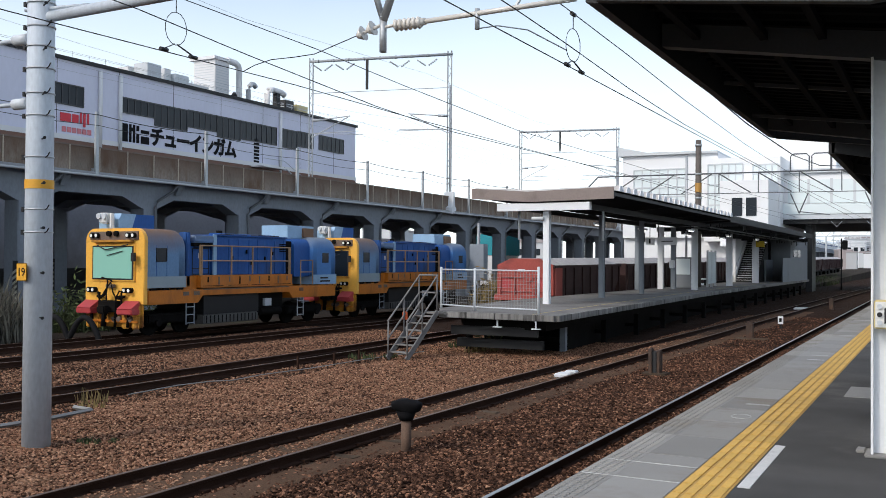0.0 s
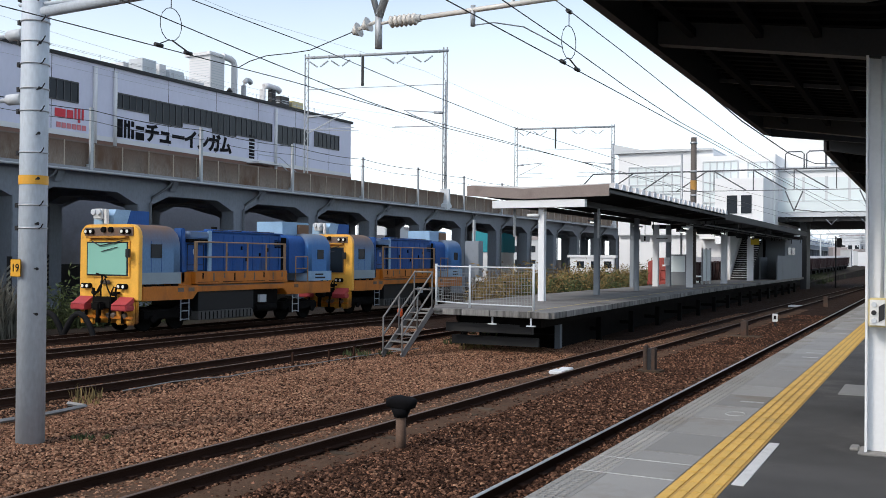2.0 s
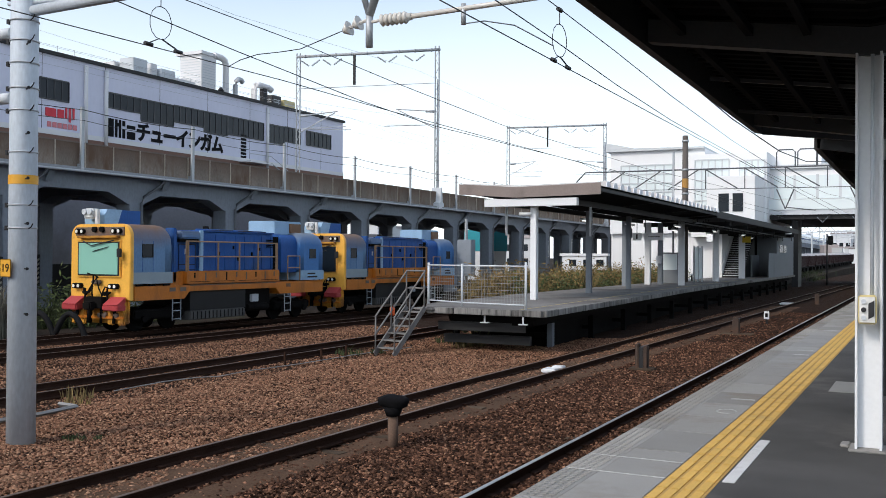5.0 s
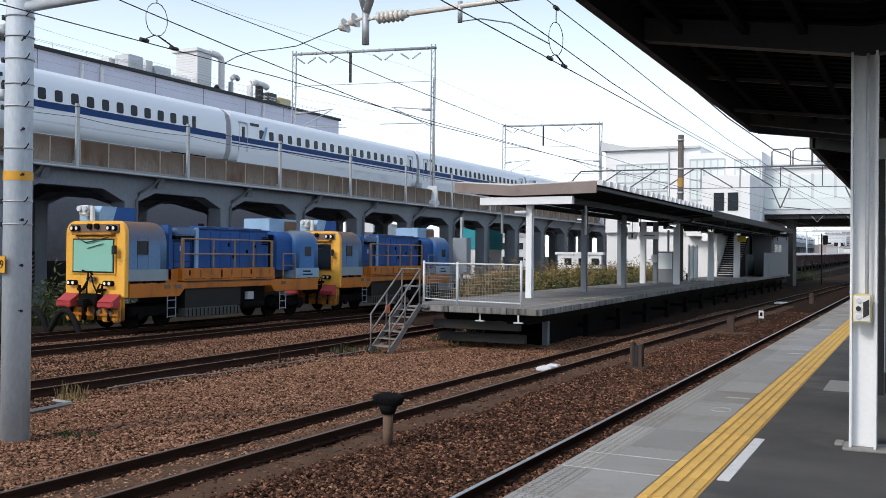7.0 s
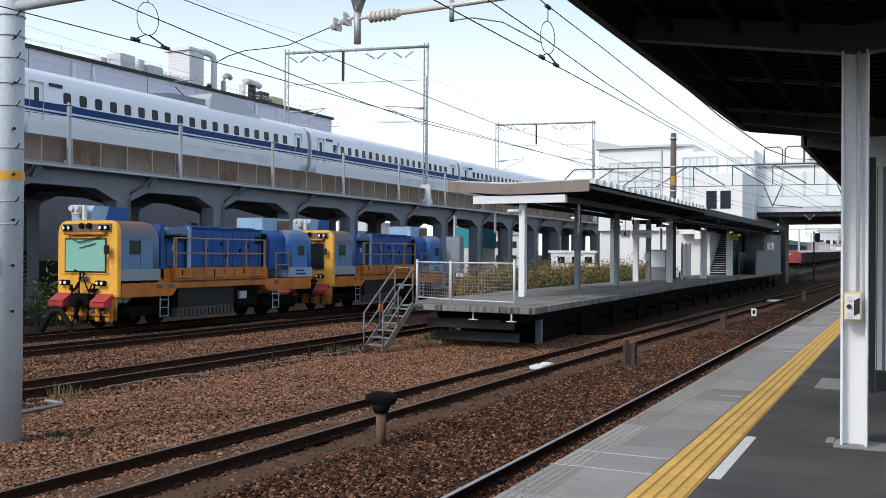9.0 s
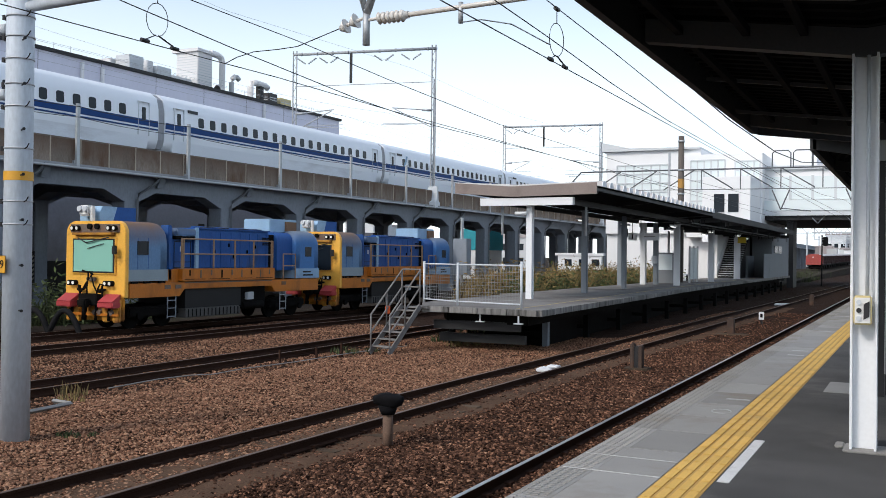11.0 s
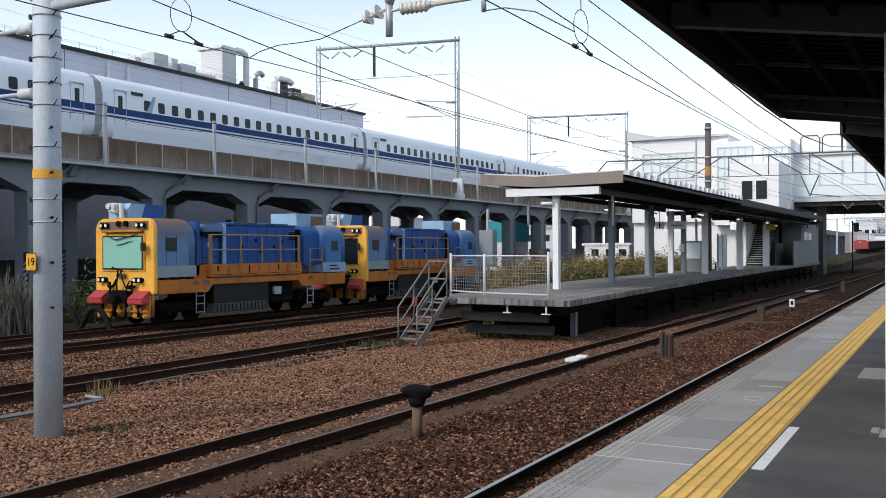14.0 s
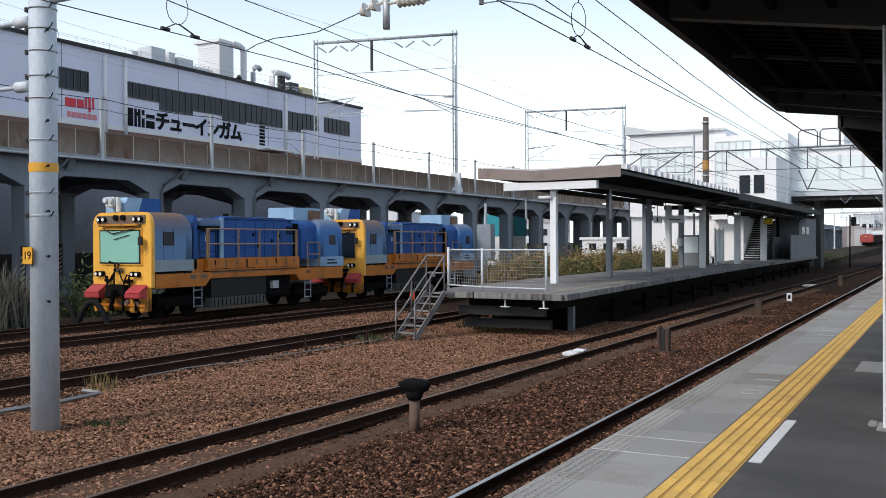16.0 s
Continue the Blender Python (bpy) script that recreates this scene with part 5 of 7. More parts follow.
    for y in (4.75, 5.3, 5.95, 6.5, 7.1, 7.6, 8.2):
        part("hood_rib", bx(1.08, 1.105, y - 0.016, y + 0.016, 2.15, 3.5), BLUE, hood)
    part("hood_cap", bx(-1.1, 1.14, 4.02, 8.42, 3.6, 3.66), BLUE, hood, bevel=0.02)
    rad = part("radiator_house", bx(-1.0, 1.0, 2.62, 3.8, 2.1, 3.6), BLUE, m, "blue radiator house with a hooded grille", bevel=0.04)
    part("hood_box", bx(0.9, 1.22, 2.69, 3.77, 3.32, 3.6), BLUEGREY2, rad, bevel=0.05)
    part("grille_slot", bx(1.0, 1.16, 2.72, 3.74, 3.2, 3.32), SOOT_SHADE, rad)
    bm = nb()
    for z in (2.15, 2.35, 3.1):
        box(bm, 1.0, 1.012, 2.8, 3.7, z, z + 0.025)
    for y in (2.8, 3.68):
        box(bm, 1.0, 1.012, y, y + 0.025, 2.15, 3.12)
    part("door_lines", bm, STEEL_D, rad)
    part("door_label", bx(1.0, 1.006, 3.12, 3.24, 2.75, 2.95), PALE, rad)
    part("corner_post", bx(0.8, 1.2, 2.3, 2.5, 1.7, 3.7), BLUE, m, "blue upright duct behind the cab", bevel=0.03)
    # near-black blocks added to darken the gaps either side of the hood
    part("gap_shade", bx(-0.9, 0.95, 2.12, 2.62, 2.1, 3.45), SOOT_SHADE, m)
    part("gap_shade", bx(-0.9, 0.98, 8.42, 8.85, 2.0, 3.5), SOOT_SHADE, m)
    for y in (7.9,):
        for k in range(5):
            part("louvre", bx(1.09, 1.115, y, y + 0.42, 3.05 + 0.07 * k, 3.09 + 0.07 * k), SOOT_SHADE, hood)
    for y, z in ((4.9, 2.7), (5.75, 2.95), (6.05, 2.5), (6.9, 2.7), (7.4, 2.9)):
        part("latch", bx(1.085, 1.13, y, y + 0.06, z, z + 0.14), SOOT_SHADE, hood)
    part("hood_top_pipe", tb((0.6, 4.2, 3.68), (0.6, 8.2, 3.68), 0.05, n=8), BLUE, hood)
    for y in (4.6, 5.4, 6.6, 7.5):
        part("roof_hatch", bx(0.2, 1.0, y, y + 0.5, 3.66, 3.7), STEEL_D, hood)
    part("exhaust", tb((0.2, 5.2, 3.58), (0.2, 5.2, 3.85), 0.12, n=10), SOOT_SHADE, hood)
    # handrail along the deck
    rail = nb()
    posts = [2.84, 2.94, 4.6, 5.86, 7.04, 8.22, 8.3]
    for y in posts:
        tube(rail, (h - 0.03, y, 2.1), (h - 0.03, y, 3.22), 0.036, n=6)
    for z in (3.22, 2.66):
        tube(rail, (h - 0.03, 2.84, z), (h - 0.03, 8.3, z), 0.03, n=6)
    part("handrail", rail, mat("rail_orange", (0.34, 0.21, 0.12), 0.7, vary=0.2) if "rail_orange" not in bpy.data.materials else bpy.data.materials["rail_orange"], m, "faded orange handrail")
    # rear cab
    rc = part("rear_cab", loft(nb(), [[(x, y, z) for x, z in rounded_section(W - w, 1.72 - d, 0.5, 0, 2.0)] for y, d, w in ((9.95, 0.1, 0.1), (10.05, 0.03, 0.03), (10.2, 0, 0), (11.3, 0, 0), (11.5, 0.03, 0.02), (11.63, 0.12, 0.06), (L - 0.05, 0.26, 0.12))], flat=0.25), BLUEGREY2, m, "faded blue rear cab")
    part("cab_band", bx(-h + 0.001, h + 0.004, 9.95, L - 0.05, 1.66, 2.08), BLUE_L, rc)
    part("side_window", bx(h - 0.01, h + 0.012, 10.59, 11.07, 2.6, 3.02), TRAINWIN, rc)
    bm = nb()
    for i, w in enumerate((0.75, 0.6)):
        box(bm, h + 0.004, h + 0.008, 10.45, 10.45 + w, 1.76 + 0.14 * i, 1.83 + 0.14 * i)
    part("side_marking", bm, STEEL_D, rc)
    part("link_body", extrude(nb(), rounded_section(2.3, 1.62, 0.35, 0, 2.0), "y", 8.85, 9.95, True), BLUE, m, "blue link housing")
    bm = nb()
    for y in (9.05, 9.92):
        tube(bm, (h - 0.03, y, 1.62), (h - 0.03, y, 2.7), 0.028, n=6)
    for z in (2.7, 2.2):
        tube(bm, (h - 0.03, 9.05, z), (h - 0.03, 9.92, z), 0.026, n=6)
    part("handrail", bm, bpy.data.materials["rail_orange"], m)
    # roof equipment
    ub = part("roof_unit", bx(-1.05, -0.1, 0.95, 2.0, 3.77, 4.3), BLUE, m, "blue roof unit with sloping pale nose")
    part("pale_nose", extrude(nb(), [(0.3, 3.77), (0.9, 3.77), (1.1, 4.31), (0.42, 4.31), (0.3, 4.1)], "x", -1.06, -0.09), BLUE_L, ub)
    part("roof_unit", bx(-0.7, 0.7, 8.95, 10.9, 3.62, 4.2), BLUE_L, m, "pale blue roof unit", bevel=0.03)
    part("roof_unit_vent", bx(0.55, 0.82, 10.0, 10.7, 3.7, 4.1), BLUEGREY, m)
    s = part("searchlight", bx(-0.75, -0.3, -0.05, 0.25, 3.95, 4.32), CAMERA_W, m, "white searchlight unit", bevel=0.05)
    part("bracket", bx(-0.27, -0.15, 0.02, 0.16, 3.75, 4.3), CAMERA_W, s, bevel=0.02)
    for x in (-0.65, -0.4):
        part("lens", tb((x, -0.05, 4.2), (x, -0.13, 4.2), 0.1, n=12), PALE, s)
    # running gear
    tank = part("fuel_tank", bx(-1.1, 1.26, 3.18, 6.36, 0.3, 0.64), mat("tank_grey", (0.085, 0.083, 0.08), 0.85, vary=0.3, scale=1.5) if "tank_grey" not in bpy.data.materials else bpy.data.materials["tank_grey"], m, "grimy grey tank", bevel=0.04)
    for i in range(14):
        part("tank_rib", bx(1.26, 1.275, 3.3 + i * 0.22, 3.34 + i * 0.22, 0.33, 0.61), SOOT_SHADE, tank)
    part("equipment_box", bx(-1.1, 1.22, 3.2, 6.4, 0.65, 1.36), STEEL_D, m)
    part("equipment_box", bx(-1.1, 1.12, 6.4, 8.1, 0.55, 1.38), SOOT_SHADE, m)
    part("air_tank", tb((1.1, 6.6, 0.62), (1.1, 7.9, 0.62), 0.16, n=12), SOOT_SHADE, m)
    part("battery_box", bx(1.12, 1.25, 6.8, 7.2, 0.85, 1.15), TRAING, m)
    for yb in (1.9, 9.9):
        bg = part("bogie", bx(-0.95, 0.98, yb - 1.25, yb + 1.25, 0.42, 0.78), SOOT_SHADE, m, "black bogie frame", bevel=0.05)
        for dy in (-0.8, 0.8):
            for x in (-0.6, 0.48):
                part("wheel", tb((x, yb + dy, 0.43), (x + 0.13, yb + dy, 0.43), 0.43, n=20), SOOT_SHADE, bg)
            part("axle_box", tb((0.98, yb + dy, 0.45), (1.08, yb + dy, 0.45), 0.13, n=12), SOOT_SHADE, bg)
    for y in (2.15, 8.85):
        bm = nb()
        for dy in (0, 0.42):
            tube(bm, (h - 0.04, y + dy, 0.35), (h - 0.04, y + dy, 1.15), 0.022, n=6)
        for z in (0.4, 0.7, 0.98):
            tube(bm, (h - 0.04, y, z), (h - 0.04, y + 0.42, z), 0.02, n=6)
        part("step_ladder", bm, FARSTEEL if y > 5 else GREYCOL, m)
    return m


track_machine(23.95, "blue and orange track maintenance machine with green windscreen", True)
track_machine(37.3, "second blue and orange track maintenance machine, coupled behind", False)


# ---- bullet train ----
def train_section(k=1.0, drop=0.0):
    """Body section from the skirt up; k narrows and lowers it towards the nose."""
    w = 1.68 * (0.25 + 0.75 * k)
    top = 0.75 + (3.55 - 0.75) * k - drop
    pts = [(w * 0.86, 0.25), (w * 0.97, 0.75), (w, 0.75 + (top - 0.75) * 0.35), (w * 0.985, 0.75 + (top - 0.75) * 0.62), (w * 0.9, 0.75 + (top - 0.75) * 0.84), (w * 0.62, 0.75 + (top - 0.75) * 0.965), (0, top)]
    return pts + [(-x, z) for x, z in pts[-2::-1]]


def bullet_train():
    t = thing("bullet_train", "white high-speed train with a blue waist stripe", "train", pose(-40.2, 0, 8.2))
    n_cars, L0, L = 16, 27.35, 25.0
    mid = nb()
    loft(mid, [[(x, y, z) for x, z in train_section()] for y in (0.25, L - 0.25)])
    mid_me = mesh_of("car", mid, TRAINW)
    skirt_me = mesh_of("skirt", extrude(nb(), [(-1.5, 0.2), (1.5, 0.2), (1.66, 0.85), (-1.66, 0.85)], "y", 1.0, L - 1.0), TRAINSK)
    stripe_me = mesh_of("stripe", extrude(nb(), [(1.60, 1.46), (1.695, 1.46), (1.692, 1.80), (1.60, 1.80)], "y", 0.3, L - 0.3), TRAINB)
    stripe2_me = mesh_of("thin_stripe", extrude(nb(), [(1.60, 1.28), (1.695, 1.28), (1.695, 1.36), (1.60, 1.36)], "y", 0.3, L - 0.3), TRAINB)
    win_bm = nb()
    for a, b in (((-0.24, 0.24), (-0.29, 0.29)),):
        pts = []
        for sx, sz in ((1, 1), (-1, 1), (-1, -1), (1, -1)):
            for i in range(4):
                ang = math.pi / 2 * i / 3 + {(1, 1): 0, (-1, 1): math.pi / 2, (-1, -1): math.pi, (1, -1): 1.5 * math.pi}[(sx, sz)]
                pts.append((sx * 0.13 + 0.11 * math.cos(ang), sz * 0.18 + 0.11 * math.sin(ang)))
        extrude(win_bm, pts, "x", -0.02, 0.012)
    win_me = mesh_of("window", win_bm, TRAINWIN)
    door_bm = nb()
    for a, b, c, d in ((-0.42, -0.39, 0.9, 2.75), (0.39, 0.42, 0.9, 2.75), (-0.42, 0.42, 2.72, 2.76)):
        box(door_bm, 1.60, 1.70, a, b, c, d)
    door_me = mesh_of("door", door_bm, PALE)
    dwin_me = mesh_of("door_window", extrude(nb(), [(-0.13, 1.75), (0.13, 1.75), (0.13, 2.45), (-0.13, 2.45)], "x", 1.60, 1.70), TRAINWIN)
    disp_me = mesh_of("display", bx(1.55, 1.67, -0.4, 0.4, 2.5, 2.68), TRAINWIN)
    gang_me = mesh_of("gangway", extrude(nb(), [(x * 0.97, z * 0.97 + 0.05) for x, z in train_section()], "y", -0.25, 0.25), mat("gangway_grey", (0.30, 0.31, 0.33), 0.7))
    bogie_me = mesh_of("bogie", bx(-1.3, 1.45, -1.6, 1.6, 0.02, 0.5), SOOT_SHADE, 0.1)
    panto_bm = nb()
    loft(panto_bm, [[(x, y, 3.3 + z * k) for x, z in ((-1.25, 0), (1.25, 0), (0.95, 1.15), (-0.95, 1.15))] for y, k in ((-2.5, 0.3), (-1.9, 0.9), (-1.2, 1.0), (0.8, 0.95), (2.7, 0.3))], smooth=False)
    panto_me = mesh_of("pantograph_cover", panto_bm, TRAING)
    arm_bm = nb()
    loft(arm_bm, [[(x, y, 3.3 + z * k) for x, z in ((-1.0, 0), (1.0, 0), (0.8, 0.6), (-0.8, 0.6))] for y, k in ((-7.2, 0.4), (-5.5, 0.9), (-2.2, 1.0))], smooth=False)
    line(arm_bm, [(0.2, -3.2, 3.8), (0.2, -4.4, 4.4), (0.2, -3.3, 4.95)], 0.05, 6)
    tube(arm_bm, (-0.9, -3.3, 4.98), (0.9, -3.3, 4.98), 0.04, n=6)
    arm_me = mesh_of("pantograph_arm", arm_bm, GREYCOL)
    total = 2 * L0 + (n_cars - 2) * L

    def nose_ring(q):
        s = min(1.0, q / 9.6)
        k = 0.05 + 0.95 * (1 - (1 - s) ** 1.42)
        kw = 0.20 + 0.80 * (1 - (1 - s) ** 2.8)
        kk = min(1.0, k * 0.93 + 0.07 * s)
        hump = 0.20 * math.exp(-((q - 5.6) / 1.5) ** 2)
        top = 0.85 + 2.7 * kk
        ring = []
        for x, z in train_section(1.0):
            f = (z - 0.25) / 3.3
            ring.append((x * kw * (1 - 0.12 * (1 - s) * f), q, 0.25 + f * (top - 0.25) + (hump if f > 0.8 else 0)))
        return ring

    def nose(flip):
        """End car: its nose at y 0, its flat end at L0."""
        bm = nb()
        rings = [nose_ring(q) for q in (0.0, 0.15, 0.5, 1.2, 2.2, 3.4, 4.2, 5.0, 5.8, 6.6, 7.4, 8.2, 9.0, 9.6)]
        rings.append([(x, L0 - 0.25, z) for x, z in train_section()])
        loft(bm, rings)
        if flip:
            bmesh.ops.scale(bm, vec=(1, -1, 1), verts=bm.verts)
            bmesh.ops.reverse_faces(bm, faces=bm.faces)
        return mesh_of("end_car", bm, TRAINW)

    def dress(car, a, b, step, skip=()):
        y = a
        while y < b:
            piece("window", win_me, car, pose(1.672, y, 2.16, 0, -2.5, 0))
            y += step
    y = 0.0
    for i in range(n_cars):
        end = i in (0, n_cars - 1)
        ln = L0 if end else L
        if end:
            car = new("end_car", nose(i > 0))
            car.parent = t
            car.matrix_basis = pose(0, y if i == 0 else y + L0, 0)
            sg = 1 if i == 0 else -1
            a, b = (9.3, L0 - 0.3) if i == 0 else (-(L0 - 2.6), -9.3)
            part("stripe", extrude(nb(), [(1.60, 1.46), (1.695, 1.46), (1.692, 1.80), (1.60, 1.80)], "y", a, b), TRAINB, car)
            part("stripe_tail", extrude(nb(), [(sg * 9.3, 1.46), (sg * 9.3, 1.80), (sg * 6.4, 1.56)], "x", 1.40, 1.69), TRAINB, car)
            part("skirt", extrude(nb(), [(-1.4, 0.15), (1.4, 0.15), (1.66, 0.85), (-1.66, 0.85)], "y", sg * 6.0, sg * (L0 - 1.0)), TRAINSK, car)
            bm = nb()
            grid = []
            for q in (3.7, 4.3, 5.0, 5.7, 6.3):
                ring = nose_ring(q)
                lo_i = 4 if q > 4 else 5
                row = [ring[lo_i], ring[5], ring[6], ring[7], ring[12 - lo_i]]
                grid.append([bm.verts.new((x * 1.012, sg * q, z + 0.022)) for x, _, z in row])
            for a, b in zip(grid, grid[1:]):
                for k in (0, 1, 2, 3):
                    if len({tuple(v.co) for v in (a[k], a[k + 1], b[k + 1], b[k])}) > 2:
                        bm.faces.new((a[k], a[k + 1], b[k + 1], b[k]))
            part("cockpit_window", bm, TRAINWIN, car, "dark wrap-round cockpit window")
            for yy in (8.6, 9.6, 24.15):
                piece("door_window", dwin_me, car, pose(0.01, sg * yy, 0.05))
            if i == 0:
                dress(car, 11.2, 23.5, 1.02)
            else:
                dress(car, -22.75, -10.4, 1.02)
            piece("display", disp_me, car, pose(0.0, sg * 10.6, 0.12))
            if i:
                part("side_emblem", extrude(nb(), [(-25.6, 1.45), (-25.1, 1.45), (-24.75, 2.75), (-24.95, 2.6)], "x", 1.60, 1.698), BLUE_L, car)
                for k in range(5):
                    part("emblem_bar", bx(1.60, 1.697, -27.0 + k * 0.28, -26.82 + k * 0.28, 1.5, 1.82), TRAINB, car)
            for yy in (7.5, 24.0):
                piece("bogie", bogie_me, car, pose(0, sg * yy, 0))
        else:
            car = piece("car", mid_me, t, pose(0, y, 0))
            piece("stripe", stripe_me, car, pose(0, 0, 0))
            piece("thin_stripe", stripe2_me, car, pose(0, 0, 0))
            piece("skirt", skirt_me, car, pose(0, 0, 0))
            for yy in (1.4, L - 1.4):
                piece("door", door_me, car, pose(0, yy, 0))
                piece("door_window", dwin_me, car, pose(0, yy, 0))
            piece("display", disp_me, car, pose(0, 2.6, 0.12))
            for yy in (3.6, L - 3.6):
                piece("bogie", bogie_me, car, pose(0, yy, 0))
            dress(car, 3.3, L - 2.6, 1.04)
            if i in (4, 11):
                at = 17.2 if i == 4 else 5.6
                piece("pantograph_cover", panto_me, car, pose(0, at, 0))
                piece("pantograph_arm", arm_me, car, pose(0, at, 0))
            if i % 2:
                part("side_emblem", extrude(nb(), [(3.2, 1.8), (3.6, 1.8), (3.9, 2.7), (3.75, 2.7)], "x", 1.60, 1.697), BLUE_L, car)
        y += ln
        if i < n_cars - 1:
            piece("gangway", gang_me, t, pose(0, y, 0))
    return t


TRAIN = bullet_train()


# ---- ballast wagons ----
def wagon_train():
    t = thing("ballast_wagon_train", "train of rust-red hopper wagons heaped with pale stone", "train")
    L = 10.6

    def wagon(first):
        w = new("hopper_wagon")
        w.parent = t
        # sides carry their shade as colour, only the end stays red
        b = part("hopper_body", loft(nb(), [[(-1.2, 0.9, 1.0), (1.2, 0.9, 1.0), (1.2, L - 0.9, 1.0), (-1.2, L - 0.9, 1.0)], [(-1.36, 0.35, 1.9), (1.36, 0.35, 1.9), (1.36, L - 0.35, 1.9), (-1.36, L - 0.35, 1.9)], [(-1.36, 0.3, 2.5), (1.36, 0.3, 2.5), (1.36, L - 0.3, 2.5), (-1.36, L - 0.3, 2.5)]], smooth=False), WAG_SHADE, w)
        bm = nb()
        for i in range(9):
            y = 0.6 + i * (L - 1.2) / 8
            box(bm, 1.36, 1.43, y - 0.04, y + 0.04, 1.1, 2.5)
        box(bm, 1.36, 1.45, 0.3, L - 0.3, 2.42, 2.54)
        box(bm, -1.42, 1.42, 0.22, 0.3, 2.40, 2.56)
        part("ribs", bm, WAG_SHADE, w)
        part("frame", bx(-1.2, 1.25, 0.25, L - 0.25, 0.78, 1.0), SOOT_SHADE, w)
        part("stone_load", loft(nb(), [[(-1.3, 0.4, 2.5), (1.3, 0.4, 2.5), (1.3, L - 0.4, 2.5), (-1.3, L - 0.4, 2.5)], [(-0.6, 1.2, 2.86), (0.6, 1.2, 2.86), (0.6, L - 1.2, 2.86), (-0.6, L - 1.2, 2.86)]]), LOAD, w)
        for y in (2.1, L - 2.1):
            part("bogie", bx(-0.95, 1.0, y - 1.2, y + 1.2, 0.2, 0.72), SOOT_SHADE, w)
        if first:
            part("end_wall", extrude(nb(), [(-1.38, 1.15), (1.38, 1.15), (1.38, 2.55), (0.7, 2.85), (-0.7, 2.85), (-1.38, 2.55)], "y", 0.2, 0.29), WAGR, w, "faded red wagon end")
            part("side_flank", bx(1.37, 1.445, 0.3, 1.2, 1.1, 2.5), WAGR, w)
            for x in (-0.95, 0.95):
                part("tail_disc", tb((x, 0.3, 1.72), (x, 0.18, 1.72), 0.26, n=18), RED, w)
            part("end_platform", bx(-1.35, 1.35, -0.2, 0.3, 0.95, 1.18), WAGR, w)
            bm = nb()
            for x in (-1.2, -0.5, 0.5, 1.2):
                tube(bm, (x, 0.1, 1.15), (x, 0.24, 2.4), 0.05, n=6)
            for z in (1.35, 2.0):
                tube(bm, (-1.25, 0.15, z), (1.25, 0.15, z), 0.035, n=6)
            part("end_frame", bm, WAGR, w)
            part("hand_wheel", tb((0.15, 0.2, 2.0), (0.15, 0.14, 2.0), 0.25, n=16), WAGR, w)
            part("number_plate", bx(-0.35, 0.0, 0.19, 0.215, 2.25, 2.36), WHITE, w)
            part("end_steps", bx(-1.3, 1.3, -0.15, 0.1, 0.4, 0.6), SOOT_SHADE, w)
        return w
    a = wagon(True)
    b = wagon(False)
    b.matrix_basis = pose(0, L + 0.4, 0)
    for i in range(2, 13):
        copy_thing(b, pose(0, i * (L + 0.4), 0))
    return t


WAGONS = wagon_train()
# ---- overhead line of the near tracks ----
def numbered_pole():
    p = thing("catenary_pole", "tall galvanised steel pole with orange band and step bolts", "pole", pose(-11.95, 9.75, 0))
    part("shaft", tb((0, 0, -0.4), (0, 0, 9.5), 0.205, 0.19, n=28), POLE, p)
    part("orange_band", tb((0, 0, 3.635), (0, 0, 3.77), 0.208, n=28, caps=False), ORANGE_T, p)
    for z in (2.98, 3.32, 4.1, 4.72, 5.05, 5.42, 5.75, 6.05, 6.4):
        strap = part("strap", tb((0, 0, z), (0, 0, z + 0.02), 0.209, n=28), GALV, p)
        part("strap_bolt", bx(-0.25, -0.2, -0.12, -0.05, z - 0.025, z + 0.045), STEEL_D, strap)
        part("strap_hook", line(nb(), [(0.2, -0.06, z), (0.27, -0.08, z + 0.02), (0.31, -0.08, z + 0.07)], 0.009, 6), STEEL_D, strap)
    for i in range(16):
        z = 1.4 + i * 0.33
        s = 1 if i % 2 else -1
        bm = nb()
        tube(bm, (s * 0.17, -0.10 * s, z), (s * 0.33, -0.19 * s, z), 0.012, n=6)
        tube(bm, (s * 0.32, -0.185 * s, z), (s * 0.335, -0.19 * s, z), 0.024, n=6)
        part("step_bolt", bm, STEEL_D, p)
    plate = part("number_plate", bx(-0.15, 0.07, -0.265, -0.25, 2.27, 2.53), ORANGE_T, p, "orange plate with the number 19", bevel=0.02)
    txt = bpy.data.curves.new("number", "FONT")
    txt.body = "19"
    txt.size = 0.17
    txt.align_x = "CENTER"
    txt.extrude = 0.002
    txt.materials.append(INK)
    n = new("number", txt)
    n.parent = plate
    n.matrix_basis = pose(-0.04, -0.269, 2.345, 90, 0, 0)
    bm = nb()
    tube(bm, (0, 0, 6.2), (7.5, 0, 6.3), 0.08, n=10)
    tube(bm, (-0.35, 0, 6.36), (1.0, 0, 6.28), 0.03, n=8)
    tube(bm, (0, 0, 8.6), (9.5, 0, 8.6), 0.09, n=10)
    part("bracket_beam", bm, POLE, p, "sloping steel bracket arm")
    for z in (4.93, 5.9):
        bm = nb()
        tube(bm, (-0.2, -0.05, z), (-0.5, -0.05, z), 0.085, n=12)
        tube(bm, (-0.5, -0.05, z), (-0.56, -0.05, z), 0.085, 0.04, n=12)
        tube(bm, (-0.5, -0.05, z), (-2.6, -0.05, z), 0.035, n=8)
        part("side_insulator", bm, PALE, p, "pale post insulator")


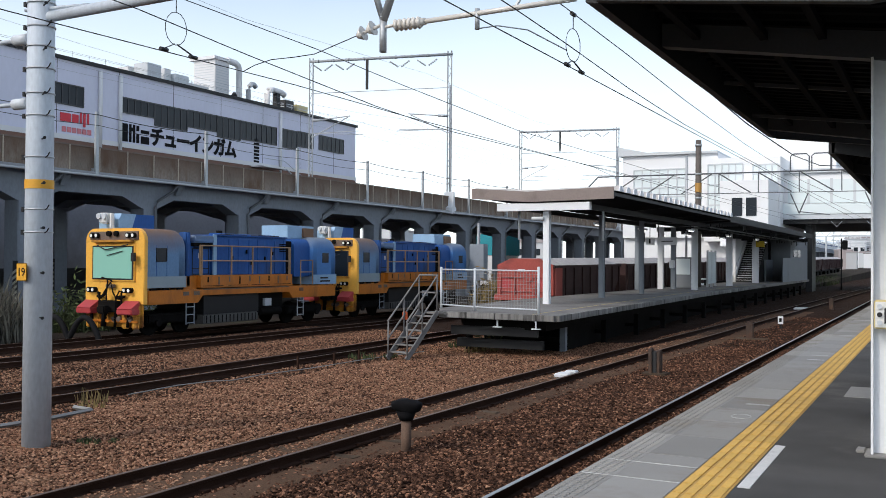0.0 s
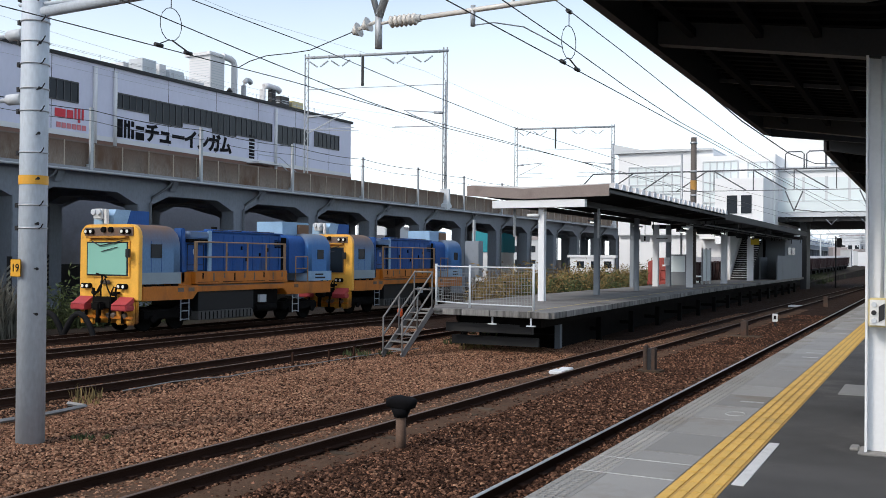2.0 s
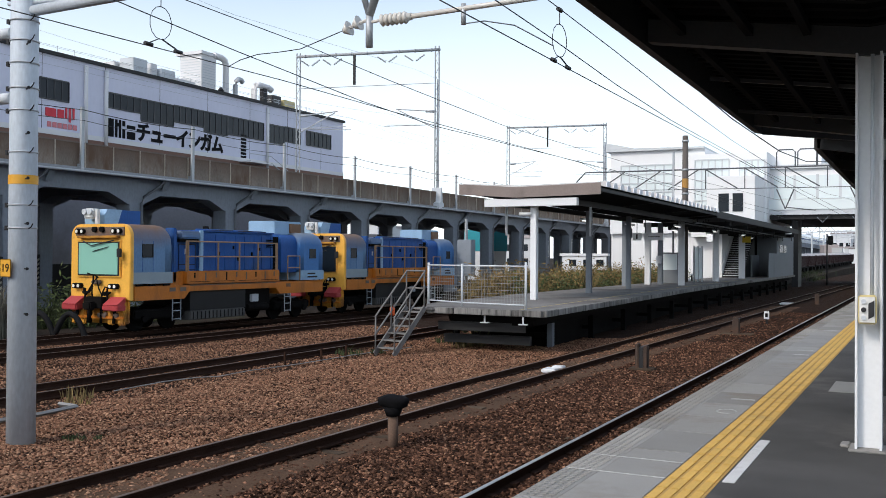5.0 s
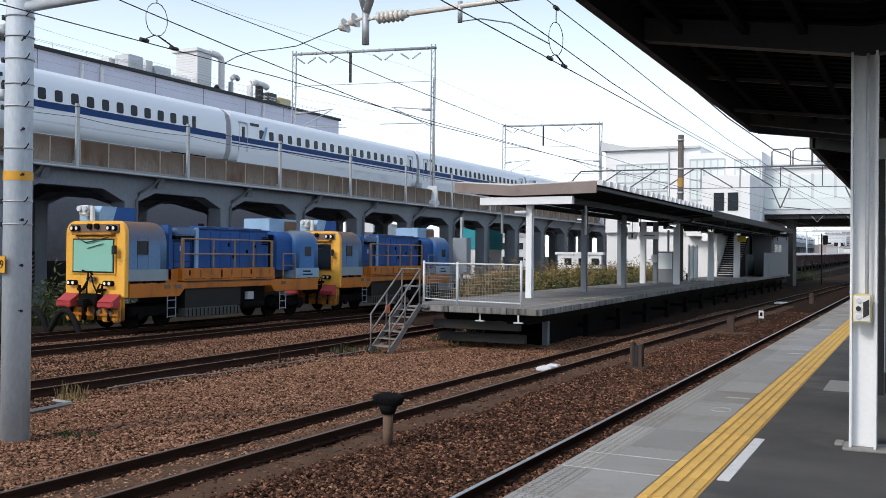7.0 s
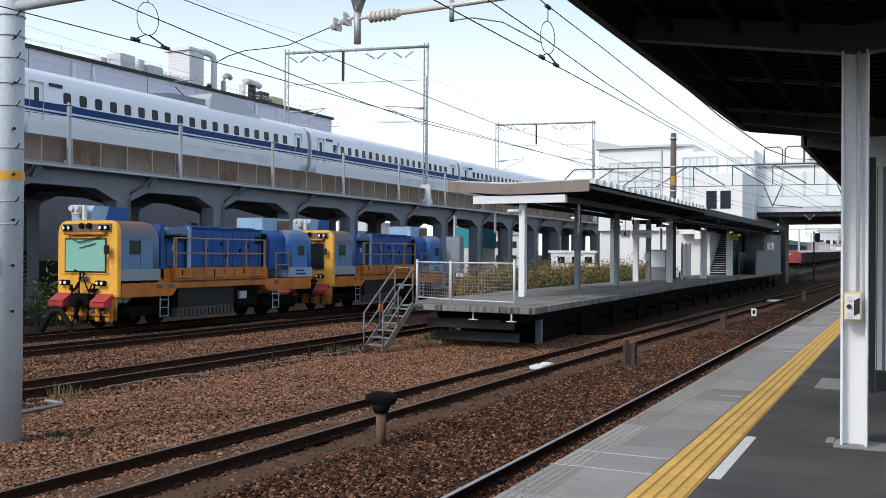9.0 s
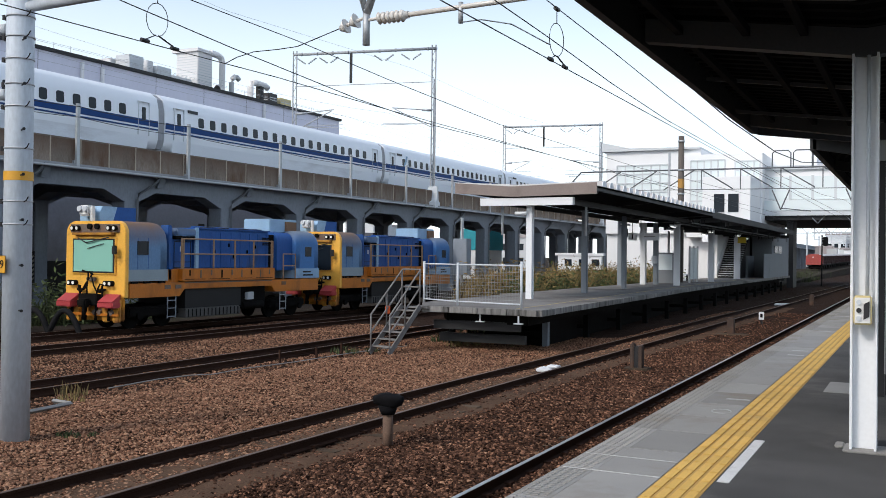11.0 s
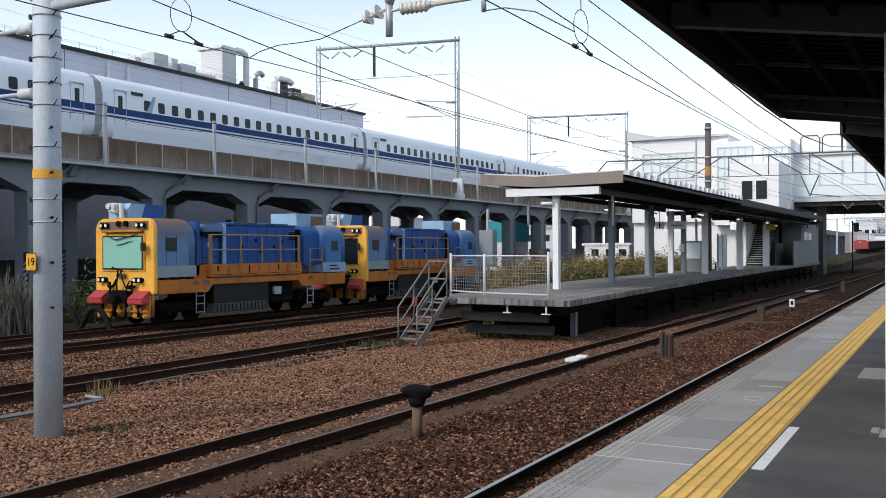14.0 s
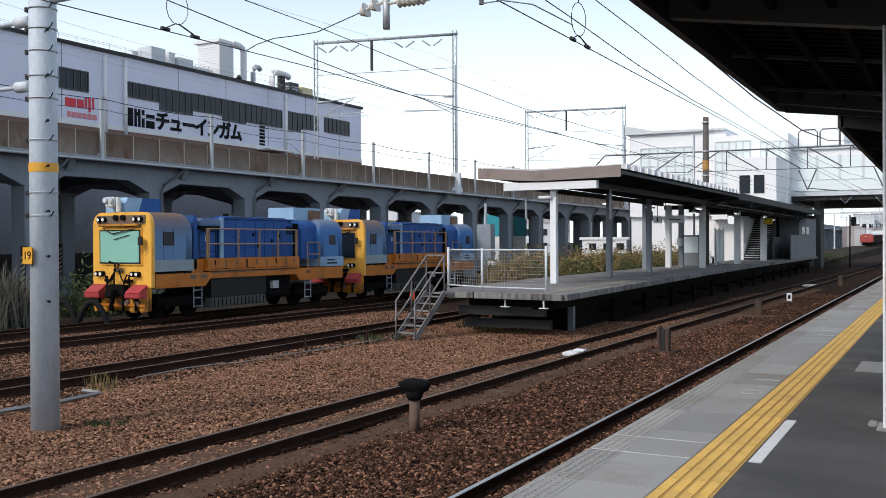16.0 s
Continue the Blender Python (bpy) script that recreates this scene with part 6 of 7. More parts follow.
def registration_arm():
    a = thing("registration_arm", "steel drop bracket with ribbed insulator and pull-off arm", "catenary arm")
    y = 9.78
    bm = nb()
    tube(bm, (-5.98, y, 5.12), (-5.98, y, 5.55), 0.045, n=8)
    tube(bm, (-5.98, y, 5.5), (-6.35, y, 6.6), 0.04, n=8)
    tube(bm, (-5.98, y, 5.5), (-5.55, y, 6.6), 0.05, n=8)
    tube(bm, (-6.35, y, 6.6), (-6.35, y, 8.6), 0.04, n=8)
    tube(bm, (-5.55, y, 6.6), (-5.55, y, 8.6), 0.05, n=8)
    part("drop_bracket", bm, GALV, a)
    bm = nb()
    tube(bm, (-5.95, y, 5.42), (-5.82, y, 5.43), 0.02, n=8)
    tube(bm, (-5.82, y, 5.425), (-5.40, y, 5.43), 0.045, n=12)
    ins = part("ribbed_insulator", bm, PORC, a, "cream ribbed porcelain insulator")
    for k in range(6):
        x = -5.80 + k * 0.062
        part("shed", tb((x, y, 5.425), (x + 0.035, y, 5.428), 0.075, 0.055, n=16), PORC, ins)
    part("pull_off_arm", tb((-5.42, y, 5.43), (-3.52, y, 5.47), 0.03, n=10), PORC, a)
    bm = nb()
    tube(bm, (-4.72, y, 5.5), (-4.72, y, 5.26), 0.03, n=8)
    line(bm, [(-4.72, y, 5.27), (-4.55, y + 0.2, 5.33), (-4.3, y + 0.5, 5.32), (-4.0, y + 1.0, 5.15)], 0.008, 6)
    tube(bm, (-4.25, y, 5.46), (-4.1, y + 0.1, 5.75), 0.02, n=6)
    tube(bm, (-3.62, y, 5.44), (-3.62, y, 5.6), 0.025, n=6)
    part("steady_clip", bm, GALV, a)
    # strain insulators on the other side
    bm = nb()
    tube(bm, (-6.02, y, 5.45), (-6.35, y, 5.36), 0.02, n=6)
    for k in range(2):
        x = -6.12 - 0.14 * k
        tube(bm, (x, y, 5.43 - 0.05 * k), (x - 0.09, y, 5.40 - 0.05 * k), 0.095, 0.03, n=14)
    part("strain_insulator", bm, PORC, a)
    bm = nb()
    line(bm, [(-6.35, y, 5.36), (-7.0, y + 0.02, 5.2), (-7.3, y + 0.02, 5.19), (-7.7, y + 0.05, 5.2), (-8.0, y + 0.08, 5.16), (-8.2, y + 0.1, 5.1)], 0.006, 6)
    part("steady_wire", bm, WIRE, a)


def wire(name, label, pts, r=0.011, group="overhead wires"):
    w = thing(name, label, "wire", group=group)
    part("strand", line(nb(), pts, r, 5), WIRE, w)
    return w


def near_wires():
    # platform track: contact wire, auxiliary wire and messenger
    wire("contact_wire", "dark contact wire above the platform track", [(-3.9, -20, 4.92), (-3.9, 9.8, 4.91), (-3.95, 60, 4.92), (-3.8, 110, 4.92)], 0.0064)
    wire("auxiliary_wire", "auxiliary wire above the platform track", [(-3.9, -6, 5.0), (-3.9, 4, 5.3), (-3.9, 8.9, 5.21), (-3.9, 10.5, 5.16), (-3.9, 13, 5.05), (-3.9, 16.3, 4.97), (-3.9, 26, 4.96), (-3.9, 60, 5.2), (-3.9, 110, 5.1)], 0.0064)
    wire("messenger_wire", "sagging messenger wire above the platform track", [(-3.9, -12, 5.4), (-3.9, 0, 5.62), (-3.9, 10.4, 5.58), (-3.9, 13, 5.51), (-3.9, 16.3, 5.39), (-3.9, 22, 5.27), (-3.9, 32, 5.22), (-3.9, 45, 5.5), (-3.9, 60, 6.1), (-3.9, 110, 6.0)], 0.0064)
    # second track
    wire("contact_wire", "dark contact wire above the second track", [(-8.2, -20, 5.0), (-8.2, 6.3, 5.05), (-8.2, 11, 5.11), (-8.2, 14, 5.10), (-7.7, 60, 5.1), (-7.2, 110, 5.1)], 0.0064)
    wire("auxiliary_wire", "auxiliary wire above the second track", [(-8.2, -4, 5.9), (-8.2, 8.0, 5.48), (-8.2, 10, 5.33), (-8.2, 13.2, 5.13), (-8.2, 15.8, 5.05), (-7.9, 36, 5.2), (-7.7, 60, 5.4)], 0.007)
    wire("messenger_wire", "sagging messenger wire above the second track", [(-8.2, -12, 5.6), (-8.2, 4, 5.85), (-8.2, 9.2, 5.77), (-8.2, 11.5, 5.73), (-8.2, 14.1, 5.62), (-8.2, 19, 5.47), (-8.1, 30, 5.5), (-7.7, 60, 6.1)], 0.0064)
    wire("feeder_wire", "feeder cable under the canopy edge", [(-3.0, -6, 5.6), (-3.0, 6, 5.25), (-3.0, 14, 5.09), (-3.0, 17, 5.03), (-3.0, 23, 5.08), (-3.0, 28.3, 5.34), (-3.0, 60, 8.2)], 0.012)

    # loops between the messenger and contact wires
    for x, y, za, zb in ((-3.9, 10.72, 5.56, 4.92), (-8.2, 8.62, 5.78, 5.1)):
        j = thing("wire_jumper", "loop jumper joining two overhead wires", "wire clamp", group="wire jumpers")
        bm = nb()
        c = (za + zb) / 2 - 0.05
        pts = []
        for k in range(15):
            a = 6.283 * k / 14
            pts.append((x + 0.04 * math.sin(a), y + 0.14 * math.sin(a), c + 0.2 * math.cos(a)))
        line(bm, pts, 0.005, 5)
        tube(bm, (x, y, za), (x, y, c + 0.19), 0.006, n=5)
        line(bm, [(x, y - 0.02, c - 0.19), (x, y - 0.18, zb + 0.02)], 0.007, 5)
        line(bm, [(x, y + 0.02, c - 0.19), (x, y + 0.28, zb + 0.02)], 0.01, 5)
        part("loop", bm, WIRE, j)
        for a, b, z in ((-0.26, -0.14, zb), (0.24, 0.36, zb), (-0.06, 0.06, za)):
            part("clamp", tb((x, y + a, z), (x, y + b, z), 0.025, n=8), BLACK, j)


numbered_pole()
registration_arm()
near_wires()


def portal():
    p = thing("catenary_portal", "steel truss portal across the tracks", "gantry")
    y = 60.0
    for a, b, r in (((-20, y, 8.2), (6, y, 8.05), 0.05), ((-20, y, 8.2), (-21.2, y, 6.98), 0.045), ((-21.2, y, 6.98), (4, y, 6.78), 0.025)):
        part("chord", tb(a, b, r, n=6), PORTALGREY, p)
    for i in range(9):
        x = -18.3 + i * 2.35
        s = 1.2 if x < -13.5 else -1.2
        part("brace", tb((x - s * 0.8, y, 6.92), (x + s * 0.8, y, 8.14), 0.04, n=5), PORTALGREY, p)
        if x > -13:
            part("strut", tb((x - 0.95, y, 6.9), (x - 0.95, y, 8.12), 0.035, n=5), PORTALGREY, p)
    part("post", tb((4.5, y, -0.3), (4.5, y, 8.6), 0.2, n=12), PORTALGREY, p)
    bm = nb()
    for x in (-8.0, -6.8, -5.7):
        line(bm, [(x, y, 8.1), (x, y, 9.0), (x + 0.15, y, 9.15), (x + 0.9, y, 9.15), (x + 1.05, y, 9.0), (x + 1.05, y, 8.1)], 0.04, 5)
    part("wire_frames", bm, PORTALGREY, p)
    for x in (-8.0, -3.9):
        bm = nb()
        tube(bm, (x, y, 6.8), (x + 0.5, y, 5.6), 0.04, n=5)
        tube(bm, (x + 1.0, y, 6.8), (x + 0.5, y, 5.6), 0.04, n=5)
        tube(bm, (x + 0.5, y, 5.7), (x + 2.2, y, 5.5), 0.03, n=5)
        part("drop_arm", bm, PORTALGREY, p)
    q = thing("catenary_pole", "dark brown pole with orange band rising through the canopy", "pole")
    part("shaft", tb((-13.46, y, 1.1), (-13.46, y, 10.3), 0.20, 0.18, n=16), mat("dark_pole", (0.10, 0.085, 0.075), 0.7, vary=0.2, scale=1.0), q)
    part("orange_band", tb((-13.46, y, 7.0), (-13.46, y, 7.6), 0.203, n=16, caps=False), mat("dull_orange", (0.42, 0.22, 0.05), 0.7), q)
    for z in (6.6, 8.1, 9.9):
        part("strap", tb((-13.46, y, z), (-13.46, y, z + 0.12), 0.22, n=16), GALV, q)
    part("side_pole", tb((-14.2, y, 1.1), (-14.2, y, 9.3), 0.07, n=8), GALV, q)


portal()


# ---- station building and footbridge ----
def station():
    s = thing("station_building", "white overtrack station building with glazed front", "building")
    part("wall", bx(-30.2, -20.2, 99, 118, 5.2, 13.9), STATION, s, "white upper hall")
    part("wall", bx(-30.2, -17.6, 99.5, 118, -0.36, 5.2), STATION, s, "white ground floor wall")
    part("roof", extrude(nb(), [(-30.6, 13.9), (-20.2, 13.9), (-20.2, 14.1), (-27.5, 14.2), (-30.6, 14.9)], "y", 98.6, 118), STATION_G, s)

    def glazing(x0, x1, y, z0, z1, nx, nz):
        w = part("window", bx(x0, x1, y - 0.05, y - 0.01, z0, z1), PALEGLASS, s)
        bm = nb()
        for i in range(nx + 1):
            x = x0 + (x1 - x0) * i / nx
            box(bm, x - 0.06, x + 0.06, y - 0.12, y - 0.05, z0, z1)
        for i in range(nz + 1):
            z = z0 + (z1 - z0) * i / nz
            box(bm, x0, x1, y - 0.115, y - 0.045, z - 0.06, z + 0.06)
        part("frame", bm, STATION_G, w)
    glazing(-29.0, -23.5, 99, 8.6, 12.4, 6, 4)
    part("wall", bx(-21.4, -14.0, 98, 116, 4.8, 13.2), STATION, s, "white stair hall")
    glazing(-21.0, -17.6, 98, 6.4, 12.6, 5, 6)
    part("wall", bx(-18.6, -14.2, 92, 98, 4.2, 10.4), STATION, s, "white lift tower")
    for x in (-17.5, -16.2):
        w = part("window", bx(x, x + 0.95, 91.94, 91.99, 7.05, 8.75), FWIN, s)
        part("frame", bx(x - 0.06, x, 91.9, 91.99, 6.95, 8.85), STATION, w)
    glazing(-16.6, -14.2, 98, 10.6, 12.4, 4, 2)
    part("wall", bx(-16.5, -9.5, 104, 118, 9, 15.4), STATION, s, "white upper block")
    b = thing("footbridge", "pale glazed footbridge spanning the tracks", "bridge")
    # deck colour near-black so its underside reads as shaded
    part("deck", bx(-14.5, 26, 100, 126, 6.55, 7.6), STEEL_D, b)
    part("deck_beam", bx(-14.5, 26, 99.7, 100, 7.0, 7.6), PALE, b, "pale grey edge beam")
    part("wall", bx(-14.0, 26, 100.2, 105.8, 7.6, 11.6), STATION, b, "white bridge wall")
    for i in range(14):
        x = -13.6 + i * 2.1
        w = part("window", bx(x, x + 1.85, 100.12, 100.18, 8.6, 10.9), PALEGLASS, b)
        part("frame", bx(x + 1.85, x + 2.1, 100.08, 100.19, 8.5, 11), STATION_G, w)
    part("roof", bx(-14.3, 26, 99.9, 106.2, 11.6, 12.0), STATION_G, b)
    for x in (-11.7, -0.4):
        part("pier", bx(x - 0.3, x + 0.3, 101, 104, -0.36, 7.0), STEEL_D, b)
    for i in range(4):
        x = -9 + i * 3.2
        part("hanger", line(nb(), [(x - 0.5, 99.6, 6.75), (x, 99.6, 6.2), (x + 0.5, 99.6, 6.75)], 0.045, 5), GREYCOL, b)
    for i in range(9):
        x = -13.2 + i * 2.4
        part("deck_rib", bx(x - 0.08, x + 0.08, 99.55, 99.7, 6.5, 7.0), STEEL_D, b)
    part("mesh_screen", bx(-14.3, 8, 99.62, 99.66, 7.5, 8.5), PALEGLASS, b)
    r = thing("platform_room", "grey service room at the far end of the platform", "building")
    part("wall", bx(-14.4, -11.25, 84.5, 96, 1.1, 4.9), ROOMGREY, r)
    part("wall_panel", bx(-11.24, -11.15, 79.5, 95, 1.1, 3.05), ROOMGREY, r)
    for y in (86.0, 88.5):
        part("window", bx(-11.24, -11.2, y, y + 2.0, 3.15, 3.8), FWIN, r)
    st = thing("stairway", "covered stairway rising from the platform", "stairs")
    part("side_wall", bx(-14.7, -14.45, 77.5, 92, 1.1, 4.7), STATION, st)
    part("side_wall", bx(-12.75, -12.6, 80.5, 84, 1.1, 2.9), ROOMGREY, st)
    for i in range(20):
        y, z = 77.3 + i * 0.28, 1.26 + i * 0.18
        step = part("step", bx(-14.4, -12.8, y, y + 0.28, 1.1, z), STEEL_D, st)
        part("nosing", bx(-14.35, -12.85, y - 0.02, y + 0.1, z, z + 0.03), WHITE, step)
    # upright near-black backdrop stands in for the shaded stairwell
    part("stair_shade", bx(-14.4, -12.8, 84.0, 84.3, 1.1, 4.9), DARK, st)
    part("handrail", line(nb(), [(-14.38, 77.3, 2.1), (-14.38, 83.0, 5.6)], 0.035, 6), WHITE, st)


station()


def platform_furniture():
    d = thing("direction_sign", "white direction sign hung under the canopy", "sign")
    part("board", bx(-13.45, -12.4, 50.2, 50.28, 3.55, 3.95), WHITE, d)
    bm = nb()
    box(bm, -13.2, -12.6, 50.19, 50.2, 3.72, 3.76)
    part("arrow", bm, INK, d)
    for x in (-13.4, -12.45):
        part("hanger", bx(x, x + 0.03, 50.22, 50.26, 3.95, 4.7), STEEL_D, d)
    q = thing("number_sign", "small white platform number sign", "sign")
    part("board", bx(-14.05, -13.6, 50.2, 50.28, 3.55, 3.95), WHITE, q)
    part("number_bar", bx(-13.87, -13.79, 50.19, 50.2, 3.62, 3.88), INK, q)
    part("hanger", bx(-13.85, -13.82, 50.22, 50.26, 3.95, 4.7), STEEL_D, q)
    y = thing("yellow_sign", "yellow sign hung under the far canopy", "sign")
    part("board", bx(-12.15, -11.55, 73.0, 73.1, 3.8, 4.25), SIGN_Y, y)
    part("hanger", bx(-11.9, -11.86, 73.03, 73.07, 4.3, 4.8), STEEL_D, y)
    v = thing("vending_machine", "grey vending machine with pale glass front", "vending machine")
    part("case", bx(-14.3, -13.2, 57.2, 58.0, 1.1, 2.95), ROOMGREY, v, bevel=0.03)
    part("front", bx(-14.2, -13.3, 57.17, 57.2, 1.9, 2.85), PALEGLASS, v)
    c = thing("glass_panel", "glazed draught screen on the platform", "screen")
    part("pane", bx(-12.95, -12.9, 60.2, 62.5, 1.3, 3.3), PALEGLASS, c)
    for yy in (60.15, 61.3, 62.5):
        part("post", bx(-12.98, -12.87, yy, yy + 0.08, 1.1, 3.4), GALV, c)
    b = thing("bench", "pale slatted platform bench seat", "bench")
    part("seat", bx(-14.2, -13.7, 62.5, 64.5, 1.5, 1.58), PALE, b)
    for yy in (62.7, 64.2):
        part("leg", bx(-14.0, -13.9, yy, yy + 0.08, 1.1, 1.5), STEEL_D, b)
    w = thing("wall_phone", "pale cabinet on a canopy column", "cabinet")
    part("case", bx(-13.75, -13.45, 53.95, 54.15, 2.3, 2.75), PALE, w, bevel=0.03)
    s = thing("speaker_box", "dark loudspeaker under the canopy", "speaker")
    part("case", bx(-14.35, -14.1, 50.0, 50.3, 3.7, 4.2), BLACK, s, bevel=0.03)
    part("bracket", bx(-14.25, -14.2, 50.1, 50.2, 4.2, 4.7), STEEL_D, s)
    cb = thing("control_cabinet", "grey control cabinet on a post by the viaduct", "cabinet")
    part("case", bx(-24.0, -23.1, 49.0, 49.6, 1.5, 3.6), GREYCOL, cb, bevel=0.03)
    part("post", bx(-23.6, -23.5, 49.2, 49.4, -0.36, 1.5), GALV, cb)
    part("post", bx(-23.6, -23.5, 49.2, 49.4, 3.6, 4.8), GALV, cb)
    ws = thing("spoil_sheet", "white sheet lying on the platform edge", "sheet")
    part("sheet", bx(-14.9, -14.2, 63, 66, 1.1, 1.2), WHITE, ws, bevel=0.03)


platform_furniture()


# ---- trackside things ----
def trackside():
    d = thing("ground_signal", "rusty post with a black hooded ground signal", "signal", pose(-6.95, 12.1, 0))
    part("post", tb((0, 0, -0.3), (0, 0, 0.28), 0.075, n=12), mat("rusty_post", (0.13, 0.08, 0.055), 0.85, vary=0.3), d)
    part("collar", tb((0, 0, 0.27), (0, 0, 0.40), 0.10, 0.15, n=12), DARK, d)
    bm = nb()
    loft(bm, [[(r * math.cos(a) * 1.4, r * math.sin(a) * 0.9, z * 0.75 + 0.11) for a in [6.2832 * k / 14 for k in range(14)]] for z, r in ((0.36, 0.10), (0.41, 0.15), (0.50, 0.175), (0.56, 0.18), (0.60, 0.13), (0.61, 0.04))])
    for v in bm.verts:
        v.co += 0.035 * noise.noise_vector(v.co * 9.0) + Vector((0.03, 0, 0)) * max(0.0, v.co.z - 0.4)
    part("hood", bm, DARK, d)
    box_ = thing("point_machine", "brown upright trackside junction box", "junction box", pose(-6.3, 23.4, 0))
    part("body", bx(-0.06, 0.06, -0.09, 0.11, -0.25, 0.40), BLACK, box_, bevel=0.02)
    rusty = mat("brown_box", (0.06, 0.038, 0.028), 0.8, vary=0.35, dirt=(0.09, 0.04, 0.02), dirt_amount=0.4)
    part("cheek", bx(-0.15, -0.06, -0.12, 0.12, -0.25, 0.47), rusty, box_, bevel=0.02)
    part("cheek", bx(0.06, 0.15, -0.12, 0.12, -0.25, 0.42), rusty, box_, bevel=0.02)
    part("base", bx(-0.3, 0.32, -0.25, 0.25, -0.3, -0.13), SLEEPER, box_, bevel=0.02)
    b2 = thing("point_machine", "brown trackside box on a timber base", "junction box", pose(-6.2, 36.0, 0))
    part("body", bx(-0.12, 0.12, -0.12, 0.12, -0.2, 0.42), bpy.data.materials["brown_box"], b2, bevel=0.03)
    part("base", bx(-0.5, 0.6, -0.3, 0.3, -0.3, -0.14), SLEEPER, b2)
    b4 = thing("point_machine", "small dark post between the tracks", "junction box", pose(-5.9, 62, 0))
    part("body", bx(-0.12, 0.12, -0.12, 0.12, -0.3, 0.5), bpy.data.materials["brown_box"], b4, bevel=0.02)
    s = thing("distance_marker", "small white square track marker", "marker", pose(-6.1, 42.8, 0))
    part("plate", bx(-0.11, 0.11, -0.03, 0.03, 0.0, 0.34), WHITE, s, bevel=0.015)
    part("symbol", bx(-0.05, 0.05, -0.036, -0.031, 0.1, 0.26), INK, s)
    part("stake", bx(-0.04, 0.04, 0.03, 0.08, -0.35, 0.3), STEEL_D, s)
    w = thing("track_device", "white slab-shaped track device between the rails", "track device", pose(-7.95, 21.5, 0))
    part("slab", bx(-0.22, 0.14, -0.24, 0.24, -0.14, -0.05), WHITE, w, bevel=0.02)
    part("cover", bx(-0.02, 0.26, -0.06, 0.2, -0.05, 0.01), WHITE, w, bevel=0.02)
    w2 = thing("track_device", "pale track device between far rails", "track device", pose(-7.4, 60, 0))
    part("slab", bx(-0.35, 0.35, -0.5, 0.5, -0.12, -0.02), PALE, w2, bevel=0.02)
    l = thing("lever_stand", "black point lever stand beside the siding", "point lever", pose(-16.6, 12.0, 0))
    part("body", bx(-0.25, 0.25, -0.2, 0.2, -0.35, 0.15), BLACK, l, bevel=0.06)
    part("weight", tb((0.15, -0.2, 0.22), (0.15, 0.15, 0.22), 0.2, n=14), BLACK, l)
    h = thing("rubber_hose", "black rubber hose looped before the machine", "hose")
    bm = nb()
    pts = [(-27.5 + 0.1 * k, 22.5 + 0.02 * k, -0.24 + 0.85 * abs(math.sin(k * 0.26)) ** 0.8) for k in range(25)]
    part("hose", line(bm, pts, 0.1, 8), RUBBER, h)
    c = thing("white_cable", "thin pale cable lying on the gravel", "cable")
    pts = [(-15.1, 14.6, -0.24), (-15.05, 16.0, -0.2), (-14.9, 16.9, -0.2), (-14.6, 17.3, -0.2), (-14.7, 18.5, -0.2), (-14.55, 20.4, -0.21), (-14.6, 23.1, -0.22), (-14.3, 26, -0.22)]
    part("strand", line(nb(), pts, 0.013, 6), CONC, c)
    k = thing("cable_trough", "pale cable kerb beside the steel pole", "cable trough")
    part("kerb", line(nb(), [(-13.9, 9.5, -0.19), (-13.86, 10.6, -0.19), (-13.8, 11.6, -0.19), (-13.96, 12.6, -0.2), (-14.5, 12.67, -0.2)], 0.04, 4), CONC, k)
    rs = thing("rail_stand", "small dark marker stakes beside the siding", "stakes")
    for x, y in ((-14.6, 21.5), (-14.7, 22.9), (-15.0, 20.4)):
        part("stake", bx(x - 0.025, x + 0.025, y - 0.025, y + 0.025, -0.35, 0.08), RAIL, rs)
    tr = thing("far_signal", "black round signal on a slim post", "signal", pose(-9.35, 108.5, 0))
    part("post", tb((0, 0, -0.35), (0, 0, 5.3), 0.07, n=8), STEEL_D, tr)
    part("head", bx(0.08, 0.62, -0.08, 0.08, 4.1, 5.1), BLACK, tr, bevel=0.07)
    for z in (4.4, 4.82):
        part("visor", tb((0.42, -0.36, z), (0.42, -0.08, z), 0.22, n=14), BLACK, tr)
    pale = mat("guard_pale", (0.42, 0.42, 0.34), 0.8)
    for x, y, z0, z1 in ((-36.1, 28.4, 0.4, 2.5), (-42.6, 35.84, 0.9, 2.6)):
        gd = thing("striped_guard", "black and pale striped corner guard on a pier", "guard", pose(x, y, 0), "pier corner guards")
        part("panel", bx(-0.26, 0.04, -0.05, 0.0, z0, z1), BLACK, gd)
        for i in range(int((z1 - z0) / 0.24) - 1):
            a = z0 + 0.04 + i * 0.24
            part("stripe", extrude(nb(), [(-0.25, a), (0.03, a + 0.16), (0.03, a + 0.28), (-0.25, a + 0.12)], "y", -0.058, -0.051), pale, gd)



trackside()


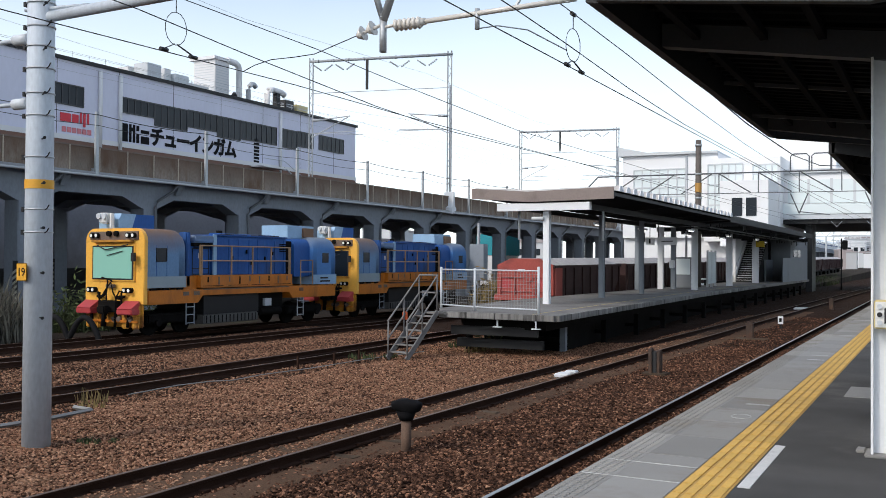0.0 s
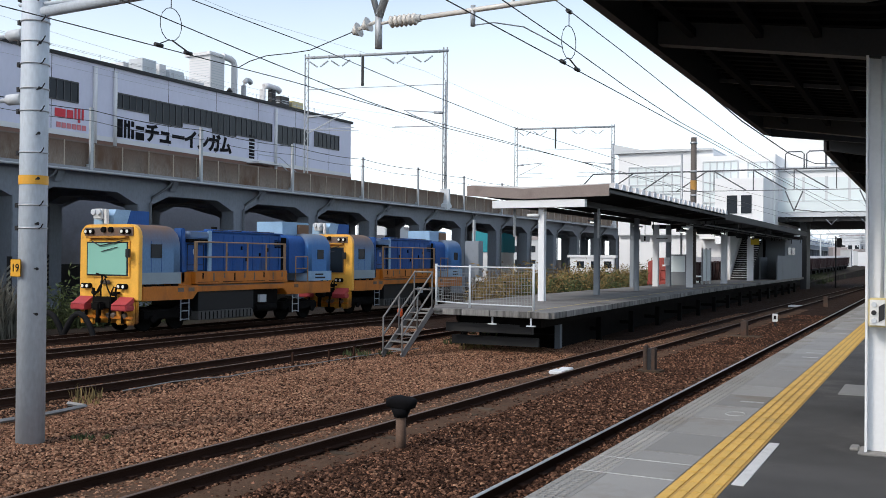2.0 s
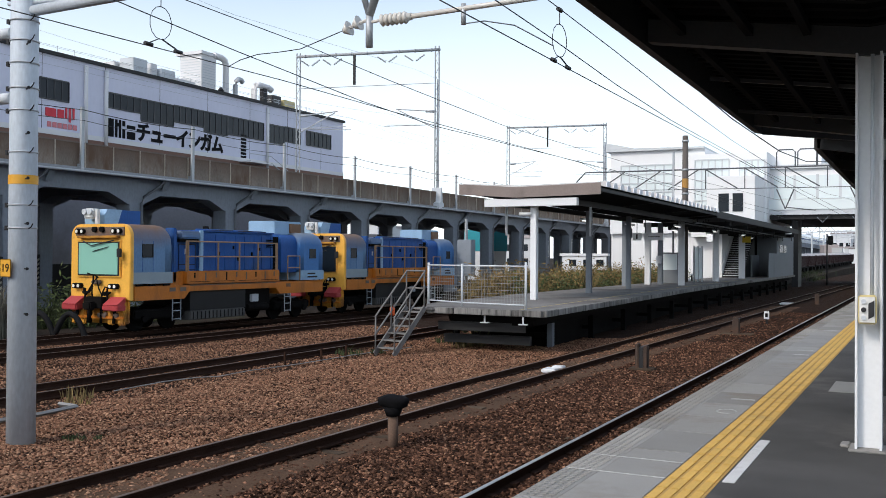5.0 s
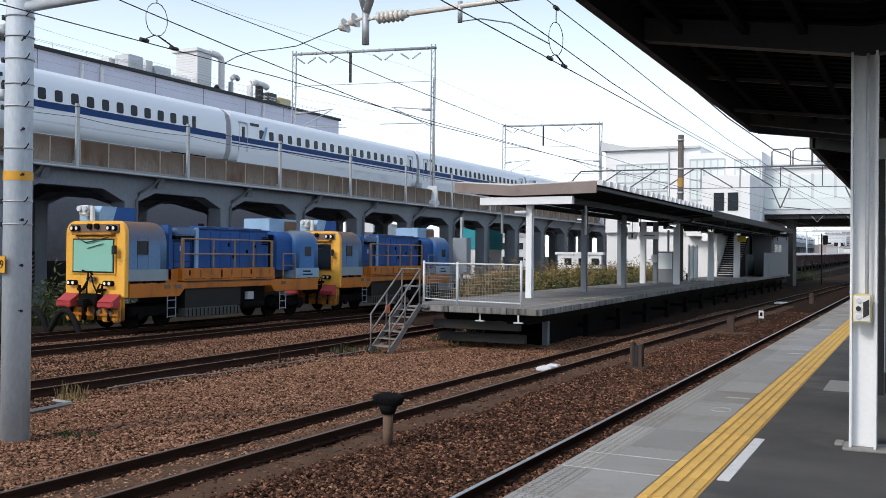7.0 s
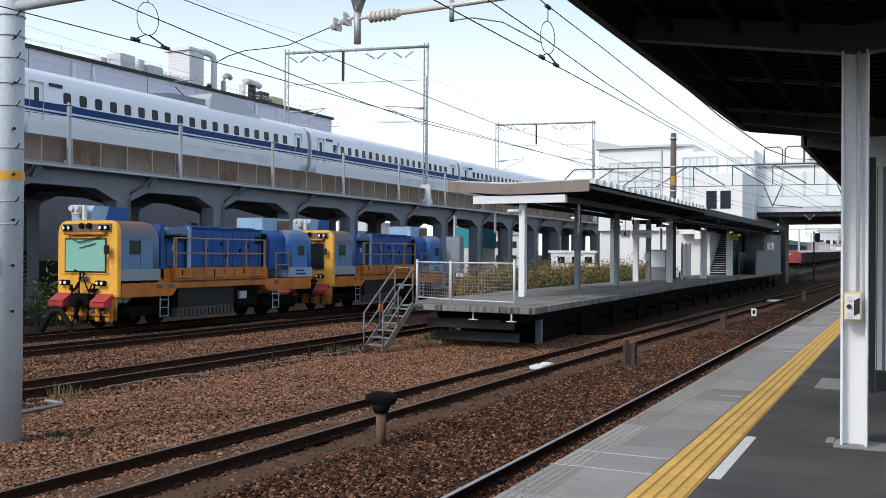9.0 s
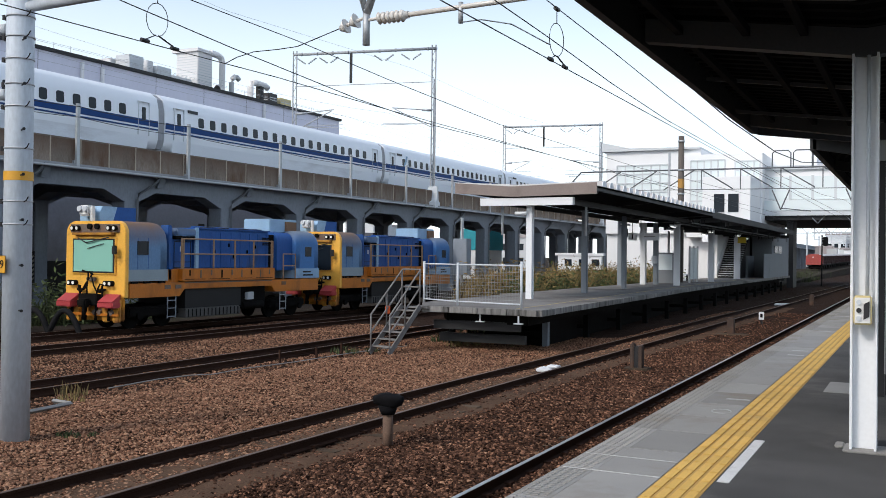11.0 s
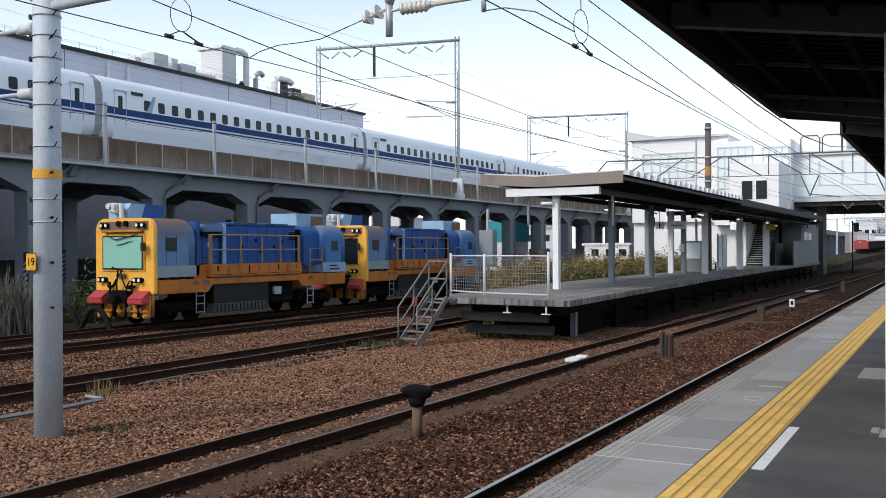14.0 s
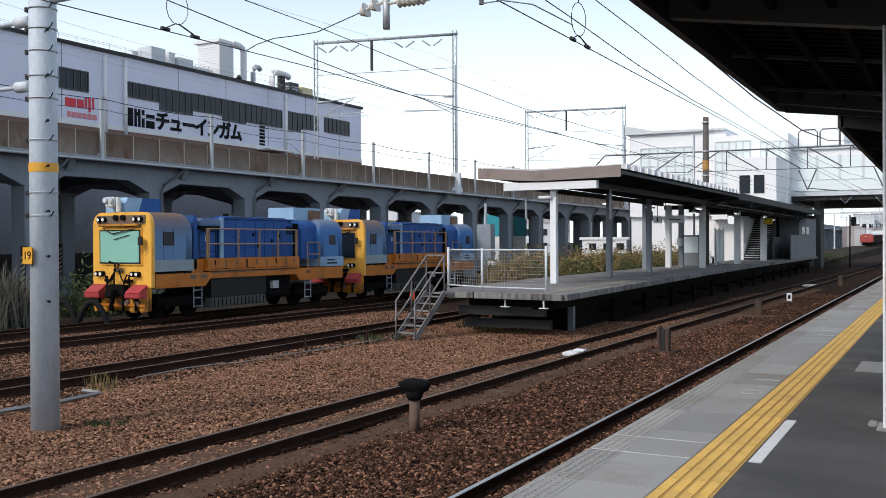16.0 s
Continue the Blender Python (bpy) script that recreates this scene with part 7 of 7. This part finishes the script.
# ---- plants ----
def tuft_mesh(name, blobs, material, seed, label, category):
    """Blades and seed stalks: each blob is (x, y, rx, ry, height, count, ground)."""
    rnd = random.Random(seed)
    verts, faces = [], []
    for cx, cy, rx, ry, hgt, count, g in blobs:
        for _ in range(count):
            a, r = rnd.uniform(0, 6.283), math.sqrt(rnd.random())
            x, y = cx + rx * r * math.cos(a), cy + ry * r * math.sin(a)
            h = hgt * rnd.uniform(0.45, 1.1) * (1 - 0.35 * r)
            w = rnd.uniform(0.006, 0.016) * (1 + hgt * 0.8)
            t = rnd.uniform(0, 6.283)
            lx, ly = rnd.uniform(-0.4, 0.4) * h, rnd.uniform(-0.4, 0.4) * h
            dx, dy = w * math.cos(t), w * math.sin(t)
            k = len(verts)
            verts += [(x - dx, y - dy, g), (x + dx, y + dy, g), (x + dx * 0.8 + lx * 0.35, y + dy * 0.8 + ly * 0.35, g + h * 0.6), (x - dx * 0.8 + lx * 0.35, y - dy * 0.8 + ly * 0.35, g + h * 0.6), (x + lx, y + ly, g + h)]
            faces += [(k, k + 1, k + 2, k + 3), (k + 3, k + 2, k + 4)]
    me = bpy.data.meshes.new(name)
    me.from_pydata(verts, [], faces)
    me.materials.append(material)
    return tagged(new(name, me), label, category, kind="stuff")


tuft_mesh("tall_grass", [(-20.6 + 0.5 * math.sin(i), 46 + i * 1.35, 1.7, 1.4, 2.4 + 0.4 * math.sin(i * 1.7), 1000, -0.36) for i in range(28)], GRASS, 11, "tall dry yellow-green grass beside the siding", "grass")
tuft_mesh("tall_grass", [(-19.6 + 0.4 * math.cos(i), 46 + i * 1.7, 1.0, 1.3, 1.6 + 0.4 * math.sin(i * 2.3), 420, -0.36) for i in range(21)], GRASS_G, 12, "green weeds among the dry grass", "grass")
tuft_mesh("weed_clump", [(-15.0, 13.5, 0.35, 0.35, 0.35, 40, -0.25), (-14.3, 12.9, 0.3, 0.2, 0.2, 40, -0.22), (-12.6, 27.0, 0.45, 0.3, 0.75, 60, -0.3), (-12.9, 26.6, 0.3, 0.3, 0.5, 40, -0.3), (-11.2, 27.4, 0.9, 0.2, 0.22, 120, -0.3)], GRASS, 13, "dry weed clump at the platform foot", "weeds")
tuft_mesh("weed_clump", [(-14.9, 23.4, 0.45, 0.4, 0.26, 90, -0.25), (-14.4, 24.1, 0.3, 0.3, 0.2, 50, -0.25), (-11.45, 10.3, 0.22, 0.14, 0.12, 110, -0.2), (-11.2, 10.5, 0.12, 0.1, 0.09, 40, -0.2), (-14.1, 28.3, 0.5, 0.4, 0.4, 80, -0.25)], GRASS_G, 14, "low green weeds in the gravel", "weeds")
tuft_mesh("reed_clump", [(-28.4, 21.6, 0.7, 0.8, 2.3, 420, -0.36), (-29.6, 22.4, 0.9, 0.9, 2.6, 420, -0.36), (-30.8, 23.4, 0.9, 0.8, 2.2, 300, -0.36), (-28.2, 20.6, 0.8, 0.6, 1.2, 200, -0.36)], mat("grey_reeds", (0.10, 0.095, 0.075), 0.9, vary=0.3, island=0.5, bump=0), 15, "grey-brown reeds behind the pole", "reeds")
tuft_mesh("hedge_plants", [(-31.5, 27 + i * 1.2, 1.0, 0.8, 1.3, 300, -0.36) for i in range(3)] + [(-18.5, 70 + i * 6, 1.5, 3, 1.2, 300, -0.36) for i in range(10)] + [(-14.5 - i * 0.3, 128 + i * 8, 2.5, 4, 1.6, 260, -0.36) for i in range(8)], GRASS_G, 16, "dark green plants by the viaduct foot", "plants")


# ---- distance ----
def leaf_mass(name, blobs, material, seed, label):
    """Many small leaves filling uneven clumps: each blob is (x, y, z, rx, ry, rz, count)."""
    rnd = random.Random(seed)
    verts, faces = [], []
    for cx, cy, cz, rx, ry, rz, count in blobs:
        for _ in range(count):
            v = Vector((rnd.gauss(0, 0.45), rnd.gauss(0, 0.45), rnd.gauss(0, 0.45)))
            c = Vector((cx + v.x * rx, cy + v.y * ry, max(-0.3, cz + v.z * rz)))
            r = Euler((rnd.uniform(0, 6), rnd.uniform(0, 6), rnd.uniform(0, 6))).to_matrix()
            w, l = rnd.uniform(0.02, 0.05), rnd.uniform(0.08, 0.2)
            k = len(verts)
            verts += [tuple(c + r @ Vector(p)) for p in ((-w, 0, 0), (0, -l, 0), (w, 0, 0.01), (0, l, 0))]
            faces.append((k, k + 1, k + 2, k + 3))
    me = bpy.data.meshes.new(name)
    me.from_pydata(verts, [], faces)
    me.materials.append(material)
    return tagged(new(name, me), label, "weeds", kind="stuff")


LEAFY = mat("yellowing_leaves", (0.22, 0.15, 0.055), 0.85, vary=0.3, scale=0.5, fine=5, bump=0, island=0.6, dirt=(0.256, 0.136, 0.048), dirt_amount=0.35)
LEAFY_G = mat("green_leaves", (0.07, 0.09, 0.03), 0.85, vary=0.3, scale=0.5, fine=5, bump=0, island=0.5)
leaf_mass("wild_weeds", [(-20.2 + 0.6 * math.sin(i * 1.3), 45 + i * 1.45, 0.9 + 0.25 * math.sin(i * 2.1), 1.6, 1.6, 1.2, 260) for i in range(26)], LEAFY, 31, "tall wild weeds turning yellow beside the siding")
leaf_mass("wild_weeds", [(-19.2 + 0.5 * math.cos(i * 1.7), 46 + i * 1.9, 0.6, 1.2, 1.6, 1.2, 380) for i in range(20)], LEAFY_G, 32, "green wild weeds beside the siding")
leaf_mass("wild_weeds", [(-31.0, 27 + i * 1.3, 0.5, 1.4, 1.2, 1.2, 420) for i in range(4)] + [(-12.7, 26.9, 0.1, 0.5, 0.4, 0.5, 60)], LEAFY_G, 33, "dark weeds at the viaduct foot")


def distance():
    e = extrude(nb(), [(88, -0.37), (330, -0.37), (330, 1.75), (230, 1.2), (140, 0.35)], "x", -20.5, -13.2)
    solid("embankment", e, GROUND, "low gravel ramp carrying the far siding", "embankment", "structure")
    rnd = random.Random(21)
    spots = [(-26 + i * 5.2 + rnd.uniform(-1, 1), 330 + rnd.uniform(-30, 60), rnd.uniform(4, 8), rnd.uniform(6, 17)) for i in range(12)]
    spots += [(-80 - i * 14, 190 + 30 * (i % 3), 9, rnd.uniform(6, 12)) for i in range(8)]
    for x, y, w, h in spots:
        b = thing("distant_house", "pale distant town building", "building", group="distant town")
        part("wall", bx(x - w / 2, x + w / 2, y, y + 10, -0.36, h), DISTANT, b)
        part("roof", bx(x - w / 2 - 0.3, x + w / 2 + 0.3, y - 0.3, y + 10, h, h + 0.7), DISTANT_R, b)
        for k in range(int(h // 3)):
            for j in range(3):
                xx = x - w / 2 + 0.6 + j * w / 3
                part("window", bx(xx, xx + w / 5, y - 0.06, y - 0.01, 1.0 + k * 3, 2.4 + k * 3), FWIN, b)
    for k in range(26):
        x, y = rnd.uniform(-24, 4), rnd.uniform(250, 330)
        w, h = rnd.uniform(1.2, 3.5), rnd.uniform(2.5, 7)
        b = thing("distant_shed", "small distant trackside shed or sign", "shed", group="distant town")
        part("wall", bx(x - w / 2, x + w / 2, y, y + 3, -0.36, h), rnd.choice((DISTANT, DISTANT, DISTANT_R, STATION_G)), b)
        part("roof", bx(x - w / 2 - 0.15, x + w / 2 + 0.15, y - 0.15, y + 3, h, h + 0.3), DISTANT_R, b)
    g = thing("overhead_gantry", "distant gantries and wires beyond the footbridge", "gantry")
    for k in range(5):
        y = 150 + k * 30
        bm = nb()
        tube(bm, (-20, y, 8.4), (10, y, 8.4), 0.12, n=5)
        tube(bm, (-20, y, 7.4), (10, y, 7.4), 0.08, n=5)
        for i in range(15):
            tube(bm, (-20 + i * 2, y, 7.4), (-19 + i * 2, y, 8.4), 0.06, n=4)
            tube(bm, (-19 + i * 2, y, 8.4), (-18 + i * 2, y, 7.4), 0.06, n=4)
        for x in (-24, 12):
            tube(bm, (x, y, -0.3), (x, y, 9), 0.18, n=6)
        for x in (-14, -9, -4.5):
            tube(bm, (x, y, 7.4), (x, y, 5.6), 0.06, n=4)
            tube(bm, (x, y, 5.7), (x + 1.8, y, 5.5), 0.05, n=4)
        part("portal", bm, PALE, g)
    t = thing("teal_building", "teal and white building beyond the viaduct", "building")
    part("wall", bx(-53.6, -50.4, 110, 118, -0.36, 3.4), STATION, t)
    part("upper_wall", bx(-53.7, -50.3, 109.9, 118.1, 3.4, 6.1), TEAL, t)
    # simple block added for an unclear low white shape
    w = thing("white_fence", "low white structure with small dark windows", "wall")
    part("panel", bx(-26.6, -22.9, 74, 74.3, -0.36, 2.75), WHITE, w)
    part("cap", bx(-26.8, -22.7, 73.9, 74.4, 2.75, 2.95), WHITE, w)
    for x in (-26.0, -24.8, -23.7):
        part("opening", bx(x, x + 0.6, 73.96, 73.99, 1.9, 2.45), FWIN, w)
    k = thing("concrete_wall", "long low dark panel under the viaduct", "wall")
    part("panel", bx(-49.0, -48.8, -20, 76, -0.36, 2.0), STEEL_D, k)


distance()


# ---- movement ----
def motions():
    rows = []
    for tt, yy in ((0.0, 41.6 + 6.5 * 45.2), (6.3, 50.6), (6.5, 41.9), (7.0, 19.5), (8.7, -57.2), (11.0, -161.4), (12.5, -227.2), (14.5, -314.3), (15.2, -343.9), (15.5, -356.4), (16.0, -377.2)):
        rows.append((tt, pose(-40.2, yy, 8.2)))
    walk(TRAIN, rows)
    rows = []
    for tt, yy in ((0.0, 40.0), (1.0, 53.2), (2.0, 66.9), (3.0, 80.4), (4.0, 93.8), (8.0, 144.5), (11.0, 180.3), (12.5, 197.0), (14.5, 219.5), (16.0, 236.0)):
        rows.append((tt, pose(track3_x(60), yy, -0.1 + 0.008 * max(0.0, yy - 65), 0.42, 0, 0)))
    walk(WAGONS, rows)


motions()
